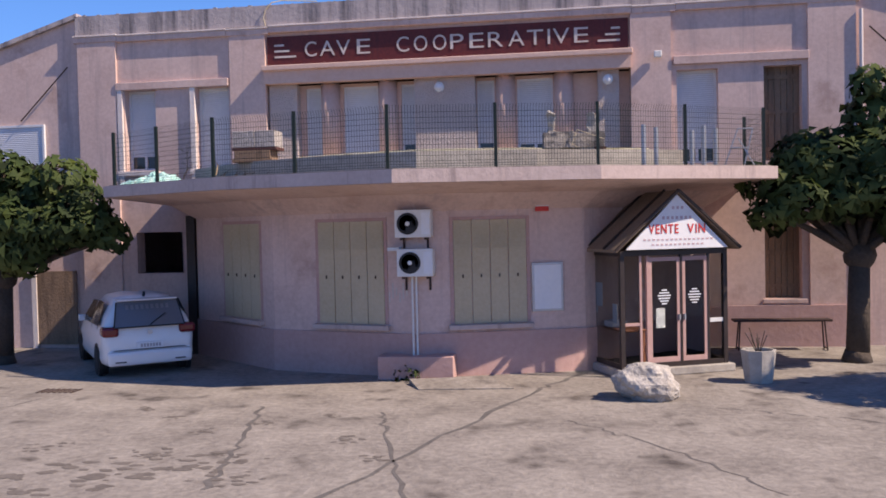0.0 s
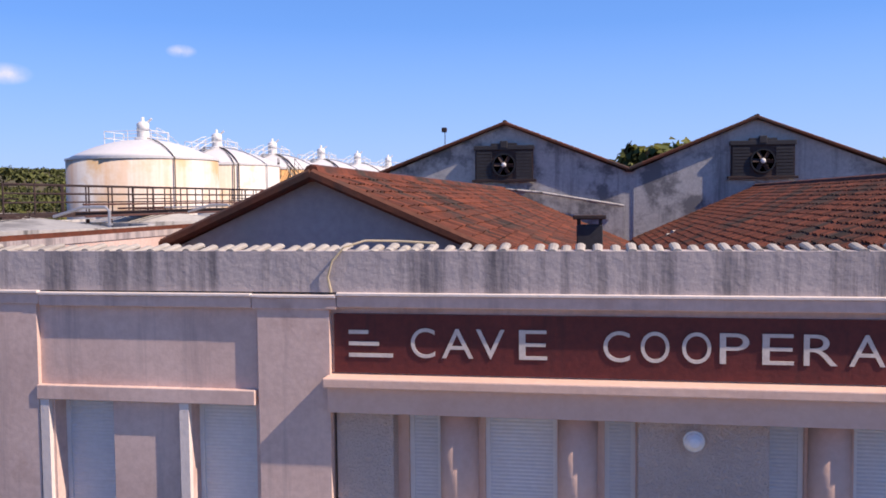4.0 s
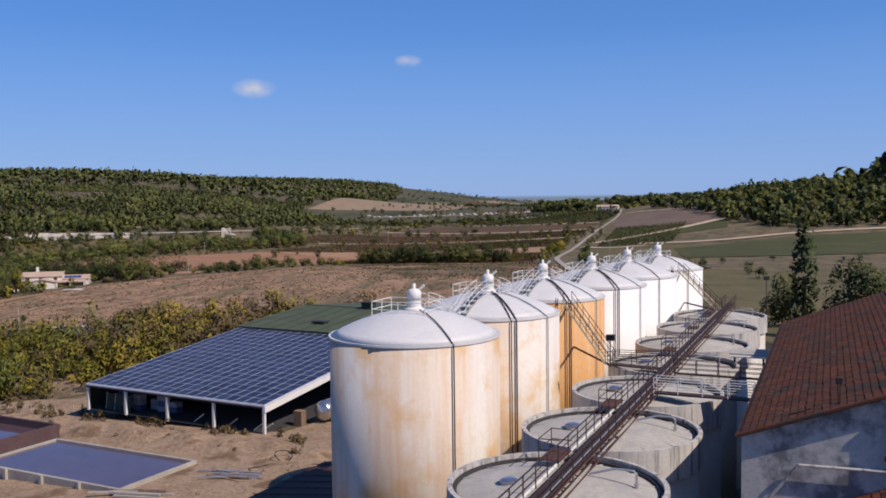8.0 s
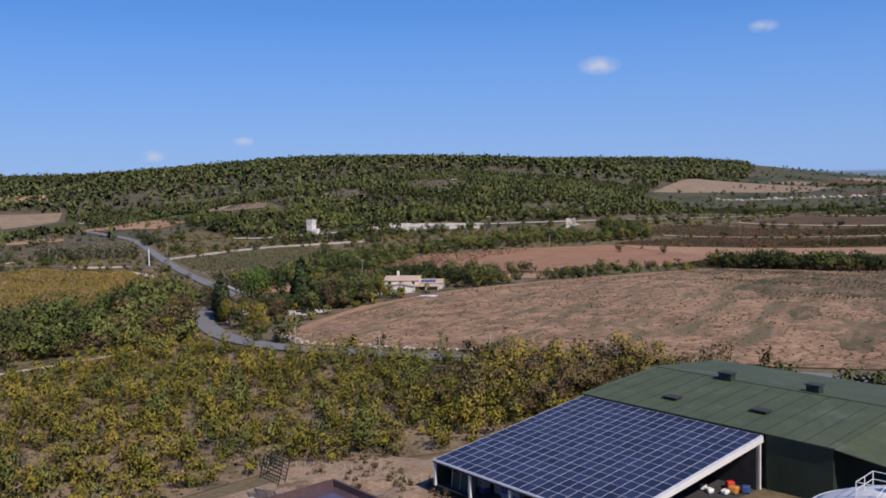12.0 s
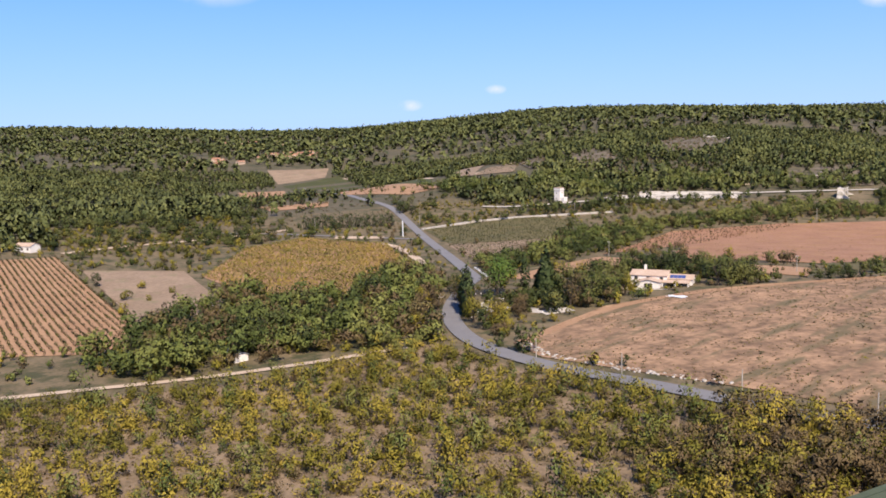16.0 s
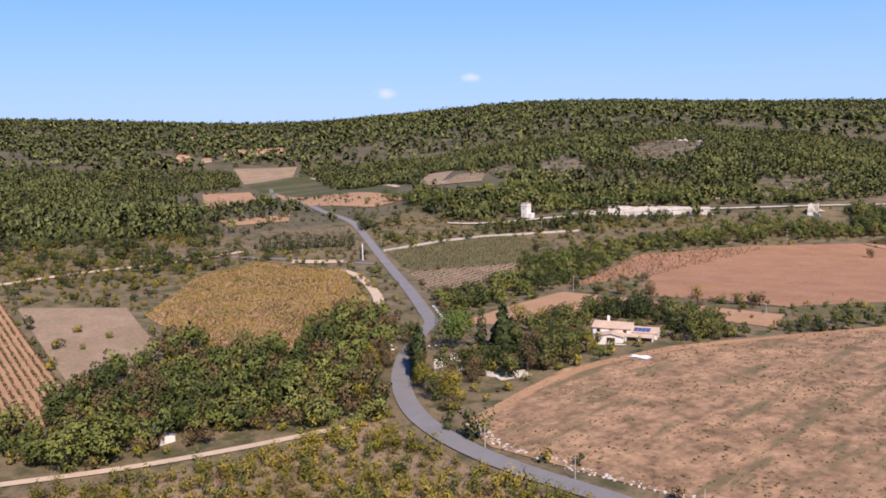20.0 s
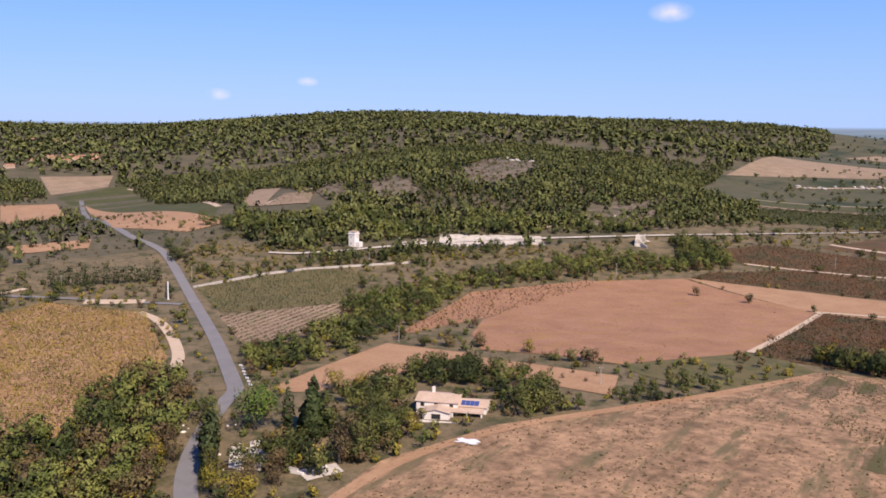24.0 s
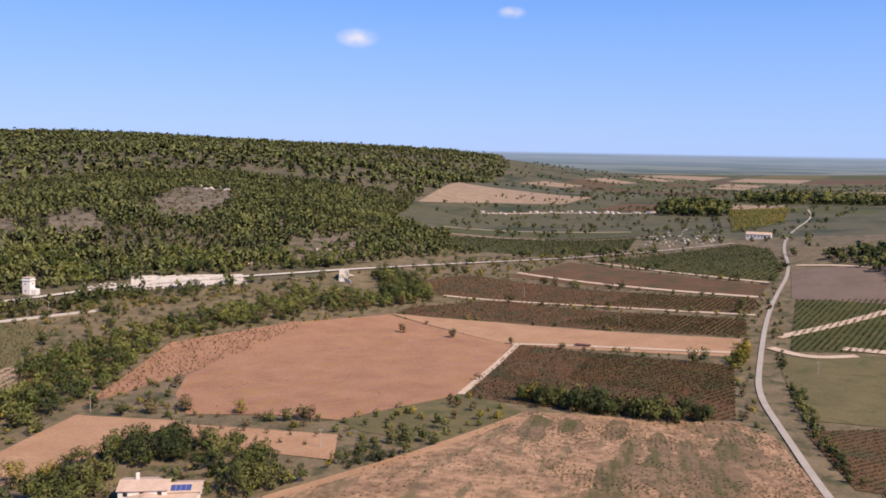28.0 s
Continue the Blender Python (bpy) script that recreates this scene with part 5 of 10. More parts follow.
part("ridge_flashing", boxes((-31.9, 9.7, 49.75, 50.25, 9.22, 9.36), bevel=0.03), M_GREENROOF, green)
# forecourt and yard
tagged(part("forecourt", prism([(-32, -60), (60, -60), (60, 6), (-18, 6), (-32, 0)], -0.3, 0.0), M_FORECOURT), "cracked pale concrete forecourt with dark stains", "forecourt", kind="structure")
drape("yard", [(-130, 60), (-128, 92), (-106, 92), (-72, 90), (-66, 118), (-46, 118), (-44, 40), (-70, 44), (-100, 52)], M_DIRT, 0.12, "bare orange dirt yard below the tanks", "yard", 8.0)
# ---- things on and before the front ----
def facet_frame(a, b):
    """A pose whose x runs along a wall from a to b, y into the wall, z up."""
    d = Vector((b[0] - a[0], b[1] - a[1], 0)).normalized()
    m = Matrix(((d.x, -d.y, 0, a[0]), (d.y, d.x, 0, a[1]), (0, 0, 1, 0), (0, 0, 0, 1)))
    return m


def shutter_window(m, x0, x1, z0, z1):
    """A closed pair of beige folding shutters set into the wall, louvred at the top, over a stone sill."""
    w = thing_part("shuttered_window", winery, "closed beige folding shutters with louvred tops")
    w.matrix_world = m
    part("reveal", boxes((x0 - 0.07, x0, -0.015, 0.02, z0, z1 + 0.07), (x1, x1 + 0.07, -0.015, 0.02, z0, z1 + 0.07), (x0, x1, -0.015, 0.02, z1, z1 + 0.07)), M_PINKBASE, w)
    n = 4
    wd = (x1 - x0) / n
    for k in range(n):
        a, b = x0 + k * wd + 0.008, x0 + (k + 1) * wd - 0.008
        leaf = part("shutter_leaf", boxes((a, b, -0.03, -0.004, z0, z1), bevel=0.004), M_SHUTTER, w)
        z = z1 - 0.08
        for j in range(9):
            part("louvre", boxes((a + 0.03, b - 0.03, -0.048, -0.028, z - 0.05 - 0.058 * j, z - 0.025 - 0.058 * j)), M_SHUTTER, leaf)
        part("latch", boxes(((a + b) / 2 - 0.012, (a + b) / 2 + 0.012, -0.05, -0.03, z0 + 0.95, z0 + 1.02)), M_BLACKMETAL, leaf)
    part("sill", boxes((x0 - 0.12, x1 + 0.12, -0.14, 0.02, z0 - 0.12, z0 - 0.02), bevel=0.012), M_SLABEDGE, w)
    return w


F_WEST, F_LEFT, F_RIGHT = facet_frame((-6.2, -1.1), (-3.4, -3.45)), facet_frame((-3.4, -3.45), (0, -4.4)), facet_frame((0, -4.4), (3.4, -3.45))
shutter_window(F_WEST, 1.45, 3.1, 1.08, 3.25)
shutter_window(F_LEFT, 1.18, 2.77, 1.08, 3.24)
shutter_window(F_RIGHT, 0.74, 2.28, 1.08, 3.22)


def outdoor_unit(m, x0, z0, label):
    u = thing("air_conditioner", label, "air conditioner", group="outdoor air conditioners")
    u.matrix_world = m
    part("case", boxes((x0, x0 + 0.74, -0.42, -0.1, z0, z0 + 0.56), bevel=0.015), M_WHITEMETAL, u)
    r = 0.22
    cx, cz = x0 + 0.27, z0 + 0.28
    turn = Matrix.Translation((cx, -0.425, cz)) @ Matrix.Rotation(radians(90), 4, "X")
    part("fan_recess", lathe([(r, -0.002), (r, 0.004)], 28, m=turn), M_BLACK, u)
    for k in range(5):
        a = k * math.pi / 5
        part("grille_ring", lathe([(r * (k + 1) / 5 - 0.006, 0.006), (r * (k + 1) / 5, 0.012)], 28, m=turn), M_BLACK, u)
    part("fan_hub", lathe([(0.05, 0.004), (0.045, 0.016), (0.01, 0.02)], 16, m=turn), M_WHITEMETAL, u)
    part("side_panel", boxes((x0 + 0.55, x0 + 0.72, -0.428, -0.421, z0 + 0.06, z0 + 0.5)), M_PAPER, u)
    for x in (x0 + 0.1, x0 + 0.6):
        part("bracket", boxes((x, x + 0.04, -0.4, 0.0, z0 - 0.05, z0 - 0.005), (x, x + 0.04, -0.06, 0.0, z0 - 0.3, z0 - 0.05)), M_BLACKMETAL, u)
    return u


F_AC = Matrix.Translation((-0.4, -4.3, 0))
outdoor_unit(F_AC, 0.0, 2.89, "white wall-mounted air conditioner with soot above")
outdoor_unit(F_AC, 0.03, 2.1, "white wall-mounted air conditioner above a drain pipe")
part("condensate_pipe", tubes([((-0.1, -4.5, 0.45), (-0.1, -4.5, 2.08)), ((-0.02, -4.48, 0.45), (-0.02, -4.48, 2.08))], 0.022), M_WHITEMETAL, winery)
part("pipe_cover", boxes((-0.6, -0.35, -4.52, -4.3, 2.62, 2.69)), M_WHITEMETAL, winery)
plinth = part("concrete_trough", boxes((-0.82, 0.74, -4.72, -4.2, 0.0, 0.48), bevel=0.02), M_PINKBASE)
tagged(plinth, "pink painted concrete trough against the wall", "trough")
wd = thing("weeds", "dark dead weeds in front of the trough", "plant", (-0.2, -4.85, 0.0))
leaf_object("leaves", clump_cloud(70, [(0, 0, 0.1, 0.3, 0.12, 0.2)], 0.07, np.random.default_rng(9)), L_CYPRESS, wd)
scr = thing_part("wall_scribble", winery, "faint pale scribble on the wall")
for k in range(6):
    x = 2.86 + 0.08 * k
    part("stroke", boxes((x, x + 0.03, -0.006, -0.002, 1.55 + 0.07 * (k % 3), 1.75 + 0.1 * ((k * 2) % 3)), m=F_LEFT), M_LETTER, scr)
nb = thing("notice_board", "white framed notice board on the pink wall", "notice board")
nb.matrix_world = F_RIGHT
part("frame", boxes((2.38, 3.05, -0.05, -0.003, 1.28, 2.3), bevel=0.01), M_ALU, nb)
part("sheet", boxes((2.43, 3.0, -0.054, -0.051, 1.33, 2.25)), M_PAPER, nb)
al = thing("alarm_box", "white alarm box with a red lower half", "alarm box")
al.matrix_world = F_RIGHT
part("case", boxes((2.48, 2.76, -0.09, -0.003, 3.47, 3.64), bevel=0.01), M_PAPER, al)
part("red_lens", boxes((2.485, 2.755, -0.088, -0.003, 3.37, 3.468)), M_RED, al)

# terrace fence
POSTS = [(-7.02, -3.55), (-5.62, -4.33), (-3.9, -5.42), (-2.1, -5.8), (-0.2, -6.2), (1.77, -5.83), (3.65, -5.38), (5.36, -4.45), (7.05, -3.4), (6.98, -1.8)]
fence = thing("terrace_fence", "dark green rigid wire mesh fence round the terrace", "fence", (0, 0, 4.17))
for x, y in POSTS:
    part("post", boxes((x - 0.03, x + 0.03, y - 0.03, y + 0.03, 0, 1.2)), M_GREENWIRE, fence)
for (x0, y0), (x1, y1) in zip(POSTS, POSTS[1:]):
    L = math.hypot(x1 - x0, y1 - y0)
    d = Vector(((x1 - x0) / L, (y1 - y0) / L, 0))
    nrm = Vector((d.y, -d.x, 0))
    V, F = [], []

    def wire(a, b, w, side):
        k = len(V)
        V.extend([a - side * w, a + side * w, b + side * w, b - side * w])
        F.append((k, k + 1, k + 2, k + 3))
    n = int(L / 0.055)
    for k in range(1, n):
        p = Vector((x0, y0, 0)) + d * (L * k / n)
        wire(p + Vector((0, 0, 0.03)), p + Vector((0, 0, 1.1)), 0.0035, d)
        wire(p + Vector((0, 0, 1.1)), p + nrm * 0.05 + Vector((0, 0, 1.18)), 0.0035, d)
    z = 0.05
    while z < 1.12:
        for dz in ((0.0, 0.045) if abs((z - 0.05) % 0.4) < 0.05 else (0.0,)):
            wire(Vector((x0, y0, z + dz)), Vector((x1, y1, z + dz)), 0.0035, Vector((0, 0, 1)))
        z += 0.1
    raw_mesh("mesh_panel", [tuple(v) for v in V], F, M_GREENWIRE, fence)

# low block wall on the terrace
LOW = [(-6.15, -1.2), (-4.0, -3.0), (-2.3, -3.75), (0.0, -4.25), (2.45, -3.7), (3.65, -3.2), (5.6, -2.2)]
low = thing("terrace_wall", "low bare concrete wall with square drain holes on the terrace", "wall", (0, 0, 4.19))
for (x0, y0), (x1, y1) in zip(LOW, LOW[1:]):
    m = facet_frame((x0, y0), (x1, y1))
    L = math.hypot(x1 - x0, y1 - y0)
    bm = bmesh.new()
    holes = [(a, a + 0.34, 0.0, 0.12) for a in np.arange(0.35, L - 0.4, 0.95)]
    wall_grid(bm, 0.0, L, 0.0, 0.47, 0.0, 0.2, holes)
    bmesh.ops.transform(bm, matrix=m, verts=bm.verts)
    part("wall_run", bm, M_CONCRETE, low)


def behind_wall(rows):
    """A strip that follows the low wall: rows of (distance behind it, height)."""
    inner = []
    for k, q in enumerate(LOW):
        p0, p1 = Vector(LOW[max(k - 1, 0)]), Vector(LOW[min(k + 1, len(LOW) - 1)])
        d = (p1 - p0).normalized()
        inner.append((Vector(q), Vector((-d.y, d.x))))
    bm = bmesh.new()
    rings = [[bm.verts.new((q.x + w.x * o, q.y + w.y * o, z)) for o, z in rows] for q, w in inner]
    for r0, r1 in zip(rings, rings[1:]):
        for k in range(len(rows)):
            bm.faces.new((r0[k], r1[k], r1[(k + 1) % len(rows)], r0[(k + 1) % len(rows)]))
    bm.faces.new(rings[0]), bm.faces.new(rings[-1][::-1])
    bmesh.ops.recalc_face_normals(bm, faces=bm.faces)
    return bm


part("planting_bed", behind_wall([(0.21, 0.0), (0.21, 0.455), (1.3, 0.44), (1.3, 0.0)]), M_CONCRETE, low)
part("back_kerb", behind_wall([(1.31, 0.0), (1.31, 0.56), (1.35, 0.61), (1.41, 0.63), (1.58, 0.63), (1.64, 0.61), (1.66, 0.56), (1.66, 0.0)]), M_MOSSY, low, "rounded mossy concrete kerb")
bs = thing("block_stack", "grey concrete block stacked on brown boards", "block stack", (-3.95, -2.75, 4.65))
for nm, x0, x1, z0, z1, mt in (("board", -0.5, 0.45, 0.0, 0.07, M_OLDWOOD), ("brick_course", -0.45, 0.4, 0.07, 0.26, M_OLDWOOD), ("board", -0.5, 0.55, 0.26, 0.33, M_RUSTRED), ("block", -0.48, 0.05, 0.33, 0.7, M_BLOCKGREY), ("block", 0.06, 0.52, 0.33, 0.7, M_BLOCKGREY)):
    part(nm, boxes((x0, x1, -0.28, 0.28, z0, z1), bevel=0.012), mt, bs)
tp = bmesh.new()
bmesh.ops.create_grid(tp, x_segments=60, y_segments=44, size=1.0)
for v in tp.verts:
    q = v.co.copy()
    r = math.hypot(q.x, q.y)
    fold = abs(noise.noise(q * 3.2)) + 0.5 * abs(noise.noise(q * 7.0 + Vector((0, 3, 0))))
    v.co = Vector((q.x * 0.72 * (1 + 0.3 * noise.noise(q * 2.0)) + 0.25 * q.y, q.y * 0.55 * (1 + 0.35 * noise.noise(q * 2.5 + Vector((5, 0, 0)))), max(0.01, 0.26 * (1 - r * 0.7) + 0.22 * fold * max(0.0, 1.25 - r) - 0.04 + 0.03 * noise.noise(q * 15.0))))
ob = part("tarpaulin", tp, M_TARP)
ob.location = (-6.45, -2.6, 4.19)
tagged(ob, "crumpled pale teal tarpaulin lying on the terrace", "tarpaulin")
gg = np.random.default_rng(21)


def twiggy(n, reach, rise, r):
    """A forking dry branch: a crooked stem with side twigs."""
    bm = bmesh.new()
    p = Vector((0, 0, 0.02))
    for k in range(n):
        q = p + Vector((reach / n + gg.uniform(-0.04, 0.04), gg.uniform(-0.09, 0.09), rise / n + gg.uniform(-0.01, 0.02)))
        tube(bm, p, q, r * (1 - 0.8 * k / n), 6)
        for j in range(2):
            e = q + Vector((gg.uniform(-0.1, 0.25), gg.uniform(-0.25, 0.25), gg.uniform(0.02, 0.14)))
            tube(bm, q, e, r * 0.35, 5)
            tube(bm, e, e + Vector((gg.uniform(-0.05, 0.15), gg.uniform(-0.1, 0.1), gg.uniform(0.0, 0.12))), r * 0.2, 4)
        p = q
    return bm


dk = thing("dead_branch", "dark dry fallen branch lying on the terrace", "branch", (-4.75, -3.75, 4.2), 25)
part("bough", twiggy(6, 1.0, 0.03, 0.028), M_BARK, dk)
dp = thing("dead_plant", "bare dry plant standing against the terrace wall", "plant", (-6.75, -0.62, 4.19))
part("stem", twiggy(7, 0.18, 1.05, 0.016), M_BARK, dp)
hs = thing("garden_hose", "pale hose hanging over the terrace wall", "hose", (-5.1, -2.6, 4.19))
pts = [(0, 0, 0.5), (0.15, -0.2, 0.53), (0.28, -0.35, 0.42), (0.25, -0.4, 0.2), (0.1, -0.5, 0.03), (-0.25, -0.6, 0.02), (-0.3, -0.4, 0.02), (0.2, -0.3, 0.03)]
part("tube", pipe_run(pts, 0.015), M_HOSE, hs)


def broken(size, seed, cuts=5, amount=0.06):
    """A lump of broken concrete: a box with its faces cut up and knocked about."""
    bm = bmesh.new()
    bmesh.ops.create_cube(bm, size=1.0)
    bmesh.ops.subdivide_edges(bm, edges=bm.edges, cuts=cuts, use_grid_fill=True)
    for v in bm.verts:
        q = Vector((v.co.x * size[0], v.co.y * size[1], (v.co.z + 0.5) * size[2]))
        o = Vector((seed * 7.3, seed * 2.1, 0))
        w = Vector((noise.noise(q * 5 + o), noise.noise(q * 5 + o + Vector((9, 0, 0))), noise.noise(q * 5 + o + Vector((0, 9, 0)))))
        v.co = q + w * amount * (0.35 + 1.2 * max(0.0, v.co.z + 0.5)) + 0.35 * amount * Vector((noise.noise(q * 17 + o), 0, noise.noise(q * 19 - o)))
    return bm


rb = thing("broken_bench", "upturned broken concrete bench with two jagged stumps on the terrace wall", "bench", (3.22, -1.95, 4.66), 8)
bm = broken((1.36, 0.36, 0.34), 1, 8, 0.045)
bmesh.ops.translate(bm, vec=(0, 0, 0.14), verts=bm.verts)
part("slab", bm, M_BENCH, rb, "dark weathered slab")
for x, w in ((-0.48, 0.3), (0.3, 0.34)):
    bm = broken((w, 0.3, 0.17), 3 + x, 3, 0.02)
    bmesh.ops.translate(bm, vec=(x, 0, 0), verts=bm.verts)
    part("foot_block", bm, M_CONCRETE, rb)
for x, w, h, sd in ((-0.5, 0.15, 0.45, 4), (0.43, 0.22, 0.4, 6)):
    bm = broken((w, 0.16, h), sd, 5, 0.085)
    bmesh.ops.translate(bm, vec=(x, 0, 0.48), verts=bm.verts)
    part("stump", bm, M_CONCRETE, rb)
cb = thing("loose_cable", "thin white bent cable hanging over the broken bench", "cable", (3.22, -1.95, 4.66), 8)
part("wire", pipe_run([(0.62, -0.4, 0.3), (0.05, -0.24, 0.53), (-0.07, -0.25, 0.2), (0.06, -0.3, 0.14)], 0.012), M_SHUTTER, cb)
rp = thing("clay_pot", "empty reddish clay pot lying under the broken bench", "pot", (3.82, -2.1, 4.66))
part("bowl", lathe([(0.08, 0.0), (0.13, 0.1), (0.16, 0.13), (0.13, 0.13), (0.1, 0.08), (0.01, 0.04)], 16), M_RUSTRED, rp)
for k, (x, y) in enumerate(((4.6, -4.1), (4.85, -4.0), (5.6, -3.6), (5.85, -3.5), (6.1, -3.4))):
    pp = tubes([((0, 0, 0), (0, 0, 0.85 - 0.05 * (k % 3)))], 0.05, 10)
    ob = part("steel_tube", pp, M_ALU)
    ob.location = (x, y, 4.19)
    tagged(ob, "upright grey steel tube standing on the terrace", "steel tube", "tubes on the terrace")
ch = thing("folding_chair", "dark folded metal chair leaning on the terrace fence", "chair", (6.5, -3.2, 4.19))
part("frame", tubes([((-0.2, 0, 0), (0.1, 0.1, 0.8)), ((0.2, 0, 0), (0.4, 0.1, 0.8)), ((0.1, 0.1, 0.8), (0.4, 0.1, 0.8)), ((-0.2, 0, 0), (0.2, 0, 0)), ((-0.05, 0.02, 0.4), (0.3, 0.05, 0.4)), ((0.35, -0.3, 0), (0.1, 0.05, 0.6))], 0.016), M_ALU, ch)
for x, z in ((-0.1, 6.62), (4.1, 6.62)):
    lm = thing("round_lamp", "round white bulkhead lamp on the wall", "lamp", (x, 0.02, z))
    part("base", lathe([(0.13, 0), (0.13, 0.03)], 20, m=Matrix.Rotation(radians(90), 4, "X")), M_WHITEMETAL, lm)
    part("globe", lathe([(0.11, 0.03), (0.1, 0.07), (0.06, 0.11), (0.01, 0.12)], 20, m=Matrix.Rotation(radians(90), 4, "X")), M_PAPER, lm)
fl = thing("wall_floodlight", "small white floodlight on the pilaster", "lamp", (5.3, -0.05, 7.15))
part("head", boxes((-0.09, 0.09, -0.16, -0.02, -0.08, 0.08), bevel=0.02), M_WHITEMETAL, fl)
cb = thing("roof_cable", "pale loose cable hanging over the parapet", "cable", (0, 0, 0))
bm = bmesh.new()
pts = [(-4.62, -0.03, 8.4), (-4.66, -0.04, 8.6), (-4.6, -0.05, 8.8), (-4.45, -0.02, 8.98), (-4.2, 0.1, 9.06), (-3.8, 0.2, 9.05), (-3.3, 0.25, 9.02)]
for a, b in zip(pts, pts[1:]):
    tube(bm, a, b, 0.014, 6)
part("wire", bm, M_SHUTTER, cb)

# glazed porch with its shop sign
porch = thing("glass_porch", "small glazed entrance porch with a gabled felt roof and shop sign", "porch", (4.08, -4.4, 0.0), 23.4)
W, Dp, E, R = 2.4, 2.55, 2.52, 3.66
part("step", boxes((-0.1, W + 0.1, -0.12, Dp, 0.0, 0.16), bevel=0.02), M_CONCRETE, porch)
for x, y in ((0.04, 0.04), (W - 0.04, 0.04), (0.04, Dp - 0.06), (W - 0.04, Dp - 0.06)):
    part("corner_post", boxes((x - 0.045, x + 0.045, y - 0.045, y + 0.045, 0.16, E)), M_DARKFRAME, porch)
for nm, r in (("bottom_rail", (0.09, W - 0.09, 0.0, 0.08, 0.16, 0.26)), ("head_rail", (0.09, W - 0.09, 0.0, 0.08, E - 0.1, E)), ("left_rail", (0.0, 0.08, 0.09, Dp - 0.1, 0.16, 0.26)), ("left_head", (0.0, 0.08, 0.09, Dp - 0.1, E - 0.1, E)), ("right_rail", (W - 0.08, W, 0.09, Dp - 0.1, 0.16, 0.26)), ("right_head", (W - 0.08, W, 0.09, Dp - 0.1, E - 0.1, E))):
    part(nm, boxes(r), M_DARKFRAME, porch)
for x in (0.42, 0.58, 1.33, 1.95):
    part("mullion", boxes((x, x + 0.05, 0.01, 0.07, 0.26, E - 0.1)), M_PINKBASE if x < 1.3 else M_DARKFRAME, porch)
part("transom", boxes((0.09, 0.42, 0.015, 0.065, 1.02, 1.08)), M_PINKBASE, porch)
part("transom", boxes((2.0, W - 0.09, 0.015, 0.065, 1.02, 1.1)), M_WHITEMETAL, porch)
for x0, x1 in ((0.09, 0.42), (2.0, W - 0.09)):
    ob = part("pane", boxes((x0, x1, 0.036, 0.042, 0.26, E - 0.1)), M_TINTED, porch)
    ob.visible_shadow = False
for x, x1 in ((0.03, 0.036), (W - 0.036, W - 0.03)):
    ob = part("side_pane", boxes((x, x1, 0.09, Dp - 0.1, 0.26, E - 0.1)), M_TINTED, porch)
    ob.visible_shadow = False
door = thing_part("glass_door", porch, "closed double glass door with white lettering")
for x0, x1 in ((0.63, 1.33), (1.38, 1.95)):
    part("stile", boxes((x0, x0 + 0.07, 0.02, 0.06, 0.2, E - 0.14), (x1 - 0.07, x1, 0.02, 0.06, 0.2, E - 0.14), (x0 + 0.07, x1 - 0.07, 0.02, 0.06, E - 0.22, E - 0.14), (x0 + 0.07, x1 - 0.07, 0.02, 0.06, 0.2, 0.36)), M_PINKBASE, door)
    ob = part("door_pane", boxes((x0 + 0.07, x1 - 0.07, 0.036, 0.042, 0.36, E - 0.22)), M_TINTED, door)
    ob.visible_shadow = False
    for k, wv in enumerate((0.12, 0.22, 0.3, 0.26, 0.2, 0.12)):
        cxx = (x0 + x1) / 2
        part("printed_line", boxes((cxx - wv / 2, cxx + wv / 2, 0.032, 0.035, 1.7 - 0.055 * k, 1.725 - 0.055 * k)), M_PAPER, door)
for x in (1.28, 1.40):
    part("door_handle", boxes((x, x + 0.03, -0.03, 0.02, 1.1, 1.22)), M_ALU, door)
part("poster", boxes((0.8, 1.0, 0.05, 0.055, 0.95, 1.35)), M_PAPER, door)
bm = bmesh.new()
for x0, x1, z0, z1 in ((-0.18, W / 2, E - 0.02, R), (W / 2, W + 0.18, R, E - 0.02)):
    v = [bm.verts.new(c) for c in ((x0, -0.2, z0), (x1, -0.2, z1), (x1, Dp + 0.3, z1), (x0, Dp + 0.3, z0))]
    u = [bm.verts.new((p.co.x, p.co.y, p.co.z + 0.06)) for p in v]
    bm.faces.new(v[::-1]), bm.faces.new(u)
    for k in range(4):
        bm.faces.new((v[k], v[(k + 1) % 4], u[(k + 1) % 4], u[k]))
part("roof", bm, M_FELT, porch, "brown felt roof slopes")
for y in (0.35, 1.2):
    part("roof_batten", tubes([((-0.2, y, E + 0.05), (W / 2, y, R + 0.08))], 0.03, 5), M_DARKFRAME, porch)
part("verge_board", tubes([((-0.2, -0.2, E + 0.02), (W / 2, -0.2, R + 0.06)), ((W / 2, -0.2, R + 0.06), (W + 0.2, -0.2, E + 0.02))], 0.035, 6), M_DARKFRAME, porch)
gs = thing_part("gable_sign", porch, "white triangular sign with red lettering")
bm = bmesh.new()
tri = ((0.06, E + 0.03), (W - 0.06, E + 0.03), (W / 2, R - 0.03))
fr = [bm.verts.new((x, -0.14, z)) for x, z in tri]
bk = [bm.verts.new((x, -0.10, z)) for x, z in tri]
bm.faces.new(fr), bm.faces.new(bk[::-1])
for k in range(3):
    bm.faces.new((fr[k], bk[k], bk[(k + 1) % 3], fr[(k + 1) % 3]))
bmesh.ops.recalc_face_normals(bm, faces=bm.faces)
part("board", bm, M_PAPER, gs)
letters("VENTE", 0.19, 0.004, gs, M_RED, (0.56, -0.146, E + 0.34), (1, 0, 0), (0, 0, 1), width=0.66)
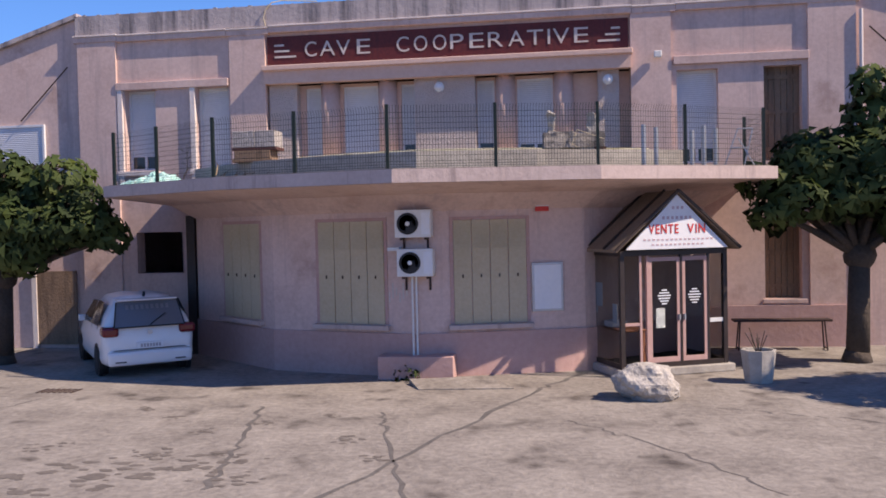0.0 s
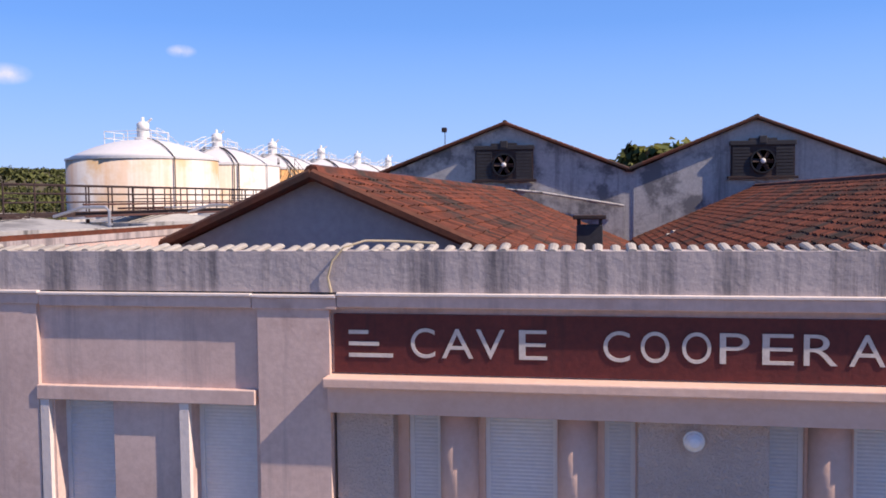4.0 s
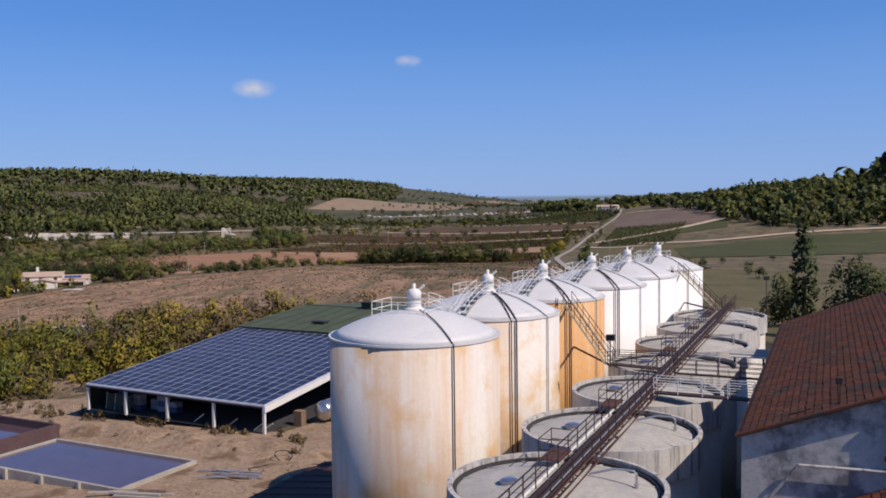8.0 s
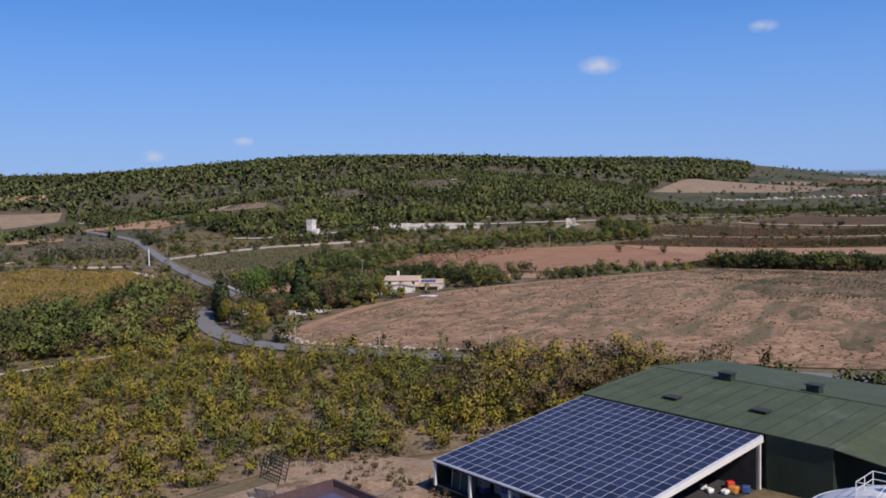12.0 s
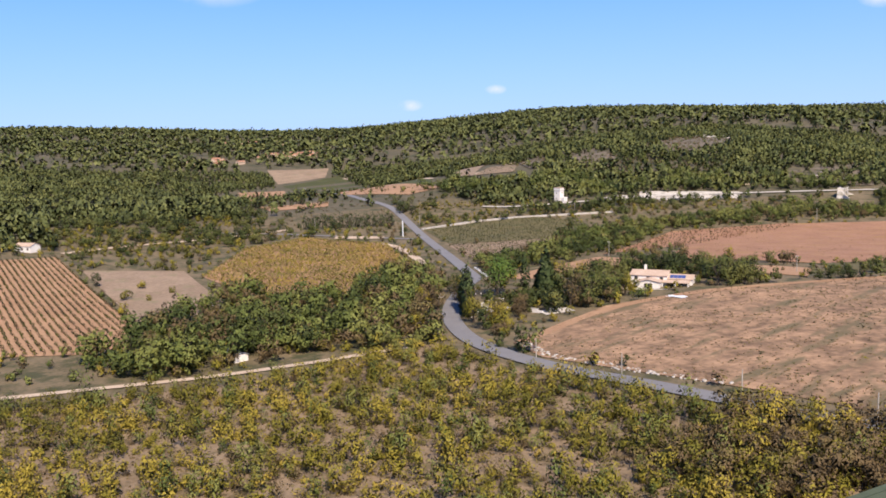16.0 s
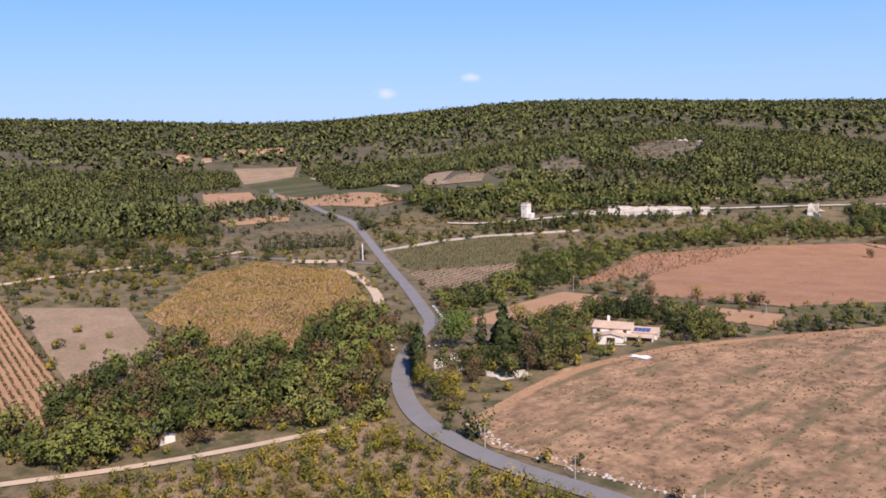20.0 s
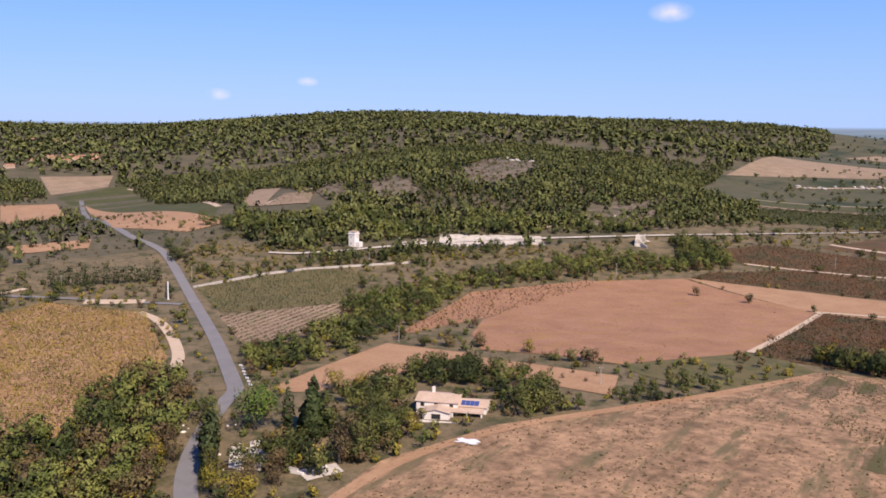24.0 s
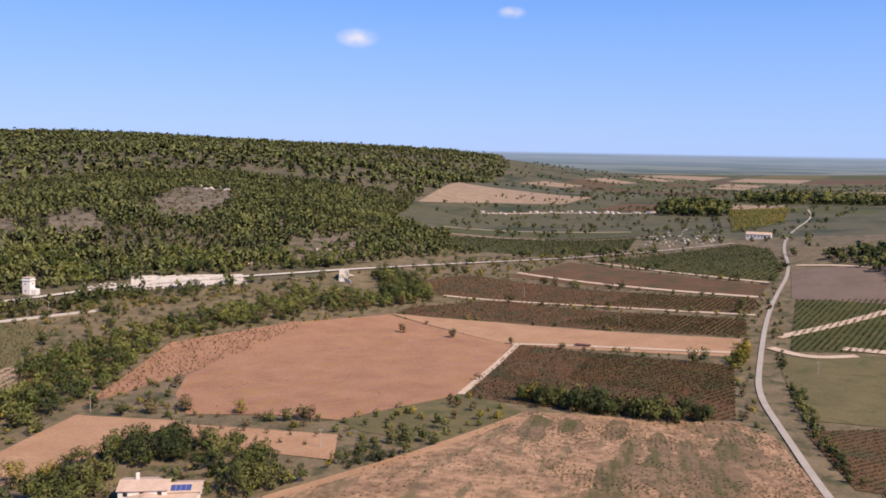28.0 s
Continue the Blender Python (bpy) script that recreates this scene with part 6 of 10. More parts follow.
letters("VIN", 0.19, 0.004, gs, M_RED, (1.42, -0.146, E + 0.34), (1, 0, 0), (0, 0, 1), width=0.40)
for z, x0, x1 in ((E + 0.62, 0.86, 1.54), (E + 0.82, 1.08, 1.34), (E + 0.20, 0.44, 1.96), (E + 0.10, 0.62, 1.8)):
    x = x0
    while x < x1:
        part("print_bar", boxes((x, x + 0.055, -0.146, -0.141, z, z + (0.06 if z > E + 0.3 else 0.035))), M_FAINTTEXT, gs)
        x += 0.1
part("inner_door", boxes((0.5, 1.9, Dp - 0.2, Dp - 0.12, 0.16, 2.35), bevel=0.01), M_DARKFRAME, porch, "dark brown inner door")
# Black floor sheet and dark panels stand in for shade inside the porch.
part("floor_mat", boxes((0.12, W - 0.12, 0.12, Dp - 0.25, 0.161, 0.175)), M_BLACK, porch)
part("inner_wall", boxes((0.12, 0.49, Dp - 0.18, Dp - 0.1, 0.16, E), (1.91, W - 0.12, Dp - 0.18, Dp - 0.1, 0.16, E), (0.49, 1.91, Dp - 0.18, Dp - 0.1, 2.36, E)), M_SHEDDARK, porch)
part("soffit", boxes((0.1, W - 0.1, 0.1, Dp - 0.1, E - 0.02, E + 0.01)), M_DARKFRAME, porch)
tb = thing("side_table", "small reddish wooden table inside the porch", "table", (4.08, -4.4, 0.16), 23.4)
part("top", boxes((0.2, 0.75, 0.35, 1.5, 0.7, 0.74), bevel=0.008), M_WOODTABLE, tb)
for x in (0.24, 0.7):
    for y in (0.4, 1.44):
        part("leg", boxes((x - 0.025, x + 0.025, y - 0.025, y + 0.025, 0, 0.7)), M_WOODTABLE, tb)
pb = thing("paper_stack", "white boxes and papers on the porch table", "papers", (4.08, -4.4, 0.9), 23.4)
part("box", boxes((0.25, 0.6, 0.9, 1.4, 0.001, 0.12), bevel=0.006), M_PAPER, pb)
for y0, y1, z0, z1 in ((0.9, 1.35, 1.35, 1.85), (0.25, 0.45, 1.05, 1.45), (1.15, 1.3, 1.2, 1.32)):
    ps = thing("notice_sheet", "white paper notice taped inside the porch glass", "notice", (4.08, -4.4, 0.0), 23.4)
    part("sheet", boxes((0.038, 0.041, y0, y1, z0, z1)), M_PAPER, ps)

# boulder, planter, bench
bm = bmesh.new()
bmesh.ops.create_icosphere(bm, subdivisions=4, radius=1.0)
for v in bm.verts:
    p = v.co.copy()
    k = 1 + 0.30 * noise.noise(p * 1.3) + 0.14 * noise.noise(p * 3.1) + 0.05 * noise.noise(p * 8.0)
    v.co = Vector((p.x * 0.56 * k, p.y * 0.44 * k, max(-0.28, p.z * 0.36 * k)))
rock = part("boulder", bm, M_ROCK)
rock.location = (4.42, -6.38, 0.26)
tagged(rock, "pale limestone boulder on the forecourt before the porch", "boulder")
pl = thing("planter", "grey octagonal concrete planter with a dry shrub", "planter", (6.62, -4.75, 0.0))
part("tub", lathe([(0.26, 0.0), (0.33, 0.62), (0.28, 0.62), (0.27, 0.5)], 8), M_CONCRETE, pl)
part("soil", lathe([(0.275, 0.5), (0.01, 0.52)], 8), M_CRACK, pl)
part("twigs", tubes([((0, 0, 0.5), (gg.uniform(-0.3, 0.3), gg.uniform(-0.2, 0.2), gg.uniform(0.75, 1.05))) for k in range(9)], 0.008, 5), M_BARK, pl)
bn = thing("bench", "thin dark metal bench against the wall", "bench", (8.0, -0.55, 0.0))
part("seat", boxes((-1.1, 1.1, -0.2, 0.2, 0.68, 0.73)), M_BLACKMETAL, bn)
for x in (-1.0, 1.0):
    part("leg", tubes([((x, -0.15, 0), (x * 0.95, -0.1, 0.68)), ((x, 0.15, 0), (x * 0.95, 0.1, 0.68)), ((x, -0.15, 0.05), (x, 0.15, 0.05))], 0.02), M_BLACKMETAL, bn)
dp = thing("drain_pipe", "pale drain pipe on the wall end", "pipe", (10.0, -0.05, 0.0))
part("tube", tubes([((0, 0, 0), (0, 0, 8.0))], 0.045, 10), M_TRIM_SUNLIT, dp)

# forecourt marks
for k, (pts, w) in enumerate((([(0.1, -12.35), (2.45, -5.63), (3.5, -3.6)], 0.09), ([(1.15, -12.3), (0.16, -8.7), (-0.1, -7.6)], 0.07), ([(-1.3, -12.1), (-1.85, -9.6), (-2.35, -7.1)], 0.08), ([(-8.2, -9.5), (-7.2, -8.0), (-6.9, -6.6)], 0.04), ([(3.0, -8.2), (4.2, -9.6), (5.6, -12.0)], 0.04), ([(5.5, -7.2), (7.5, -8.0), (9.8, -9.4)], 0.05))):
    bm = bmesh.new()
    gq = np.random.default_rng(70 + k)
    P = []
    for (x0, y0), (x1, y1) in zip(pts, pts[1:]):
        for f in np.linspace(0, 1, 14)[:-1]:
            P.append((x0 + (x1 - x0) * f + gq.normal() * 0.05, y0 + (y1 - y0) * f + gq.normal() * 0.05))
    vs = [(bm.verts.new((x - w * gq.uniform(0.2, 0.7), y, 0.004)), bm.verts.new((x + w * gq.uniform(0.2, 0.7), y, 0.004))) for x, y in P]
    for a, b in zip(vs, vs[1:]):
        bm.faces.new((a[0], a[1], b[1], b[0]))
    tagged(part("ground_crack", bm, M_CRACK), "dark irregular crack in the forecourt concrete", "crack", kind="structure")
gs2 = np.random.default_rng(88)
for x, y, r in ((-1.6, -10.9, 0.5), (-2.3, -11.3, 0.7), (-3.0, -11.7, 0.8), (-3.9, -11.9, 0.7), (-2.9, -10.6, 0.35), (-1.2, -11.6, 0.4), (-0.2, -9.6, 0.22), (-2.6, -9.2, 0.2), (-4.6, -10.2, 0.3), (-1.9, -8.6, 0.16), (-3.6, -8.2, 0.2), (0.5, -10.6, 0.25), (-4.4, -7.6, 0.18), (-0.9, -8.0, 0.14)):
    for k in range(16):
        a, d, q = gs2.uniform(0, 6.28), r * gs2.uniform(0, 1.2), 0.02 + r * gs2.uniform(0.01, 0.13) 
        bm = bmesh.new()
        ring = [bm.verts.new((x + d * math.cos(a) + q * 1.6 * gs2.uniform(0.5, 1.2) * math.cos(b), y + d * math.sin(a) + q * gs2.uniform(0.5, 1.2) * math.sin(b), 0.003 + 0.0002 * k)) for b in np.linspace(0, 6.28, 10)[:-1]]
        bm.faces.new(ring)
        tagged(part("ground_stain", bm, M_STAIN), "dark oily stain on the forecourt concrete", "stain", kind="structure")
gr = thing("drain_grate", "dark iron drain grate in the forecourt", "grate", (-7.0, -6.0, 0.0))
for k in range(7):
    part("bar", boxes((-0.4 + 0.12 * k, -0.34 + 0.12 * k, -0.2, 0.2, 0.0, 0.012)), M_BLACKMETAL, gr)
tagged(part("kerb_slab", prism([(0.2, -5.75), (2.0, -5.6), (1.5, -4.85), (-0.1, -5.1)], 0.002, [0.02, 0.02, 0.12, 0.1]), M_FORECOURT), "pale worn concrete ramp slab at the wall foot", "ramp", kind="structure")
tagged(part("street", prism([(2, -60), (60, -60), (60, 3), (14, -9.5), (7.4, -12.6)], 0.001, 0.012), M_ASPHALT), "grey asphalt street edge beyond the forecourt", "street", kind="structure")


# parked car
def loft(sections, bm):
    rings = [[bm.verts.new((x, y, z)) for y, z in ring] for x, ring in sections]
    for p, q in zip(rings, rings[1:]):
        n = len(p)
        for k in range(n):
            bm.faces.new((p[k], p[(k + 1) % n], q[(k + 1) % n], q[k]))
    bm.faces.new(rings[0][::-1]), bm.faces.new(rings[-1])
    bmesh.ops.recalc_face_normals(bm, faces=bm.faces)


def car_ring(w0, w1, w2, zb, zs, zr):
    """Half widths at sill, shoulder and roof; heights of bottom, shoulder and roof."""
    half = [(0.0, zb), (w0 * 0.8, zb), (w0, zb + 0.08), (w0 * 1.02, zb + 0.3), (w1, zs), (w2, zs + (zr - zs) * 0.75), (w2 * 0.8, zr - 0.03), (0.0, zr)]
    return half + [(-y, z) for y, z in half[-2:0:-1]]


car = thing("parked_car", "white compact people carrier parked in the building's shade", "car", (-5.95, -4.25, 0.0), 127.0)
car.scale = (1.05, 1.05, 1.04)
bm = bmesh.new()
loft([(0.0, car_ring(0.78, 0.78, 0.72, 0.34, 0.62, 0.72)), (0.06, car_ring(0.84, 0.86, 0.74, 0.27, 0.9, 1.02)), (0.2, car_ring(0.88, 0.89, 0.70, 0.24, 1.0, 1.38)), (0.45, car_ring(0.90, 0.9, 0.66, 0.22, 1.0, 1.6)), (1.0, car_ring(0.91, 0.91, 0.65, 0.2, 0.99, 1.66)), (1.9, car_ring(0.915, 0.915, 0.64, 0.2, 0.97, 1.665)), (2.6, car_ring(0.915, 0.91, 0.62, 0.2, 0.96, 1.56)), (3.2, car_ring(0.91, 0.90, 0.66, 0.2, 0.94, 1.22)), (3.6, car_ring(0.90, 0.87, 0.72, 0.2, 0.86, 1.0)), (4.1, car_ring(0.86, 0.78, 0.66, 0.22, 0.72, 0.84)), (4.4, car_ring(0.70, 0.60, 0.5, 0.28, 0.52, 0.62))], bm)
bmesh.ops.subdivide_edges(bm, edges=bm.edges[:], cuts=1, use_grid_fill=True, smooth=0.6)
part("body", bm, M_CARWHITE, car, smooth=True)


def panel(pts, t=0.012):
    bm = bmesh.new()
    a = [bm.verts.new(p) for p in pts]
    bm.faces.new(a)
    r = bmesh.ops.solidify(bm, geom=bm.faces[:], thickness=t)
    bmesh.ops.recalc_face_normals(bm, faces=bm.faces)
    return bm


part("rear_window", panel([(-0.06, -0.7, 1.06), (-0.06, 0.7, 1.06), (0.22, 0.6, 1.56), (0.22, -0.6, 1.56)]), M_REARGLASS, car, "rear window with a pale reflection put into its colour")
for s in (-1, 1):
    part("side_window", panel([(0.5, s * 0.93, 1.06), (1.55, s * 0.94, 1.05), (1.5, s * 0.76, 1.54), (0.75, s * 0.76, 1.54)]), M_DARKGLASS, car)
    part("side_window", panel([(1.62, s * 0.94, 1.05), (2.85, s * 0.94, 1.03), (2.35, s * 0.76, 1.5), (1.57, s * 0.76, 1.54)]), M_DARKGLASS, car)
    part("tail_lamp", boxes(*[(-0.05, 0.34, *sorted((s * 0.6, s * 0.93)), 0.86, 1.07)], bevel=0.06), M_REDLAMP, car, "dark red tail lamp")
    part("door_seam", boxes((1.575, 1.59, *sorted((s * 0.915, s * 0.922)), 0.34, 1.03), (0.78, 0.79, *sorted((s * 0.905, s * 0.915)), 0.5, 1.03)), M_BLACK, car)
    part("mirror", boxes((2.65, 2.78, *sorted((s * 0.9, s * 1.06)), 1.0, 1.14), bevel=0.03), M_CARWHITE, car)
    for x in (0.82, 3.5):
        wh = thing_part("wheel", car)
        t = Matrix.Translation((x, s * 0.84, 0.315)) @ Matrix.Rotation(radians(90), 4, "X")
        part("wheel_arch", lathe([(0.385, -0.04), (0.385, 0.04), (0.33, 0.04), (0.33, -0.04)], 30, m=Matrix.Translation((x, s * 0.895, 0.33)) @ Matrix.Rotation(radians(90), 4, "X")), M_BLACK, car)
        part("tyre", lathe([(0.2, -0.11), (0.3, -0.11), (0.315, -0.08), (0.315, 0.08), (0.3, 0.11), (0.2, 0.11)], 30, m=t), M_TYRE, wh)
        part("rim", lathe([(0.205, -0.1), (0.19, -0.075), (0.06, -0.05), (0.06, 0.05), (0.19, 0.075), (0.205, 0.1)], 30, m=t), M_RIM, wh)
part("bumper_strip", boxes((-0.108, 0.02, -0.7, -0.48, 0.33, 0.36), (-0.108, 0.02, 0.48, 0.7, 0.33, 0.36), bevel=0.01), M_BLACK, car)
part("number_plate", boxes((-0.05, 0.012, -0.26, 0.26, 0.6, 0.72)), M_PAPER, car, "white number plate with dark bars")
for k in range(7):
    part("plate_bar", boxes((-0.056, -0.0505, -0.21 + 0.06 * k, -0.17 + 0.06 * k, 0.625, 0.695)), M_GREYTEXT, car)
for k in range(9):
    y = -0.42 + 0.1 * k
    part("window_print", panel([(0.115, y, 1.4), (0.115, y + 0.06, 1.4), (0.165, y + 0.06, 1.49), (0.165, y, 1.49)], -0.012), M_GREYTEXT, car)
part("rear_spoiler", boxes((0.12, 0.5, -0.6, 0.6, 1.575, 1.61), bevel=0.015), M_CARWHITE, car)
part("window_seal", tubes([((-0.075, -0.7, 1.05), (-0.075, 0.7, 1.05)), ((-0.07, 0.7, 1.06), (0.2, 0.61, 1.55)), ((-0.07, -0.7, 1.06), (0.2, -0.61, 1.55))], 0.014, 5), M_BLACK, car)
part("bumper", boxes((-0.1, 0.3, -0.84, 0.84, 0.26, 0.56), bevel=0.07), M_CARWHITE, car)
part("hatch_seam", boxes((-0.045, 0.0, -0.72, 0.72, 0.575, 0.585)), M_BLACK, car)
part("rear_wiper", tubes([((-0.09, 0.0, 1.08), (0.04, -0.33, 1.3))], 0.012, 5), M_BLACK, car)
part("badge", lathe([(0.045, 0), (0.045, 0.01)], 12, m=Matrix.Translation((-0.05, 0, 0.93)) @ Matrix.Rotation(radians(-90), 4, "Y")), M_ALU, car)
part("antenna", tubes([((0.6, 0.0, 1.62), (0.5, 0.0, 1.72))], 0.03, 6), M_BLACK, car)


# the two broadleaf trees by the front
def front_tree(x, y, trunk_h, crown, n, seed, label):
    t = thing("mulberry_tree", label, "tree", (x, y, -0.02))
    gen = np.random.default_rng(seed)
    bm = bmesh.new()
    tube(bm, (0, 0, 0), (0.03, 0, 0.25), 0.34, 14, 0.26)
    tube(bm, (0.03, 0, 0.2), (0.08, 0.02, trunk_h), 0.26, 14, 0.22)
    vs = bmesh.ops.create_icosphere(bm, subdivisions=2, radius=0.34)["verts"]
    bmesh.ops.translate(bm, vec=(0.08, 0.02, trunk_h), verts=vs)
    for cx, cy, cz, r in [(c[0], c[1], c[2], c[3]) for c in crown]:
        mid = Vector((cx * 0.55, cy * 0.55, (trunk_h + cz) / 2 + 0.1))
        tube(bm, (0.08, 0.02, trunk_h), mid, 0.12, 8, 0.075)
        tube(bm, mid, (cx, cy, cz), 0.075, 7, 0.03)
        for k in range(3):
            d = Vector(gen.normal(size=3)).normalized() * r * 0.9
            tube(bm, (cx, cy, cz), Vector((cx, cy, cz)) + d, 0.028, 5, 0.008)
    for v in bm.verts:
        v.co += Vector((noise.noise(v.co * 3), noise.noise(v.co * 3 + Vector((9, 0, 0))), 0)) * 0.04
    part("trunk", bm, M_BARK, t, smooth=True)
    leaf_object("crown", clump_cloud(n, [(c[0], c[1], c[2], c[3], c[3], c[3] * 0.75) for c in crown], 0.165, gen, 0.2), L_MULBERRY, t)
    return t


# First tree stays out of view; added only for its shadow on the forecourt.
front_tree(13.6, -6.7, 2.6, [(-1.3, -0.3, 4.2, 0.8), (-0.4, -0.5, 4.8, 0.9), (0.6, 0.3, 5.0, 0.9), (0.1, 0.5, 5.8, 0.8), (1.1, -0.4, 4.3, 0.8), (-0.9, 0.4, 5.5, 0.7), (-1.5, 0.6, 4.7, 0.6), (-1.2, 1.2, 4.0, 0.6), (0.0, 1.3, 4.5, 0.8)], 3600, 8, "unseen dark-leaved mulberry tree added to shade the forecourt")
front_tree(9.15, -2.3, 2.3, [(-1.2, -0.4, 4.1, 0.7), (-1.9, -0.9, 3.25, 0.5), (-1.4, -1.0, 3.5, 0.55), (-2.1, -0.7, 3.9, 0.5), (-0.5, -0.3, 4.2, 0.8), (0.5, -0.4, 4.3, 0.9), (1.3, 0.2, 3.9, 1.0), (0.0, 0.6, 4.4, 0.9), (-0.9, 0.3, 4.5, 0.7), (0.6, 0.1, 5.2, 0.8), (1.6, -0.5, 4.6, 0.9), (0.3, -0.3, 5.9, 0.5), (1.5, 0.4, 5.6, 0.7), (0.9, -0.9, 3.0, 0.7), (0.3, -0.8, 3.6, 0.7), (1.3, -0.6, 3.4, 0.8), (-0.5, -0.7, 3.5, 0.6), (0.2, 0.2, 3.5, 0.7)], 7600, 5, "dark-leaved mulberry tree with a thick knobbed trunk")
front_tree(-10.6, -2.6, 2.1, [(-0.6, 0.0, 3.3, 1.0), (0.7, -0.4, 3.4, 0.9), (1.6, -0.5, 3.2, 0.8), (2.3, -0.5, 3.4, 0.8), (3.0, -0.7, 3.3, 0.55), (3.3, -0.6, 3.0, 0.4), (2.7, -0.6, 3.9, 0.5), (1.9, -0.2, 4.4, 0.7), (0.1, 0.4, 4.2, 0.9), (1.1, 0.2, 4.1, 0.8), (-0.6, -0.3, 4.4, 0.8), (0.4, -0.3, 4.7, 0.6), (1.0, -0.6, 2.7, 0.7), (-0.6, -0.8, 2.6, 0.8)], 6000, 6, "dark-leaved mulberry tree beside the parked car")
# ---- things on the tanks, the vats and the halls ----
def dome_z(r):
    return 18.52 + 1.7 * (1 - (r / 6.0) ** 2)


def tank_fittings(t, k, nxt):
    """Vent platform with rails, arched walk to the next tank, pipes over the dome and down the shell."""
    deck = 19.75
    plat = thing_part("vent_platform", t)
    part("deck", boxes((-2.6, 1.5, -1.5, 1.5, deck, deck + 0.06)), M_ALU, plat)
    corners = [(-2.6, -1.5), (-0.55, -1.5), (1.5, -1.5), (1.5, 1.5), (-0.55, 1.5), (-2.6, 1.5), (-2.6, 0.0)]
    for x, y in corners:
        part("rail_post", tubes([((x, y, deck - 0.35), (x, y, deck + 1.1))], 0.035, 6), M_WHITEMETAL, plat)
    ring = [(-2.6, -1.5), (1.5, -1.5), (1.5, 1.5), (-2.6, 1.5), (-2.6, -1.5)]
    for h in (0.55, 1.1):
        part("handrail", pipe_run([(x, y, deck + h) for x, y in ring], 0.03), M_WHITEMETAL, plat)
    part("vent_cap", lathe([(0.5, 20.9), (0.5, 21.5), (0.3, 21.68), (0.12, 21.72), (0.12, 22.05), (0.01, 22.08)], 20), M_WHITEMETAL, t, smooth=True)
    part("vent_base", lathe([(0.7, 19.6), (0.7, 20.3), (0.5, 20.4)], 24), M_WHITEMETAL, t)
    part("valve", tubes([((0.2, 0.1, 21.5), (0.7, 0.2, 21.95))], 0.09, 8), M_WHITEMETAL, t)
    # arched walk down to the next tank
    if nxt:
        dx, dy = nxt[0] - TANKS[k][0], nxt[1] - TANKS[k][1]
        L = math.hypot(dx, dy)
        d, s = Vector((dx / L, dy / L, 0)), Vector((-dy / L, dx / L, 0))
        arch = thing_part("dome_walk", t)
        path = []
        for j in range(13):
            u = 1.4 + (L - 2.8) * j / 12
            r = min(u, L - u)
            path.append(d * u + Vector((0, 0, dome_z(min(r, 6.0)) + 0.12)))
        for side in (-0.45, 0.45):
            for h in (0.0, 0.55, 1.05):
                part("handrail" if h else "stringer", pipe_run([p + s * side + Vector((0, 0, h)) for p in path], 0.028 if h else 0.05, 5), M_WHITEMETAL if h else M_ALU, arch)
            for p in path[::2]:
                part("rail_post", tubes([(p + s * side, p + s * side + Vector((0, 0, 1.05)))], 0.028, 5), M_WHITEMETAL, arch)
        for a, b in zip(path, path[1:]):
            m = (a + b) / 2
            part("tread", boxes((m.x - 0.42, m.x + 0.42, m.y - 0.3, m.y + 0.3, m.z + 0.02, m.z + 0.06)), M_ALU, arch)
    # paired dark pipes over the dome and down the shell
    for ang, w in ((-38, 0.06), (-42, 0.045), (-8, 0.05)) if k in (1, 2, 3) else ((-30, 0.045),):
        a = radians(ang - 10)
        c, sn = math.cos(a), math.sin(a)
        run = [(r * c, r * sn, dome_z(r) + 0.1) for r in (0.9, 2.0, 3.2, 4.4, 5.4)] + [(6.12 * c, 6.12 * sn, 18.5), (6.14 * c, 6.14 * sn, 18.0), (6.14 * c, 6.14 * sn, 0.4)]
        part("downpipe", pipe_run(run, w), M_BLACKMETAL if ang != -8 else M_ALU, t, "dark steel pipe running down the shell")


for k, t in enumerate(tanks):
    tank_fittings(t, k, TANKS[k + 1] if k < 5 else None)
for k in (1, 4):
    # caged ladder on the side towards the next tank
    a = radians(38)
    lad = thing_part("ladder", tanks[k], "dark steel ladder from ground to rim")
    c, sn = math.cos(a), math.sin(a)
    for w in (-0.22, 0.22):
        x, y = 6.2 * c - w * sn, 6.2 * sn + w * c
        part("stile", tubes([((x, y, 0.2), (x, y, 19.4))], 0.035, 6), M_BLACKMETAL, lad)
    for j in range(34):
        z = 0.6 + 0.55 * j
        part("rung", boxes((-0.05, 0.05, -0.22, 0.22, z, z + 0.16), m=Matrix.Translation((6.2 * c, 6.2 * sn, 0)) @ Matrix.Rotation(a, 4, "Z")), M_BLACKMETAL, lad)


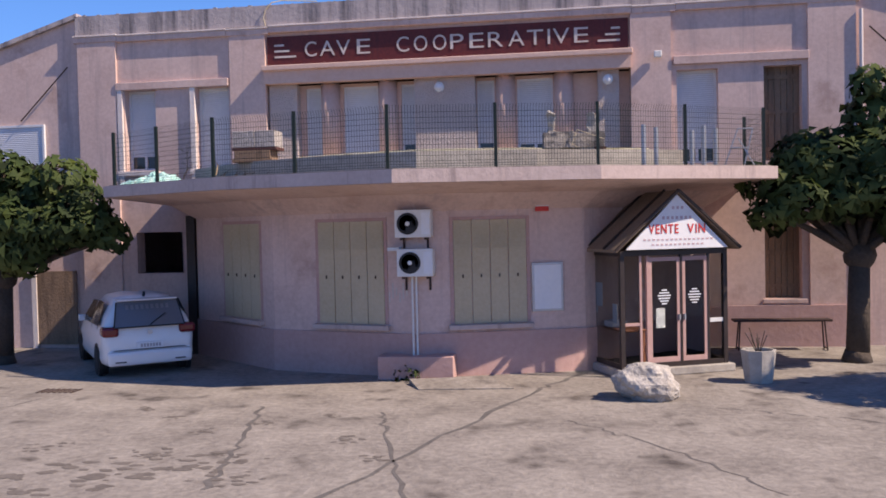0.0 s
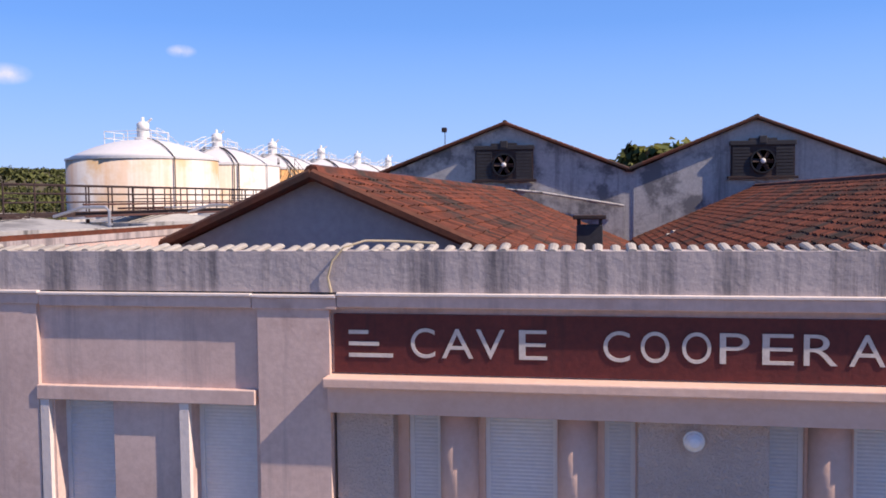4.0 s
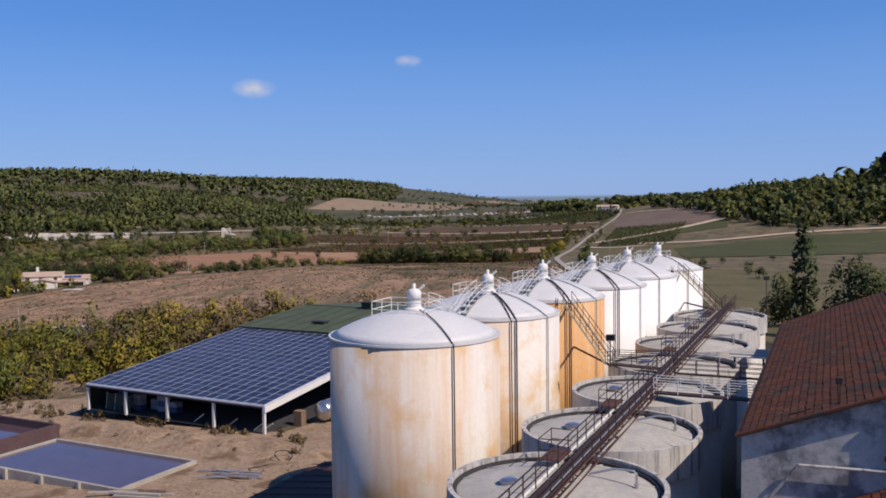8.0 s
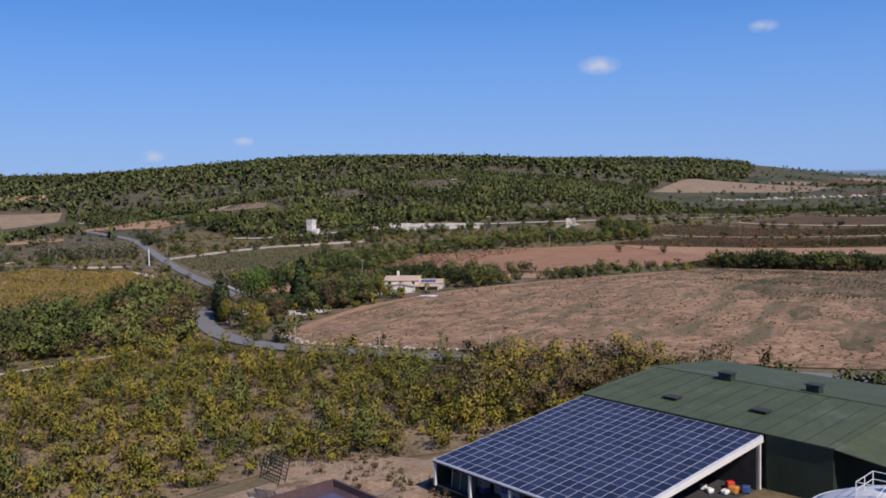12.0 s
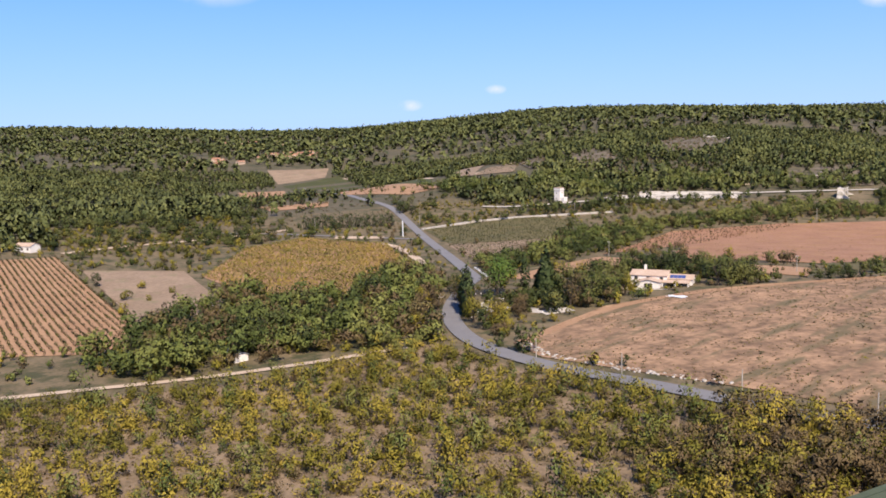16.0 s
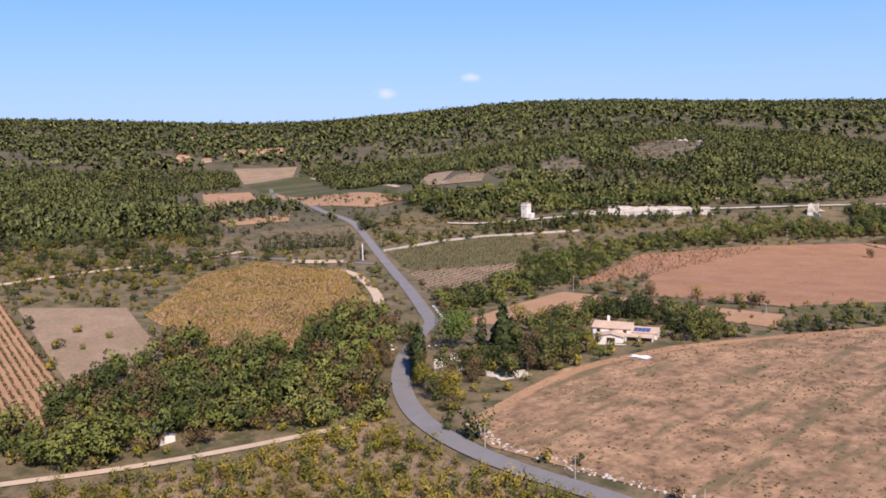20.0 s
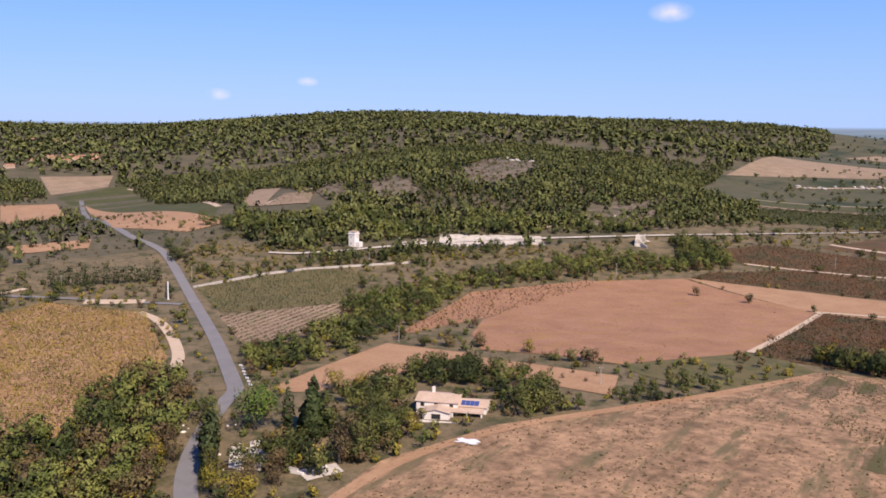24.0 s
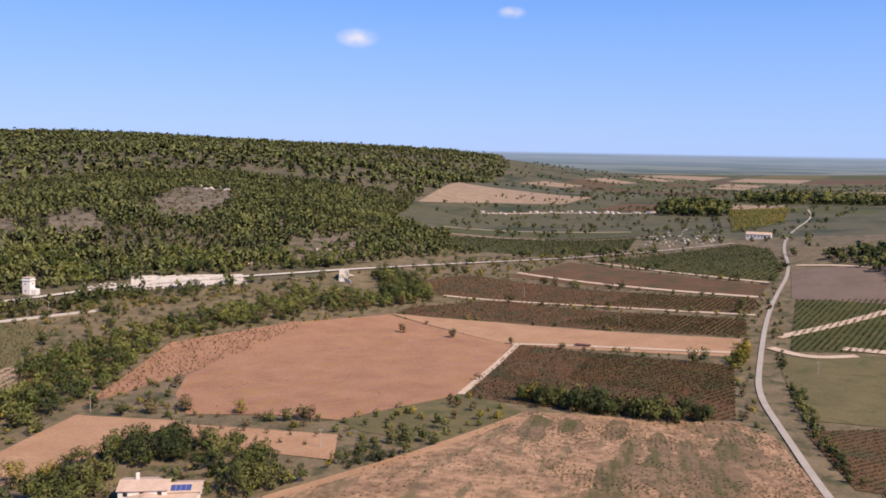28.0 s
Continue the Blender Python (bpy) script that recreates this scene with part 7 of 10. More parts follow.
def tank_stair(k, label):
    """A slanting steel stair from a tank's rim down to the level of the catwalk."""
    x, y = TANKS[k]
    st = thing("steel_stair", label, "stair")
    top, foot = Vector((x + 3.95, y - 5.15, 13.0)), Vector((x + 9.5, y - 12.2, 8.95))
    d = foot - top
    side = Vector((d.y, -d.x, 0)).normalized() * 0.42
    for s in (-1, 1):
        bm = bmesh.new()
        tube(bm, top + side * s, foot + side * s, 0.11, 4)
        part("stringer", bm, M_SHUTTER, st, "faded cream stringer")
        for h in (0.55, 1.05):
            part("handrail", tubes([(top + side * s + Vector((0, 0, h)), foot + side * s + Vector((0, 0, h)))], 0.03, 5), M_BLACKMETAL, st)
        for j in range(8):
            p = top + d * (j / 7) + side * s
            part("rail_post", tubes([(p, p + Vector((0, 0, 1.05)))], 0.028, 5), M_BLACKMETAL, st)
    rot = Matrix.Rotation(math.atan2(d.y, d.x), 4, "Z")
    for j in range(1, 19):
        p = top + d * (j / 19)
        part("tread", boxes((-0.14, 0.14, -0.4, 0.4, -0.02, 0.02), m=Matrix.Translation(p) @ rot), M_SHUTTER, st)
    # landing beam back to the tank
    part("landing_beam", tubes([(foot + Vector((0, 0, -0.15)), Vector((x + 4.3, y - 4.3, 8.8)))], 0.1, 6), M_BLACKMETAL, st)
    return foot


foot3 = tank_stair(2, "cream steel stair down from the orange tank")
foot6 = tank_stair(5, "dark steel stair down from the last white tank")


def bridge(name, a, b, label, width=1.0, rail=M_BLACKMETAL):
    """A level walkway with two rails on each side."""
    a, b = Vector(a), Vector(b)
    br = thing(name, label, "walkway")
    d = (b - a).normalized()
    s = Vector((-d.y, d.x, 0)) * width / 2
    m = Matrix.Translation(a) @ Matrix.Rotation(math.atan2(d.y, d.x), 4, "Z")
    L = (b - a).length
    part("deck", boxes((0, L, -width / 2, width / 2, -0.08, 0.0), m=m), M_BLACKMETAL, br)
    n = max(2, int(L / 1.6))
    for sd in (-1, 1):
        for h in (0.35, 0.7, 1.05):
            part("handrail", tubes([(a + s * sd + Vector((0, 0, h)), b + s * sd + Vector((0, 0, h)))], 0.028, 5), rail, br)
        for j in range(n + 1):
            p = a + (b - a) * (j / n) + s * sd
            part("rail_post", tubes([(p, p + Vector((0, 0, 1.05)))], 0.03, 5), rail, br)
    return br


bridge("link_bridge", foot3, (-23.3, 71.2, 9.15), "narrow dark steel bridge from stair to catwalk")
bridge("link_bridge", foot6, (-23.3, 111.4, 9.15), "narrow dark steel bridge at the far tanks", 0.8)
bridge("cross_bridge", (-21.8, 61.2, 9.2), (-15.4, 61.0, 9.2), "steel bridge with pale rails from catwalk to hall", 0.9, M_WHITEMETAL)
bridge("cross_bridge", (-21.8, 69.5, 9.0), (-15.4, 69.3, 9.0), "dark pipe bridge from catwalk to hall", 0.5)

# the catwalk over the vats
CAT0, CAT1, CATZ = 17.2, 118.0, 9.2
cat = thing("catwalk", "long rust-dark steel catwalk with rails over the vats", "catwalk")
part("deck", boxes((-22.85, -22.15, CAT0, CAT1, CATZ - 0.12, CATZ)), M_BLACKMETAL, cat)
for x in (-23.1, -21.95):
    part("deck_beam", boxes((x, x + 0.05, CAT0, CAT1, CATZ - 0.2, CATZ - 0.125)), M_BLACKMETAL, cat)
for j in range(100):
    y = CAT0 + 0.5 + j
    part("cross_bar", boxes((-23.1, -21.9, y, y + 0.05, CATZ - 0.18, CATZ - 0.125)), M_BLACKMETAL, cat)
n = 56
for x in (-23.12, -21.88):
    for j in range(n + 1):
        y = CAT0 + 0.05 + (CAT1 - CAT0 - 0.1) * j / n
        if x < -23 and y < 20.0:
            continue
        part("rail_post", tubes([((x, y, CATZ - 0.05), (x, y, CATZ + 1.08))], 0.032, 6), M_BLACKMETAL, cat)
    y0 = 20.0 if x < -23 else CAT0
    for h in (0.4, 0.74, 1.08):
        part("handrail", tubes([((x, y0, CATZ + h), (x, CAT1, CATZ + h))], 0.03, 6), M_BLACKMETAL, cat)
for j in range(19):
    y = 24.4 + 5.15 * j
    part("support_leg", boxes((-23.1, -22.98, y - 0.06, y + 0.06, 8.1, CATZ - 0.34)), M_RUSTRED, cat)
    part("support_leg", boxes((-22.02, -21.9, y - 0.06, y + 0.06, 8.1, CATZ - 0.34)), M_RUSTRED, cat)
# landing that widens at the near end
part("landing", boxes((-26.0, -23.16, 17.6, 19.9, CATZ - 0.12, CATZ)), M_CONCRETE, cat)
for h in (0.55, 1.08):
    part("handrail", pipe_run([(-23.16, 17.6, CATZ + h), (-26.0, 17.6, CATZ + h), (-26.0, 19.9, CATZ + h), (-23.16, 19.9, CATZ + h)], 0.03), M_BLACKMETAL, cat)
for x, y in ((-26, 17.6), (-26, 19.9), (-24.6, 17.6), (-24.6, 19.9), (-23.2, 17.6)):
    part("rail_post", tubes([((x, y, CATZ), (x, y, CATZ + 1.08))], 0.032, 6), M_BLACKMETAL, cat)
# side steps over the pipes
for y in (30.5, 43.0, 55.5, 78.0, 92.0, 106.0):
    stp = thing_part("side_platform", cat)
    part("deck", boxes((-24.3, -23.2, y, y + 2.2, CATZ + 0.0, CATZ + 0.06)), M_RUSTRED, stp)
    for h in (0.55, 1.1):
        part("handrail", pipe_run([(-23.2, y, CATZ + h), (-24.3, y, CATZ + h), (-24.3, y + 2.2, CATZ + h), (-23.2, y + 2.2, CATZ + h)], 0.028), M_BLACKMETAL, stp)
    for x, yy in ((-24.3, y), (-24.3, y + 2.2)):
        part("rail_post", tubes([((x, yy, CATZ - 0.6), (x, yy, CATZ + 1.1))], 0.03, 5), M_BLACKMETAL, stp)
for x, z, r, mt, y0, y1 in ((-23.4, 9.05, 0.075, M_WHITEMETAL, 18.0, 58.0), (-21.65, 9.0, 0.04, M_RUSTRED, 22.0, 117.0), (-21.75, 9.5, 0.04, M_RUSTRED, 22.0, 117.0), (-22.5, 9.3, 0.045, M_RUSTRED, 26.0, 116.0), (-22.3, 9.3, 0.04, M_ALU, 30.0, 100.0)):
    part("pipe", tubes([((x, y0, z), (x, y1, z))], r, 8), mt, cat, "pipe fixed along the catwalk")
for k in range(9):
    y = 18.8 + 11.3 * k
    filler = thing("filler_pipe", "bent grey pipe feeding the vat lid", "pipe", group="filler pipes on the vats")
    part("pipe", pipe_run([(-21.5, y + 0.8, 9.05), (-20.3, y + 0.9, 9.4), (-19.4, y + 0.9, 9.4), (-19.25, y + 0.9, 9.25), (-19.25, y + 0.9, 8.45)], 0.06, 8), M_ALU, filler)
    part("flange", lathe([(0.12, 0), (0.12, 0.06)], 12, m=Matrix.Translation((-19.25, y + 0.9, 8.72))), M_ALU, filler)
    hatch = thing("vat_hatch", "round steel hatch lying on the vat lid", "hatch", (-24.9, y - 1.2, 8.62), group="hatches on the vats")
    part("collar", lathe([(0.42, 0.0), (0.42, 0.28), (0.38, 0.3)], 20), M_ALU, hatch)
    part("cover", lathe([(0.46, 0.3), (0.46, 0.35), (0.3, 0.42), (0.01, 0.44)], 20), M_STEEL, hatch)
for x, y in ((-26.3, 17.2), (-25.2, 17.0)):
    dp = thing("drain_pipe", "pale bent pipe dropping from the landing", "pipe")
    part("pipe", pipe_run([(x + 1.6, 17.9, 9.3), (x, y + 0.4, 9.3), (x - 0.1, y, 9.1), (x - 0.1, y - 0.2, -5.4)], 0.075, 8), M_WHITEMETAL, dp)


def flood_lamp(x, y, z0, z1, turn, label):
    fl = thing("flood_lamp", label, "flood lamp", (x, y, 0), turn)
    part("pole", tubes([((0, 0, z0), (0, 0, z1))], 0.05, 8), M_BLACKMETAL, fl)
    part("lamp_head", boxes((-0.35, 0.35, -0.2, 0.12, z1 - 0.05, z1 + 0.45), bevel=0.04), M_BLACK, fl)
    part("lens", boxes((-0.3, 0.3, -0.215, -0.2, z1, z1 + 0.4)), M_DARKGLASS, fl)
    part("visor", boxes((-0.36, 0.36, -0.42, -0.2, z1 + 0.42, z1 + 0.46)), M_BLACK, fl)


flood_lamp(-27.05, 70.55, 8.9, 11.1, 30, "black flood lamp on a post by the stair")
flood_lamp(-18.4, 120.4, 6.0, 12.0, 200, "flood lamp on a tall post behind the vats")

for v in vats:
    # black ring along the inner edge of the rim
    part("rim_seal", lathe([(5.06, 13.76), (5.06, 13.98), (4.84, 13.98), (4.84, 13.8)], 56), M_SHEDDARK, v, "black ring round the lid")
    for k in range(14):
        a = 2 * math.pi * k / 14
        part("lid_rib", prism([(0.7, -0.03), (4.85, -0.05), (4.85, 0.05), (0.7, 0.03)], [14.4, 13.7, 13.7, 14.4], [14.6, 13.88, 13.88, 14.6]), M_VATTOP, v).matrix_local = Matrix.Rotation(a, 4, "Z")
# gable fans and louvres
def gable_fan(x0, x1):
    f = thing("gable_ventilator", "dark louvred gable ventilator with a round fan", "ventilator", (0, 43.95, 0), group="gable ventilators")
    xc = (x0 + x1) / 2
    part("surround", prism([(x0, -0.14), (x1, -0.14), (x1, 0.1), (x0, 0.1)], 10.75, 12.6), M_BLACKMETAL, f)
    part("lintel", boxes((x0 - 0.08, x1 + 0.08, -0.22, 0.1, 12.6, 12.86), bevel=0.02), M_SHEDDARK, f)
    part("crest", boxes((xc - 0.8, xc + 0.8, -0.2, 0.1, 12.86, 13.0), bevel=0.02), M_SHEDDARK, f)
    part("keystone", boxes((xc - 0.22, xc + 0.22, -0.26, 0.1, 12.7, 13.14), bevel=0.03), M_SHEDDARK, f)
    part("sill", boxes((x0 - 0.2, x1 + 0.2, -0.22, 0.1, 10.6, 10.76), bevel=0.02), M_BLACKMETAL, f)
    for s in (-1, 1):
        for j in range(9):
            z = 10.85 + 0.195 * j
            part("slat", boxes((*sorted((xc + s * 0.75, xc + s * (xc - x0 - 0.08))), -0.03, 0.02, -0.075, 0.075), m=Matrix.Translation((0, -0.16, z))), M_SHEDDARK, f)
    t = Matrix.Translation((xc, -0.15, 11.65)) @ Matrix.Rotation(radians(90), 4, "X")
    part("fan_ring", lathe([(0.72, 0.0), (0.72, 0.12), (0.64, 0.12), (0.64, 0.0)], 32, m=t), M_BLACK, f)
    for j in range(6):
        part("blade", boxes((0.08, 0.6, -0.12, 0.12, 0.05, 0.07), m=t @ Matrix.Rotation(j * math.pi / 3, 4, "Z") @ Matrix.Rotation(0.5, 4, "X")), M_BLACKMETAL, f)
    part("fan_hub", lathe([(0.15, 0.03), (0.15, 0.14), (0.08, 0.2), (0.01, 0.21)], 18, m=t), M_WHITEMETAL, f, "pale hub")


gable_fan(-8.5, -4.9)
gable_fan(6.87, 10.49)
fp = thing("gable_pipe", "pale pipe bent across the grey gable", "pipe")
part("pipe", pipe_run([(-14.55, 43.85, 6.9), (-12.2, 43.85, 10.05), (-8.6, 43.85, 10.12), (-6.6, 43.85, 10.16), (-4.6, 43.85, 9.95), (0.6, 43.85, 9.07)], 0.075, 8), M_VATBAND, fp)
gs = thing("canopy_slab", "grey flat canopy jutting from the hall over the vats", "canopy")
part("slab", boxes((-18.6, -13.6, 77.4, 80.2, 9.15, 9.45), bevel=0.03), M_VATTOP, gs)
part("gutter", tubes([((-18.6, 77.3, 9.2), (-13.6, 77.3, 9.2))], 0.09, 8), M_WHITEMETAL, gs)
for x in (-18.3, -16.0):
    part("post", boxes((x - 0.08, x + 0.08, 78.6, 78.76, 6.0, 9.15)), M_BLACKMETAL, gs)
for k, (x, y) in enumerate(((-3.6, 76.5), (-2.7, 76.7), (2.4, 34.6), (2.7, 34.9))):
    z = 14.15 - 0.39 * abs(x + 6.65) if y > 44 else 10.0 - 0.4363 * abs(x - 8.3)
    lt = thing("loose_tile", "pale replaced roof tile lying askew", "roof tile", (x, y, z + 0.22), 25 + 40 * k)
    part("tile", lathe([(0.1, 0), (0.085, 0.45)], 12, m=Matrix.Rotation(radians(88), 4, "X")), M_VAT, lt)

# ---- solar panels and what stands in the shed ----
def solar_panels():
    w, dlen = 31.1 / 19, 30.6 / 16
    slope = math.atan2(3.7, 31.0)
    bm = boxes((0.03, w - 0.03, 0.03, dlen - 0.03, 0.0, 0.045))
    me = bpy.data.meshes.new("solar_panel")
    bm.to_mesh(me)
    bm.free()
    me.materials.append(M_PANEL)
    for i in range(19):
        for j in range(16):
            ob = new("solar_panel", me)
            ob.parent = the_shed
            y = 0.2 + dlen * j
            ob.matrix_local = Matrix.Translation((-31.3 + w * i, y, 3.7 + 3.7 * y / 31.0 - 0.05)) @ Matrix.Rotation(slope, 4, "X")
    for i in range(20):
        x = -31.3 + w * i
        part("panel_rail", prism([(x - 0.022, 0.1), (x + 0.022, 0.1), (x + 0.022, 30.9), (x - 0.022, 30.9)], [3.66, 3.66, 7.34, 7.34], [3.725, 3.725, 7.405, 7.405]), M_PANELFRAME, the_shed)
    for j in range(17):
        y = 0.2 + dlen * j
        z = 3.7 + 3.7 * y / 31.0
        part("panel_rail", boxes((-31.3, -0.2, y - 0.022, y + 0.022, z - 0.05, z + 0.022)), M_PANELFRAME, the_shed)


solar_panels()


def in_shed(x, y, z=0.12):
    return tuple(SHED @ Vector((x, y, z)))


gs = np.random.default_rng(31)
for k in range(7):
    x = -30.2 + 1.9 * k
    sc = thing("stacked_crate", "grey plastic crates stacked under the shed roof", "crate", in_shed(x, 3.0 + gs.uniform(0, 1.5)), -4.5 + gs.uniform(-6, 6), group="crates in the shed")
    for j in range(2 + k % 2):
        part("crate", boxes((-0.75, 0.75, -0.55, 0.55, 0.72 * j, 0.72 * j + 0.66), bevel=0.03), M_GREYTEXT if (k + j) % 3 else M_BLUE, sc)
        for s in (-0.5, 0.0, 0.5):
            part("rib", boxes((s - 0.04, s + 0.04, -0.58, -0.551, 0.72 * j + 0.05, 0.72 * j + 0.6)), M_GREYTEXT, sc)
for x in (-28.3, -26.6, -24.9):
    sb = thing("leaning_door", "pale framed steel door leaning in the shed", "door", in_shed(x, 1.2), -4.5)
    part("sheet", boxes((-0.7, 0.7, 0.0, 0.05, 0.0, 2.2), m=Matrix.Rotation(radians(-8), 4, "X")), M_GREENWALL, sb)
    part("frame", boxes((-0.76, -0.7, -0.02, 0.07, 0.0, 2.3), m=Matrix.Rotation(radians(-8), 4, "X")), M_WHITEMETAL, sb)
for k in range(4):
    brace = thing("steel_brace", "slanting pale steel brace in the shed", "brace", in_shed(-12.5 + 5.6 * k if k < 3 else -2.6, 1.0), -4.5)
    part("bar", tubes([((0, 0, 0.05), (1.7, 0.0, 1.2))], 0.06, 6), M_WHITEMETAL, brace)


def long_tank(x, y, z, r, length, turn, label, mt=M_STEEL):
    """A horizontal tank with domed ends on two saddles."""
    t = thing("horizontal_tank", label, "tank", (x, y, z), turn)
    prof = [(0.02, -0.42 * r), (0.55 * r, -0.36 * r), (0.87 * r, -0.18 * r), (r, 0.0), (r, length), (0.87 * r, length + 0.18 * r), (0.55 * r, length + 0.36 * r), (0.02, length + 0.42 * r)]
    part("shell", lathe(prof, 32, m=Matrix.Translation((0, 0, r + 0.45)) @ Matrix.Rotation(radians(-90), 4, "X")), mt, t, smooth=True)
    for y0 in (length * 0.2, length * 0.8):
        part("saddle", boxes((-r * 0.75, r * 0.75, y0 - 0.1, y0 + 0.1, 0.0, 0.45 + r * 0.4)), M_BLACKMETAL, t)
    part("manhole", lathe([(0.3, 0), (0.3, 0.12), (0.1, 0.16)], 16, m=Matrix.Translation((0, -0.35 * r, r + 0.45)) @ Matrix.Rotation(radians(90), 4, "X")), M_ALU, t)
    return t


long_tank(-69.6, 95.5, -5.5, 1.25, 5.0, -4.5, "stainless steel wine tank lying beside the shed")
long_tank(-66.6, 98.5, -5.5, 1.0, 4.4, -4.5, "small stainless tank lying beside the shed")
pr = thing("pallet_stack", "brown wooden pallets stacked beside the shed", "pallet stack", (-72.0, 94.0, -5.5), -4.5)
for j in range(13):
    part("pallet", boxes((-0.6, 0.6, -0.5, 0.5, 0.15 * j, 0.15 * j + 0.11), bevel=0.01), M_OLDWOOD, pr)
for k, (x, y, mt, lab) in enumerate(((-72.9, 115.2, M_ORANGEPAINT, "orange plastic tub among scrap"), (-71.8, 116.4, M_BLUE, "blue plastic barrel among scrap"), (-74.2, 116.6, M_RED, "red machine part among scrap"), (-73.6, 114.2, M_PAPER, "white sack among scrap"), (-76.6, 114.0, M_PAPER, "white sack beside the shed"), (-75.4, 113.4, M_PAPER, "white sack beside the shed"))):
    sk = thing("scrap_item" if k < 3 else "sack", lab, "scrap" if k < 3 else "sack", (x, y, -5.45), 30 * k)
    bm = boxes((-0.55, 0.55, -0.45, 0.45, 0.0, 1.0 if k < 3 else 0.6), bevel=0.18)
    for v in bm.verts:
        v.co += Vector((noise.noise(v.co * 2 + Vector((k, 0, 0))), noise.noise(v.co * 2 + Vector((0, k, 3))), 0)) * 0.12
    part("body", bm, mt, sk)

# ---- basins ----
def basin(name, x0, x1, y0, y1, rim, depth, wallmat, turn, label):
    """An open concrete basin with four thick walls and still water."""
    b = thing(name, label, "basin", (x0, y0, rim), turn)
    X, Y, w = x1 - x0, y1 - y0, 0.35
    for a in ((0, X, 0, w), (0, X, Y - w, Y), (0, w, w, Y - w), (X - w, X, w, Y - w)):
        part("wall", boxes((*a, -2.2, 0.0), bevel=0.02), wallmat, b)
    part("floor", boxes((w, X - w, w, Y - w, -2.2, -1.9)), M_BASIN, b)
    part("water", boxes((w, X - w, w, Y - w, -depth - 0.05, -depth)), M_WINEWATER, b, "still mauve wine-stained water")
    for k in range(3):
        part("wall_post", boxes((X * (k + 1) / 4 - 0.2, X * (k + 1) / 4 + 0.2, -0.3, 0.0, -1.6, 0.06)), wallmat, b)
    return b


basin("settling_basin", -95.6, -73.8, 66.2, 77.0, -5.1, 0.22, M_CONCRETE, -3.0, "shallow concrete basin full of mauve wine water")
basin("settling_basin", -115.5, -99.2, 68.6, 81.5, -4.55, 0.95, M_BASIN, -3.0, "deep dark-walled basin with violet wine water")
tagged(part("basin_deck", prism([(-117, 66), (-98.9, 64.5), (-98.9, 67.4), (-115.6, 68.4), (-117, 70)], -5.8, -4.55), M_CONCRETE), "pale concrete walkway between the basins", "walkway", kind="structure")
lf = thing("lattice_frame", "black tilted steel lattice frame at the basin edge", "lattice frame", (-120.3, 75.0, -4.4), 24)
tl = Matrix.Rotation(radians(16), 4, "Y")
for x in (-1.5, 1.5):
    for y in (-0.9, 0.9):
        part("upright", tubes([(tl @ Vector((x, y, 0)), tl @ Vector((x, y, 3.6)))], 0.09, 6), M_BLACK, lf)
for j in range(7):
    z = 0.3 + 0.54 * j
    for y in (-0.9, 0.9):
        part("crossbar", tubes([(tl @ Vector((-1.5, y, z)), tl @ Vector((1.5, y, z)))], 0.055, 5), M_BLACK, lf)
for j in range(6):
    x = -1.0 + 0.42 * j
    part("bar", tubes([(tl @ Vector((x, -0.9, 0.2)), tl @ Vector((x, -0.9, 3.5)))], 0.045, 5), M_BLACK, lf)
    part("rung", tubes([(tl @ Vector((x, -0.9, 3.5)), tl @ Vector((x, 0.9, 3.5)))], 0.045, 5), M_BLACK, lf)
for j in range(2):
    part("diagonal", tubes([(tl @ Vector((-1.5, -0.9, 0.2)), tl @ Vector((1.5, -0.9, 3.4))) if j else (tl @ Vector((-1.5, 0.9, 3.4)), tl @ Vector((1.5, 0.9, 0.2)))], 0.05, 5), M_BLACK, lf)
for k in range(14):
    x, y = -66.5 + gs.uniform(-2.4, 2.4), 73.0 + gs.uniform(-1.3, 1.3)
    pb = thing("scrap_pipe", "grey metal pipe in a loose pile", "pipe", (x, y, -5.32 + 0.06 * (k % 4)), gs.uniform(-22, 22), group="pile of scrap pipes")
    part("pipe", tubes([((-2.3, 0, 0.1), (2.3, 0, 0.1 + gs.uniform(0, 0.15)))], 0.085, 8), M_ALU if k % 3 else M_OLDWOOD, pb)
for k in range(9):
    x, y = -72.5 + gs.uniform(-2.4, 2.4), 63.5 + gs.uniform(-2.5, 2.5)
    pb = thing("timber_beam", "long pale timber beam on the dirt", "beam", (x, y, -5.4), 25 + gs.uniform(-14, 14), group="loose timber beams")
    part("beam", boxes((-2.6, 2.6, -0.12, 0.12, 0.03 + 0.05 * (k % 3), 0.24 + 0.05 * (k % 3)), bevel=0.015), M_OLDWOOD if k % 2 else M_CONCRETE, pb)
for k in range(5):
    a0 = gs.uniform(0, 6)
    cable = thing("coiled_hose", "dark hose looped on the dirt", "hose", (-63 + gs.uniform(-2, 2), 77 + gs.uniform(-2, 3), -5.3))
    part("hose", pipe_run([((1.0 + 0.1 * k) * math.cos(a0 + 0.5 * j), (0.8 + 0.08 * k) * math.sin(a0 + 0.5 * j), 0.05 + (0.9 * math.sin(0.26 * j) if k < 2 else 0.0)) for j in range(12)], 0.05, 6), M_BLACK, cable)

# the low red-oxide lean-to beside the tanks
lt = thing("lean_to", "low lean-to with a dark red-oxide sheet roof", "lean-to")
part("roof", prism([(-53.9, 47.0), (-43.5, 44.5), (-43.5, 68.5), (-53.0, 69.0)], [-1.35, -0.1, -0.1, -1.35], [-1.15, 0.1, 0.1, -1.15]), M_RUSTRED, lt)
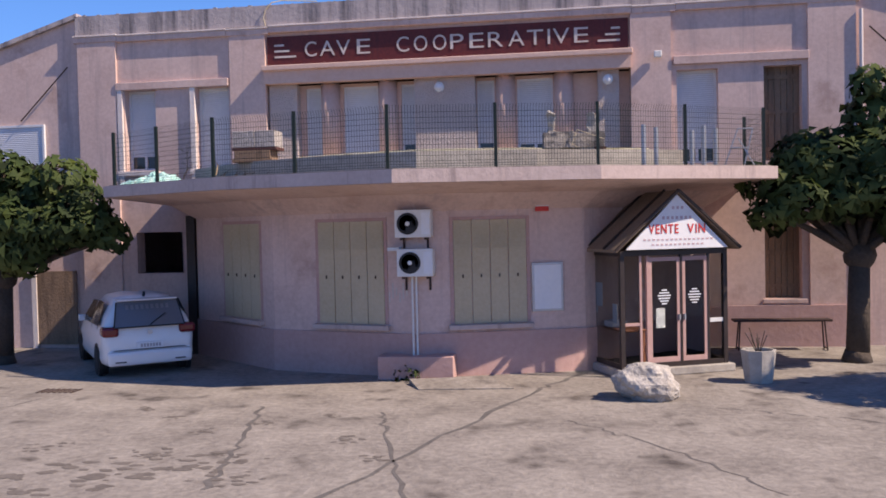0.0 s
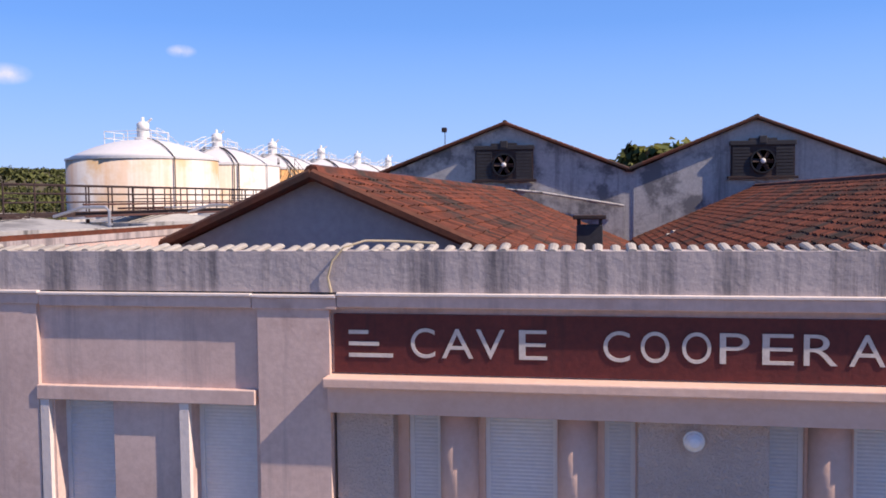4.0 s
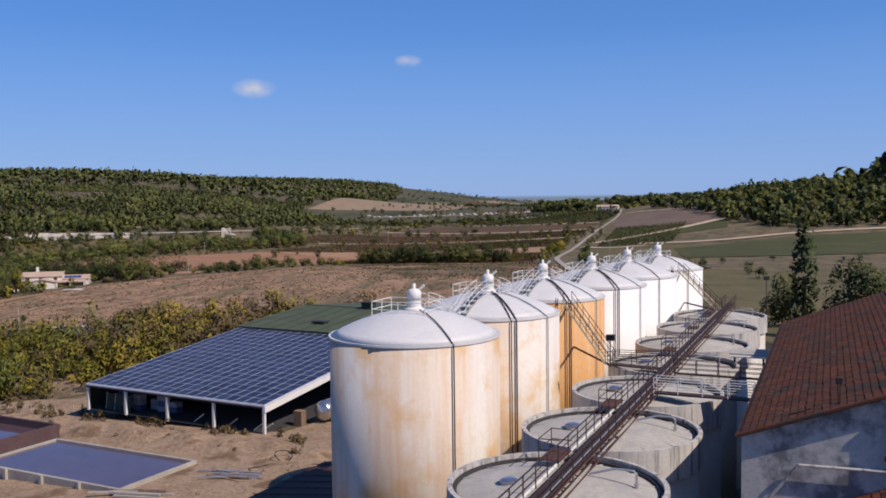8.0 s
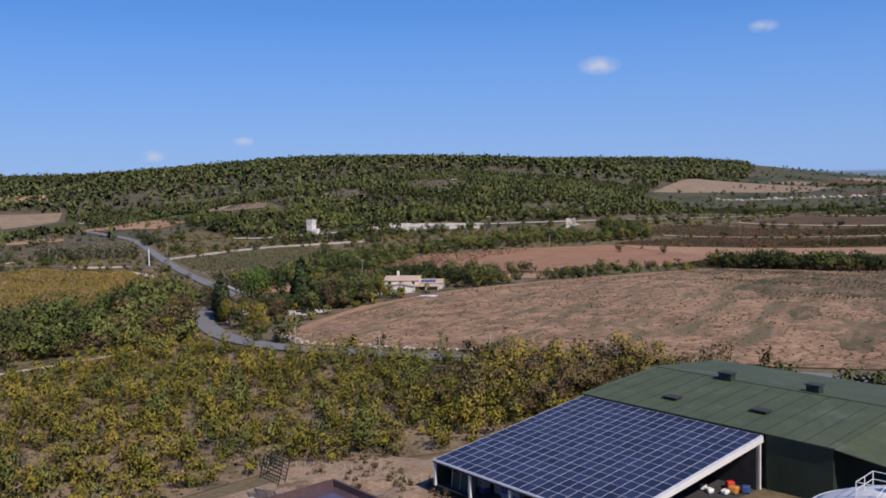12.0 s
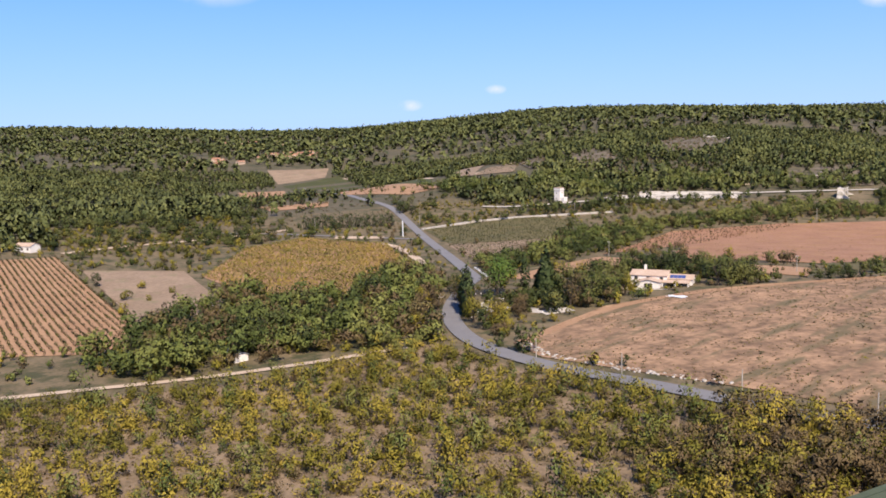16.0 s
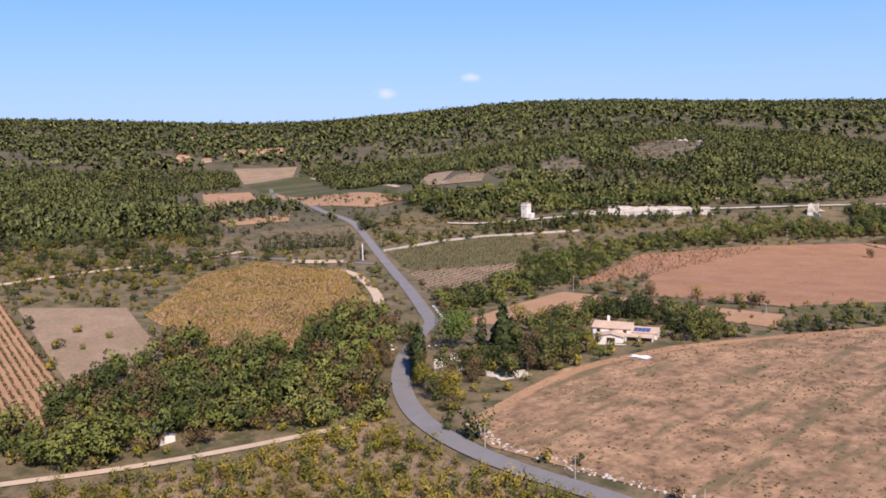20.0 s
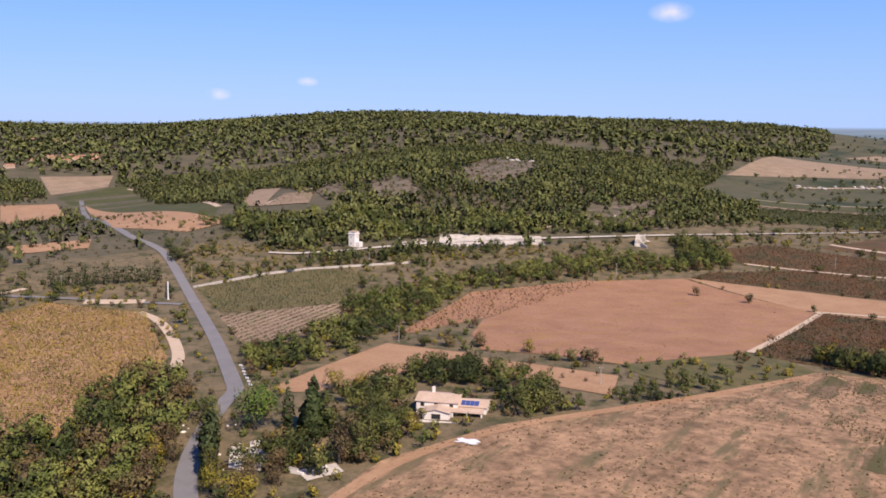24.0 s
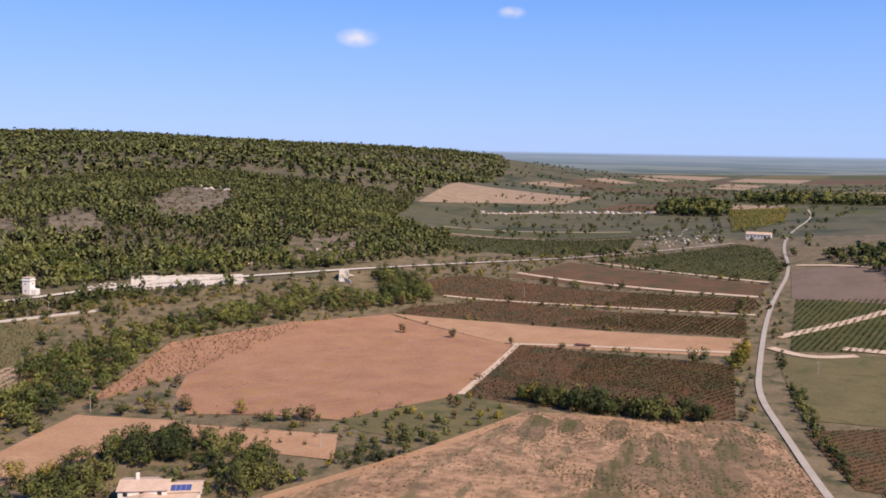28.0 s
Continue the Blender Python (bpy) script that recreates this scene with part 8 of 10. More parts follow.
for j in range(12):
    y = 48.5 + 1.75 * j
    part("seam", prism([(-53.6, y), (-43.6, y - 0.4), (-43.6, y - 0.34), (-53.6, y + 0.06)], [-1.15, 0.1, 0.1, -1.15], [-1.1, 0.15, 0.15, -1.1]), M_RUSTRED, lt)
for x, y in ((-53.4, 47.6), (-53.0, 58.0), (-52.6, 68.2), (-44.0, 46.0), (-44.0, 67.8)):
    part("post", boxes((x - 0.1, x + 0.1, y - 0.1, y + 0.1, -5.5, -1.3)), M_BLACKMETAL, lt)
part("back_wall", boxes((-43.9, -43.6, 45.0, 68.0, -5.5, -0.1)), M_CONCRETE, lt)

# yard banks and fences
def bank(name, poly, rise, cell, material, seed, label, category="bank"):
    """A rough heap of earth that fades out towards its outline."""
    p = np.array(poly, float)
    xs, ys = np.arange(p[:, 0].min(), p[:, 0].max() + cell, cell), np.arange(p[:, 1].min(), p[:, 1].max() + cell, cell)
    gx, gy = np.meshgrid(xs, ys, indexing="ij")
    edge = np.full(gx.shape, 1e9)
    for (x0, y0), (x1, y1) in zip(poly, poly[1:] + poly[:1]):
        dx, dy = x1 - x0, y1 - y0
        t = np.clip(((gx - x0) * dx + (gy - y0) * dy) / (dx * dx + dy * dy), 0, 1)
        edge = np.minimum(edge, np.hypot(gx - x0 - t * dx, gy - y0 - t * dy))
    ok = inside(gx.ravel(), gy.ravel(), poly).reshape(gx.shape)
    f = np.where(ok, np.clip(edge / 4.0, 0, 1), -0.3)
    z = land(gx, gy) + 0.1
    for i in range(gx.shape[0]):
        for j in range(gx.shape[1]):
            q = Vector((gx[i, j] * 0.22, gy[i, j] * 0.22, seed))
            z[i, j] += f[i, j] * rise * (0.55 + 0.5 * noise.noise(q) + 0.25 * noise.noise(q * 3.1) + 0.12 * noise.noise(q * 7.3))
    i = np.arange(gx.size).reshape(gx.shape)
    q = np.stack([i[:-1, :-1], i[1:, :-1], i[1:, 1:], i[:-1, 1:]], -1).reshape(-1, 4)
    return tagged(raw_mesh(name, np.stack([gx, gy, z], -1).reshape(-1, 3), q, material, smooth=True), label, category, kind="structure")


bank("dirt_bank", [(-110, 83.5), (-97, 79.5), (-72, 78.5), (-60, 80), (-60, 86), (-74, 87.5), (-104, 90.5), (-112, 90)], 1.7, 0.7, M_DIRT, 3.0, "rough pale dirt bank before the solar shed")
bank("dirt_bank", [(-140, 84), (-118, 82), (-108, 92), (-108, 104), (-126, 100)], 0.9, 0.9, M_DIRT, 8.0, "dry dirt slope at the edge of the scrub")
for k in range(26):
    f = k / 25
    x, y = -138 + 32 * f, 82 + 15 * f + 2 * math.sin(5 * f)
    post = part("fence_post", boxes((-0.05, 0.05, -0.05, 0.05, -0.2, 1.3)), M_CONCRETE)
    post.location = (x, y, land_z(x, y) + 0.1)
    tagged(post, "thin grey concrete fence post in the scrub", "fence post", "boundary fence posts")
# ---- plants ----
def proto(seed, lobes, n, leaf, flat=0.35):
    return clump_cloud(n, lobes, leaf, np.random.default_rng(seed), flat)


def random_lobes(seed, count, spread, r, z0, z1, squash=0.8):
    g = np.random.default_rng(seed)
    out = []
    for k in range(count):
        a, d = g.uniform(0, 6.28), spread * math.sqrt(g.uniform(0, 1))
        s = r * g.uniform(0.65, 1.2)
        out.append((d * math.cos(a), d * math.sin(a), g.uniform(z0, z1), s, s, s * squash))
    return out


# unit plants: about one unit in radius, standing on z = 0
NEARSHRUBS = [proto(15 + k, random_lobes(35 + k, 8, 0.62, 0.42, 0.3, 1.5, 1.05), 260, 0.11, 0.45) for k in range(6)]
SHRUBS = [proto(10 + k, random_lobes(30 + k, 6, 0.6, 0.5, 0.3, 1.35, 1.0), 84, 0.25, 0.45) for k in range(5)]
BROADLEAF = [proto(50 + k, random_lobes(60 + k, 11, 0.7, 0.42, 0.4, 1.75), 330, 0.145) for k in range(4)]
HILLTREES = [proto(85 + k, random_lobes(95 + k, 4, 0.4, 0.52, 0.5, 1.4), 22, 0.46, 0.4) for k in range(6)]
CRESTTREES = [proto(88 + k, random_lobes(98 + k, 3, 0.45, 0.6, 0.5, 1.3), 12, 0.66, 0.4) for k in range(6)]
NEARTREES = [proto(55 + k, random_lobes(65 + k, 12, 0.7, 0.42, 0.4, 1.8), 620, 0.1) for k in range(4)]
FARTREES = [proto(80 + k, random_lobes(90 + k, 4, 0.5, 0.58, 0.5, 1.35), 30, 0.46, 0.4) for k in range(6)]
FARLOW = [proto(110 + k, random_lobes(120 + k, 3, 0.55, 0.5, 0.25, 0.7), 20, 0.36, 0.6) for k in range(5)]
TUFTS = [proto(130 + k, [(0, 0, 0.3, 0.6, 0.6, 0.35)], 7, 0.42, 0.8) for k in range(4)]
VINES = [proto(140 + k, [(0, 0, 0.55, 0.5, 0.5, 0.45)], 12, 0.3, 0.6) for k in range(4)]


def scatter(poly, gap, gen, jitter=0.48):
    """Jittered grid of plan points inside an outline."""
    p = np.array(poly, float)
    xs, ys = np.arange(p[:, 0].min(), p[:, 0].max(), gap), np.arange(p[:, 1].min(), p[:, 1].max(), gap)
    gx, gy = np.meshgrid(xs, ys)
    gx, gy = gx.ravel() + gen.uniform(-jitter, jitter, gx.size) * gap, gy.ravel() + gen.uniform(-jitter, jitter, gy.size) * gap
    ok = inside(gx, gy, poly)
    return gx[ok], gy[ok]


def off_road(x, y, line, width):
    """True where a point keeps clear of a plan line."""
    ok = np.ones(len(x), bool)
    for (x0, y0), (x1, y1) in zip(line, line[1:]):
        dx, dy = x1 - x0, y1 - y0
        t = np.clip(((x - x0) * dx + (y - y0) * dy) / (dx * dx + dy * dy), 0, 1)
        ok &= np.hypot(x - x0 - t * dx, y - y0 - t * dy) > width
    return ok


def patchy(x, y, size, seed):
    """Slow waves over the plan, from -1 to 1, for thickets and clearings."""
    g = np.random.default_rng(seed)
    v = np.zeros(len(x))
    for k in range(6):
        a, w = g.uniform(0, 6.28), g.uniform(0.6, 1.8) / size
        v += np.sin((x * math.cos(a) + y * math.sin(a)) * w * 6.28 + g.uniform(0, 6.28))
    return v / 3.0


FIELDS = [BIGFIELD, ORANGE, STRIPVINE, VINE_SOUTH, VINE_A, VINE_B, BROWN_C, GREEN_D, GREEN_E, YELLOW, VINE_WEST, PLOT_1, PLOT_2, GREEN_R, VINE_R, YELLOW_FAR, ORCHARD, SANDY, DIRT_STRIP, FALLOW_WEST]


ARCH_GAP = [(-592, 728), (-552, 752), (-505, 690), (-548, 660)]
YARD_GAP = [(-657, 552), (-686, 580), (-632, 660), (-600, 632)]


def clear(x, y, fields=FIELDS):
    ok = off_road(x, y, ROAD, 6.5) & ~inside(x, y, ARCH_GAP) & ~inside(x, y, YARD_GAP)
    for f in fields:
        ok &= ~inside(x, y, f)
    return ok


def stand(name, poly, gap, size, protos, material, seed, label, category, thin=None, squash=(0.8, 1.25), fields=FIELDS, sink=0.1):
    """One mesh of uncountable plants inside an outline."""
    g = np.random.default_rng(seed)
    x, y = scatter(poly, gap, g)
    ok = clear(x, y, fields)
    if thin:
        ok &= patchy(x, y, thin[0], seed) + g.uniform(-0.5, 0.5, len(x)) > thin[1]
    x, y = x[ok], y[ok]
    if not len(x):
        return None
    s = g.uniform(size[0], size[1], len(x))
    z = land(x, y) - sink * s
    tris = plant_many(protos, np.stack([x, y, z], 1), s, g, g.uniform(*squash, len(x)))
    return leaf_object(name, tris, material, None, label, "stuff", category)


def tree(name, x, y, height, r, leafmat, label, lobes=9, leaves=520, leaf=0.13, crown_from=0.35, seed=0, z=None, category="tree"):
    """A tapered trunk with limbs and an uneven crown of leaf clumps."""
    z = land_z(x, y) if z is None else z
    t = thing(name, label, category, (x, y, z - 0.05))
    gen = np.random.default_rng(seed + 300)
    bm = bmesh.new()
    top = height * (crown_from + 0.25)
    tube(bm, (0, 0, 0), (0.1 * r * gen.uniform(-1, 1), 0.1 * r * gen.uniform(-1, 1), top), 0.045 * height, 8, 0.025 * height)
    for k in range(5):
        a = gen.uniform(0, 6.28)
        tube(bm, (0, 0, top * gen.uniform(0.6, 0.95)), (0.6 * r * math.cos(a), 0.6 * r * math.sin(a), height * gen.uniform(0.6, 0.85)), 0.02 * height, 6, 0.007 * height)
    part("trunk", bm, M_BARK, t)
    ch = height * (1 - crown_from)
    lb = []
    for k in range(lobes):
        a, d = gen.uniform(0, 6.28), r * 0.62 * math.sqrt(gen.uniform(0, 1))
        f = gen.uniform(0.15, 0.9)
        s = r * gen.uniform(0.32, 0.52) * (1.1 - 0.35 * f)
        lb.append((d * math.cos(a), d * math.sin(a), height * crown_from + ch * f, s, s, min(s, ch * 0.4)))
    leaf_object("crown", clump_cloud(leaves, lb, leaf * r, gen), leafmat, t)
    return t


def spire(name, x, y, height, r, leafmat, label, leaves=380, seed=0, layered=False):
    """A cypress or a conifer: a narrow cone of foliage on a short trunk."""
    t = thing(name, label, "tree", (x, y, land_z(x, y) - 0.05))
    gen = np.random.default_rng(seed + 500)
    part("trunk", tubes([((0, 0, 0), (0, 0, height * 0.5))], 0.12 * r + 0.05, 7), M_BARK, t)
    lb = []
    n = 9 if layered else 7
    for k in range(n):
        f = (k + 0.6) / n
        rr = r * (1 - f) + 0.12 * r if layered else r * math.sin(math.pi * min(1.0, 0.16 + 0.84 * f)) ** 0.6 * (0.9 if f < 0.8 else 0.6)
        lb.append((gen.uniform(-0.1, 0.1) * r, gen.uniform(-0.1, 0.1) * r, height * f, rr, rr, height / n * (0.45 if layered else 0.9)))
    leaf_object("crown", clump_cloud(leaves, lb, 0.24 * r + 0.12, gen, 0.0), leafmat, t)
    return t


SCRUB = [(-285, 150), (-257, 150), (-225, 151), (-193, 157), (-150, 164), (-124, 158), (-108, 128), (-122, 100), (-134, 84), (-134, 58), (-110, 44), (-70, 38), (-90, -40), (-300, -60), (-296, 10), (-290, 42), (-283, 71), (-279, 102)]
drape("dry_slope", SCRUB, M_DRYSLOPE, 0.1, "dry tan grass slope under the scrub", "slope")
stand("scrub_bushes", SCRUB, 4.8, (1.6, 3.5), NEARSHRUBS, L_SCRUB, 1, "dense olive and yellow-green scrub bushes on a slope", "scrub", (32, -0.4), (0.8, 1.5))
stand("scrub_bushes", SCRUB, 8.6, (1.4, 3.4), NEARSHRUBS, L_PINE, 8, "tall green scrub bushes on a slope", "scrub", (34, -0.1), (0.9, 1.8))
stand("scrub_bushes", SCRUB, 5.0, (0.8, 1.9), SHRUBS, L_YELLOWSCRUB, 9, "low bright yellow-green scrub", "scrub", (26, -0.2), (0.7, 1.2))
stand("scrub_bushes", SCRUB, 7.5, (1.2, 2.6), NEARSHRUBS, L_BROWN, 2, "rusty brown scrub bushes among the green", "scrub", (30, 0.0))
stand("dry_tufts", SCRUB, 2.2, (0.5, 1.0), TUFTS, L_BROWN, 3, "low dry grass tufts between bushes", "grass", (20, -0.5))
BELT = [(-157, 139), (-158, 156), (-151, 172), (-140, 178), (-112, 186), (-100, 172), (-108, 150), (-122, 128), (-135, 121)]
stand("thicket", BELT, 4.6, (2.6, 4.2), NEARTREES, L_BROWN, 4, "tall brown-green thicket beside the shed", "thicket", (25, -0.7))
stand("thicket", BELT, 6.0, (2.6, 4.4), NEARTREES, L_SCRUB, 5, "tall olive thicket beside the shed", "thicket", (25, -0.3))
stand("scrub_bushes", [(-100, 186), (-60, 190), (-40, 150), (-50, 140), (-62, 160), (-100, 165)], 4.5, (1.7, 3.0), SHRUBS, L_DARKTREE, 6, "low dark bushes behind the green hall", "scrub", (20, -0.2))
W_ROAD = [(-300, 60), (-319, 43), (-359, 45), (-388, 66), (-419, 107), (-449, 127), (-404, 139), (-394, 161), (-447, 192), (-452, 222), (-432, 226), (-382, 203), (-322, 170), (-285, 152), (-282, 140), (-300, 122), (-302, 90)]
stand("woodland", W_ROAD, 8.0, (3.2, 6.0), BROADLEAF, L_PINE, 11, "mixed olive green trees below the road", "woodland", (40, -0.4), fields=[YELLOW, VINE_WEST])
stand("woodland", W_ROAD, 8.5, (2.6, 5.0), BROADLEAF, L_BROWN, 12, "autumn brown shrubs and small trees", "woodland", (40, -0.1), fields=[YELLOW, VINE_WEST])
stand("woodland", W_ROAD, 7.0, (1.2, 2.4), SHRUBS, L_SCRUB, 13, "low olive bushes along the wood", "scrub", (40, -0.2), fields=[YELLOW, VINE_WEST])
stand("garden_trees", [(-317, 190), (-334, 224), (-366, 268), (-347, 290), (-336, 272), (-318, 256), (-302, 246), (-290, 224), (-292, 206)], 6.0, (2.4, 4.4), BROADLEAF, L_DARKTREE, 14, "leafy green garden trees round the house", "trees", (40, -0.6))
stand("garden_trees", [(-317, 190), (-334, 224), (-366, 268), (-347, 290), (-336, 272), (-318, 256), (-302, 246), (-290, 224), (-292, 206)], 10.0, (2.0, 3.6), BROADLEAF, L_BROWN, 15, "rusty autumn garden trees round the house", "trees", (40, -0.1))
stand("garden_trees", [(-372, 282), (-391, 315), (-353, 337), (-303, 322), (-282, 302), (-288, 290), (-306, 300), (-340, 300)], 6.0, (2.4, 4.6), BROADLEAF, L_DARKTREE, 16, "dark green trees behind the house", "trees", (40, -0.7))
W_STREAM = [(-449, 258), (-479, 296), (-540, 385), (-564, 508), (-558, 609), (-563, 755), (-495, 753), (-462, 700), (-514, 580), (-532, 477), (-448, 349), (-420, 275), (-412, 245)]
stand("stream_wood", W_STREAM, 8.5, (2.6, 5.0), BROADLEAF, L_PINE, 17, "belt of green trees along a stream", "woodland", (60, -0.7), fields=[PLOT_1, PLOT_2, STRIPVINE, ORANGE])
stand("stream_wood", W_STREAM, 12, (2.4, 4.4), BROADLEAF, L_BROWN, 18, "brown trees along a stream", "woodland", (50, 0.0), fields=[PLOT_1, PLOT_2, STRIPVINE, ORANGE])
stand("hedge", [(-277, 318), (-263, 322), (-263, 375), (-275, 377), (-286, 346)], 5.5, (2.0, 3.8), BROADLEAF, L_DARKTREE, 19, "uneven green hedge between fields", "hedge", (30, -0.3), fields=[BIGFIELD])
stand("valley_wood", [(-629, 72), (-652, 121), (-600, 150), (-641, 230), (-696, 195), (-715, 240), (-800, 240), (-800, 60), (-690, 40)], 10, (2.8, 5.0), BROADLEAF, L_DARKTREE, 20, "patchy dark wood beyond the vineyards", "woodland", (80, -0.1), fields=[YELLOW, VINE_WEST])
stand("valley_wood", [(-629, 62), (-760, 40), (-800, 240), (-700, 210), (-610, 170), (-520, 118), (-540, 105), (-590, 72)], 7, (1.2, 2.6), SHRUBS, L_SCRUB, 21, "olive bushes along the vineyards", "scrub", (60, -0.1), fields=[YELLOW, VINE_WEST])
stand("garrigue", [(-665, 328), (-740, 345), (-800, 420), (-790, 440), (-711, 500), (-640, 545), (-600, 640), (-580, 600), (-620, 500), (-652, 400)], 6, (0.9, 2.0), SHRUBS, L_SCRUB, 22, "low stony scrub under the railway bank", "scrub", (60, -0.15))
stand("garrigue", [(-665, 328), (-740, 345), (-800, 420), (-790, 440), (-711, 500), (-640, 545), (-600, 640), (-580, 600), (-620, 500), (-652, 400)], 14, (2.0, 4.4), BROADLEAF, L_DARKTREE, 23, "scattered holm oaks under the railway bank", "trees", (80, 0.1))
stand("arch_trees", [(-525, 680), (-471, 713), (-520, 772), (-562, 765), (-548, 700)], 7, (3.0, 5.6), BROADLEAF, L_DARKTREE, 24, "dense dark trees beside the railway arch", "trees")
stand("field_hedge", [(-275, 462), (-245, 452), (-190, 458), (-178, 474), (-192, 474), (-246, 470)], 5.2, (3.0, 5.0), BROADLEAF, L_DARKTREE, 25, "thick green hedge along the vineyard", "hedge", fields=[])
stand("lane_hedge", [(-160, 560), (-144, 495), (-130, 450), (-116, 412), (-110, 414), (-125, 455), (-138, 500), (-152, 560)], 4.2, (1.4, 2.8), SHRUBS, L_DARKTREE, 26, "bushy verge along the lane", "hedge", fields=[])
stand("lane_hedge", [(-161, 556), (-171, 600), (-190, 690), (-205, 800), (-201, 800), (-184, 690), (-166, 600), (-155, 556)], 4.0, (1.0, 2.4), SHRUBS, L_DARKTREE, 35, "dark bushes along the lane", "hedge", (30, -0.4), fields=[])
stand("lane_hedge", [(-205, 655), (-197, 600), (-190, 600), (-196, 655)], 4.2, (2.0, 3.6), BROADLEAF, L_SCRUB, 27, "bushes by the lane", "hedge", fields=[])
stand("pine_wood", [(-597, 1781), (-440, 1712), (-491, 1981), (-630, 2030)], 17, (8, 13), FARTREES, L_DARKTREE, 28, "dark pine wood by the far lane", "woodland")
stand("pine_wood", [(-510, 2117), (-217, 2138), (-98, 2332), (-550, 2317)], 22, (9, 14), FARTREES, L_DARKTREE, 29, "dark pine wood across the plain", "woodland")
stand("pine_wood", [(-191, 987), (-152, 1057), (-3, 1040), (43, 897), (-132, 900)], 11, (4, 7), FARTREES, L_DARKTREE, 30, "dark wood beside the pale lane", "woodland")
E_WOOD = [(-95, 800), (-34, 735), (60, 730), (200, 760), (330, 1000), (200, 1250), (-20, 1250), (-140, 1000), (-130, 890)]
stand("east_wood", E_WOOD, 12.5, (4.6, 7.6), HILLTREES, L_DARKTREE, 31, "dark green wood behind the winery halls", "woodland", (120, -0.9))
stand("east_wood", E_WOOD, 12, (3.4, 6.4), HILLTREES, L_HILL, 32, "lighter green trees behind the winery halls", "woodland", (120, -0.1))
stand("east_ridge_wood", [(60, 930), (260, 900), (700, 1700), (500, 2300), (60, 2300), (-20, 1500)], 30, (13, 22), FARTREES, L_DARKTREE, 33, "wooded ridge behind the winery", "woodland")
stand("valley_trees", [(-150, 340), (-110, 500), (-60, 520), (60, 460), (30, 330)], 22, (1.6, 3.2), BROADLEAF, L_DARKTREE, 34, "scattered trees beside the lane", "trees", (60, 0.2), fields=[BIGFIELD])

VALLEY_OPEN_LOW = [(-650, 150), (-780, 215), (-1000, 280), (-1330, 325), (-1200, 470), (-850, 450), (-720, 420), (-650, 330)]
# hedgerow bushes and small trees all over the valley floor
VALLEY = [(-700, -40), (-340, -40), (-300, 60), (-280, 150), (-120, 190), (-80, 200), (-90, 300), (-125, 390), (-160, 480), (-190, 620), (-215, 860), (-230, 1020), (-470, 1100), (-560, 820), (-600, 640), (-660, 500), (-690, 300)]
stand("woodland", W_ROAD, 11.0, (3.0, 5.2), BROADLEAF, L_DARKTREE, 68, "dark evergreen trees below the road", "woodland", (50, -0.1), fields=[YELLOW, VINE_WEST])
stand("stream_wood", W_STREAM, 12.0, (3.0, 5.0), BROADLEAF, L_DARKTREE, 69, "dark trees along a stream", "woodland", (50, -0.1), fields=[PLOT_1, PLOT_2, STRIPVINE, ORANGE])
stand("hedge_bushes", VALLEY, 10.5, (1.2, 2.6), SHRUBS, L_PINE, 70, "green bushes between the fields", "bushes", (70, 0.0))
stand("hedge_bushes", VALLEY, 11.0, (1.3, 2.8), SHRUBS, L_SCRUB, 71, "olive bushes between the fields", "bushes", (60, 0.1))
stand("hedge_bushes", VALLEY, 13.0, (1.3, 3.0), SHRUBS, L_BROWN, 72, "rusty bushes between the fields", "bushes", (50, 0.2))
stand("hedge_trees", VALLEY, 26.0, (3.0, 5.0), BROADLEAF, L_DARKTREE, 73, "scattered dark trees between the fields", "trees", (90, 0.0))
RAILTREES = [(-700, 440), (-655, 500), (-610, 650), (-560, 790), (-530, 780), (-575, 640), (-620, 490), (-660, 420)]
stand("bank_trees", RAILTREES, 11.0, (1.8, 4.4), BROADLEAF, L_DARKTREE, 74, "dark trees and bushes along the railway bank", "trees", (50, -0.1), fields=[PLOT_1])
stand("bank_trees", [(-870, 400), (-700, 500), (-640, 640), (-590, 780), (-650, 800), (-720, 660), (-850, 520)], 10.0, (3.2, 6.0), BROADLEAF, L_PINE, 75, "light green pines above the railway bank", "trees", (80, -0.4), fields=[])
stand("foot_wood", [(-600, 790), (-590, 838), (-562, 915), (-548, 990), (-600, 1010), (-680, 1114), (-730, 1200), (-700, 960), (-660, 800)], 9.0, (3.0, 5.6), HILLTREES, L_HILL, 36, "pine wood between the railway bank and the hill", "woodland", (70, -0.55))
stand("foot_wood", [(-600, 790), (-590, 838), (-562, 915), (-548, 990), (-600, 1010), (-680, 1114), (-730, 1200), (-700, 960), (-660, 800)], 10.0, (2.0, 3.8), HILLTREES, L_DARKTREE, 37, "dark oaks between the railway bank and the hill", "woodland", (70, -0.4))
stand("garrigue", VALLEY_OPEN_LOW, 15.0, (1.2, 3.0), SHRUBS, L_DARKTREE, 38, "dark bushes dotted over the upper valley", "bushes", (90, 0.0))
stand("garrigue", VALLEY_OPEN_LOW, 9.0, (0.8, 1.8), FARLOW, L_BROWN, 39, "low brown scrub over the upper valley", "scrub", (70, -0.1))
stand("far_hedges", [(-1000, 1600), (-533, 993), (-287, 959), (-182, 1018), (-239, 1221), (-251, 2234), (-980, 2564)], 24, (2.4, 5.5), FARTREES, L_DARKTREE, 76, "dark trees dotted over the far vineyards", "trees", (130, 0.2), fields=[GREEN_D, GREEN_E, YELLOW_FAR])
stand("far_hedges", [(-1180, 2150), (-900, 2100), (-300, 2400), (-200, 4200), (-1900, 4200), (-1560, 3150)], 48, (3.5, 7.0), CRESTTREES, L_DARKTREE, 77, "dark trees dotted over the far plain", "trees", (300, 0.15), fields=[])
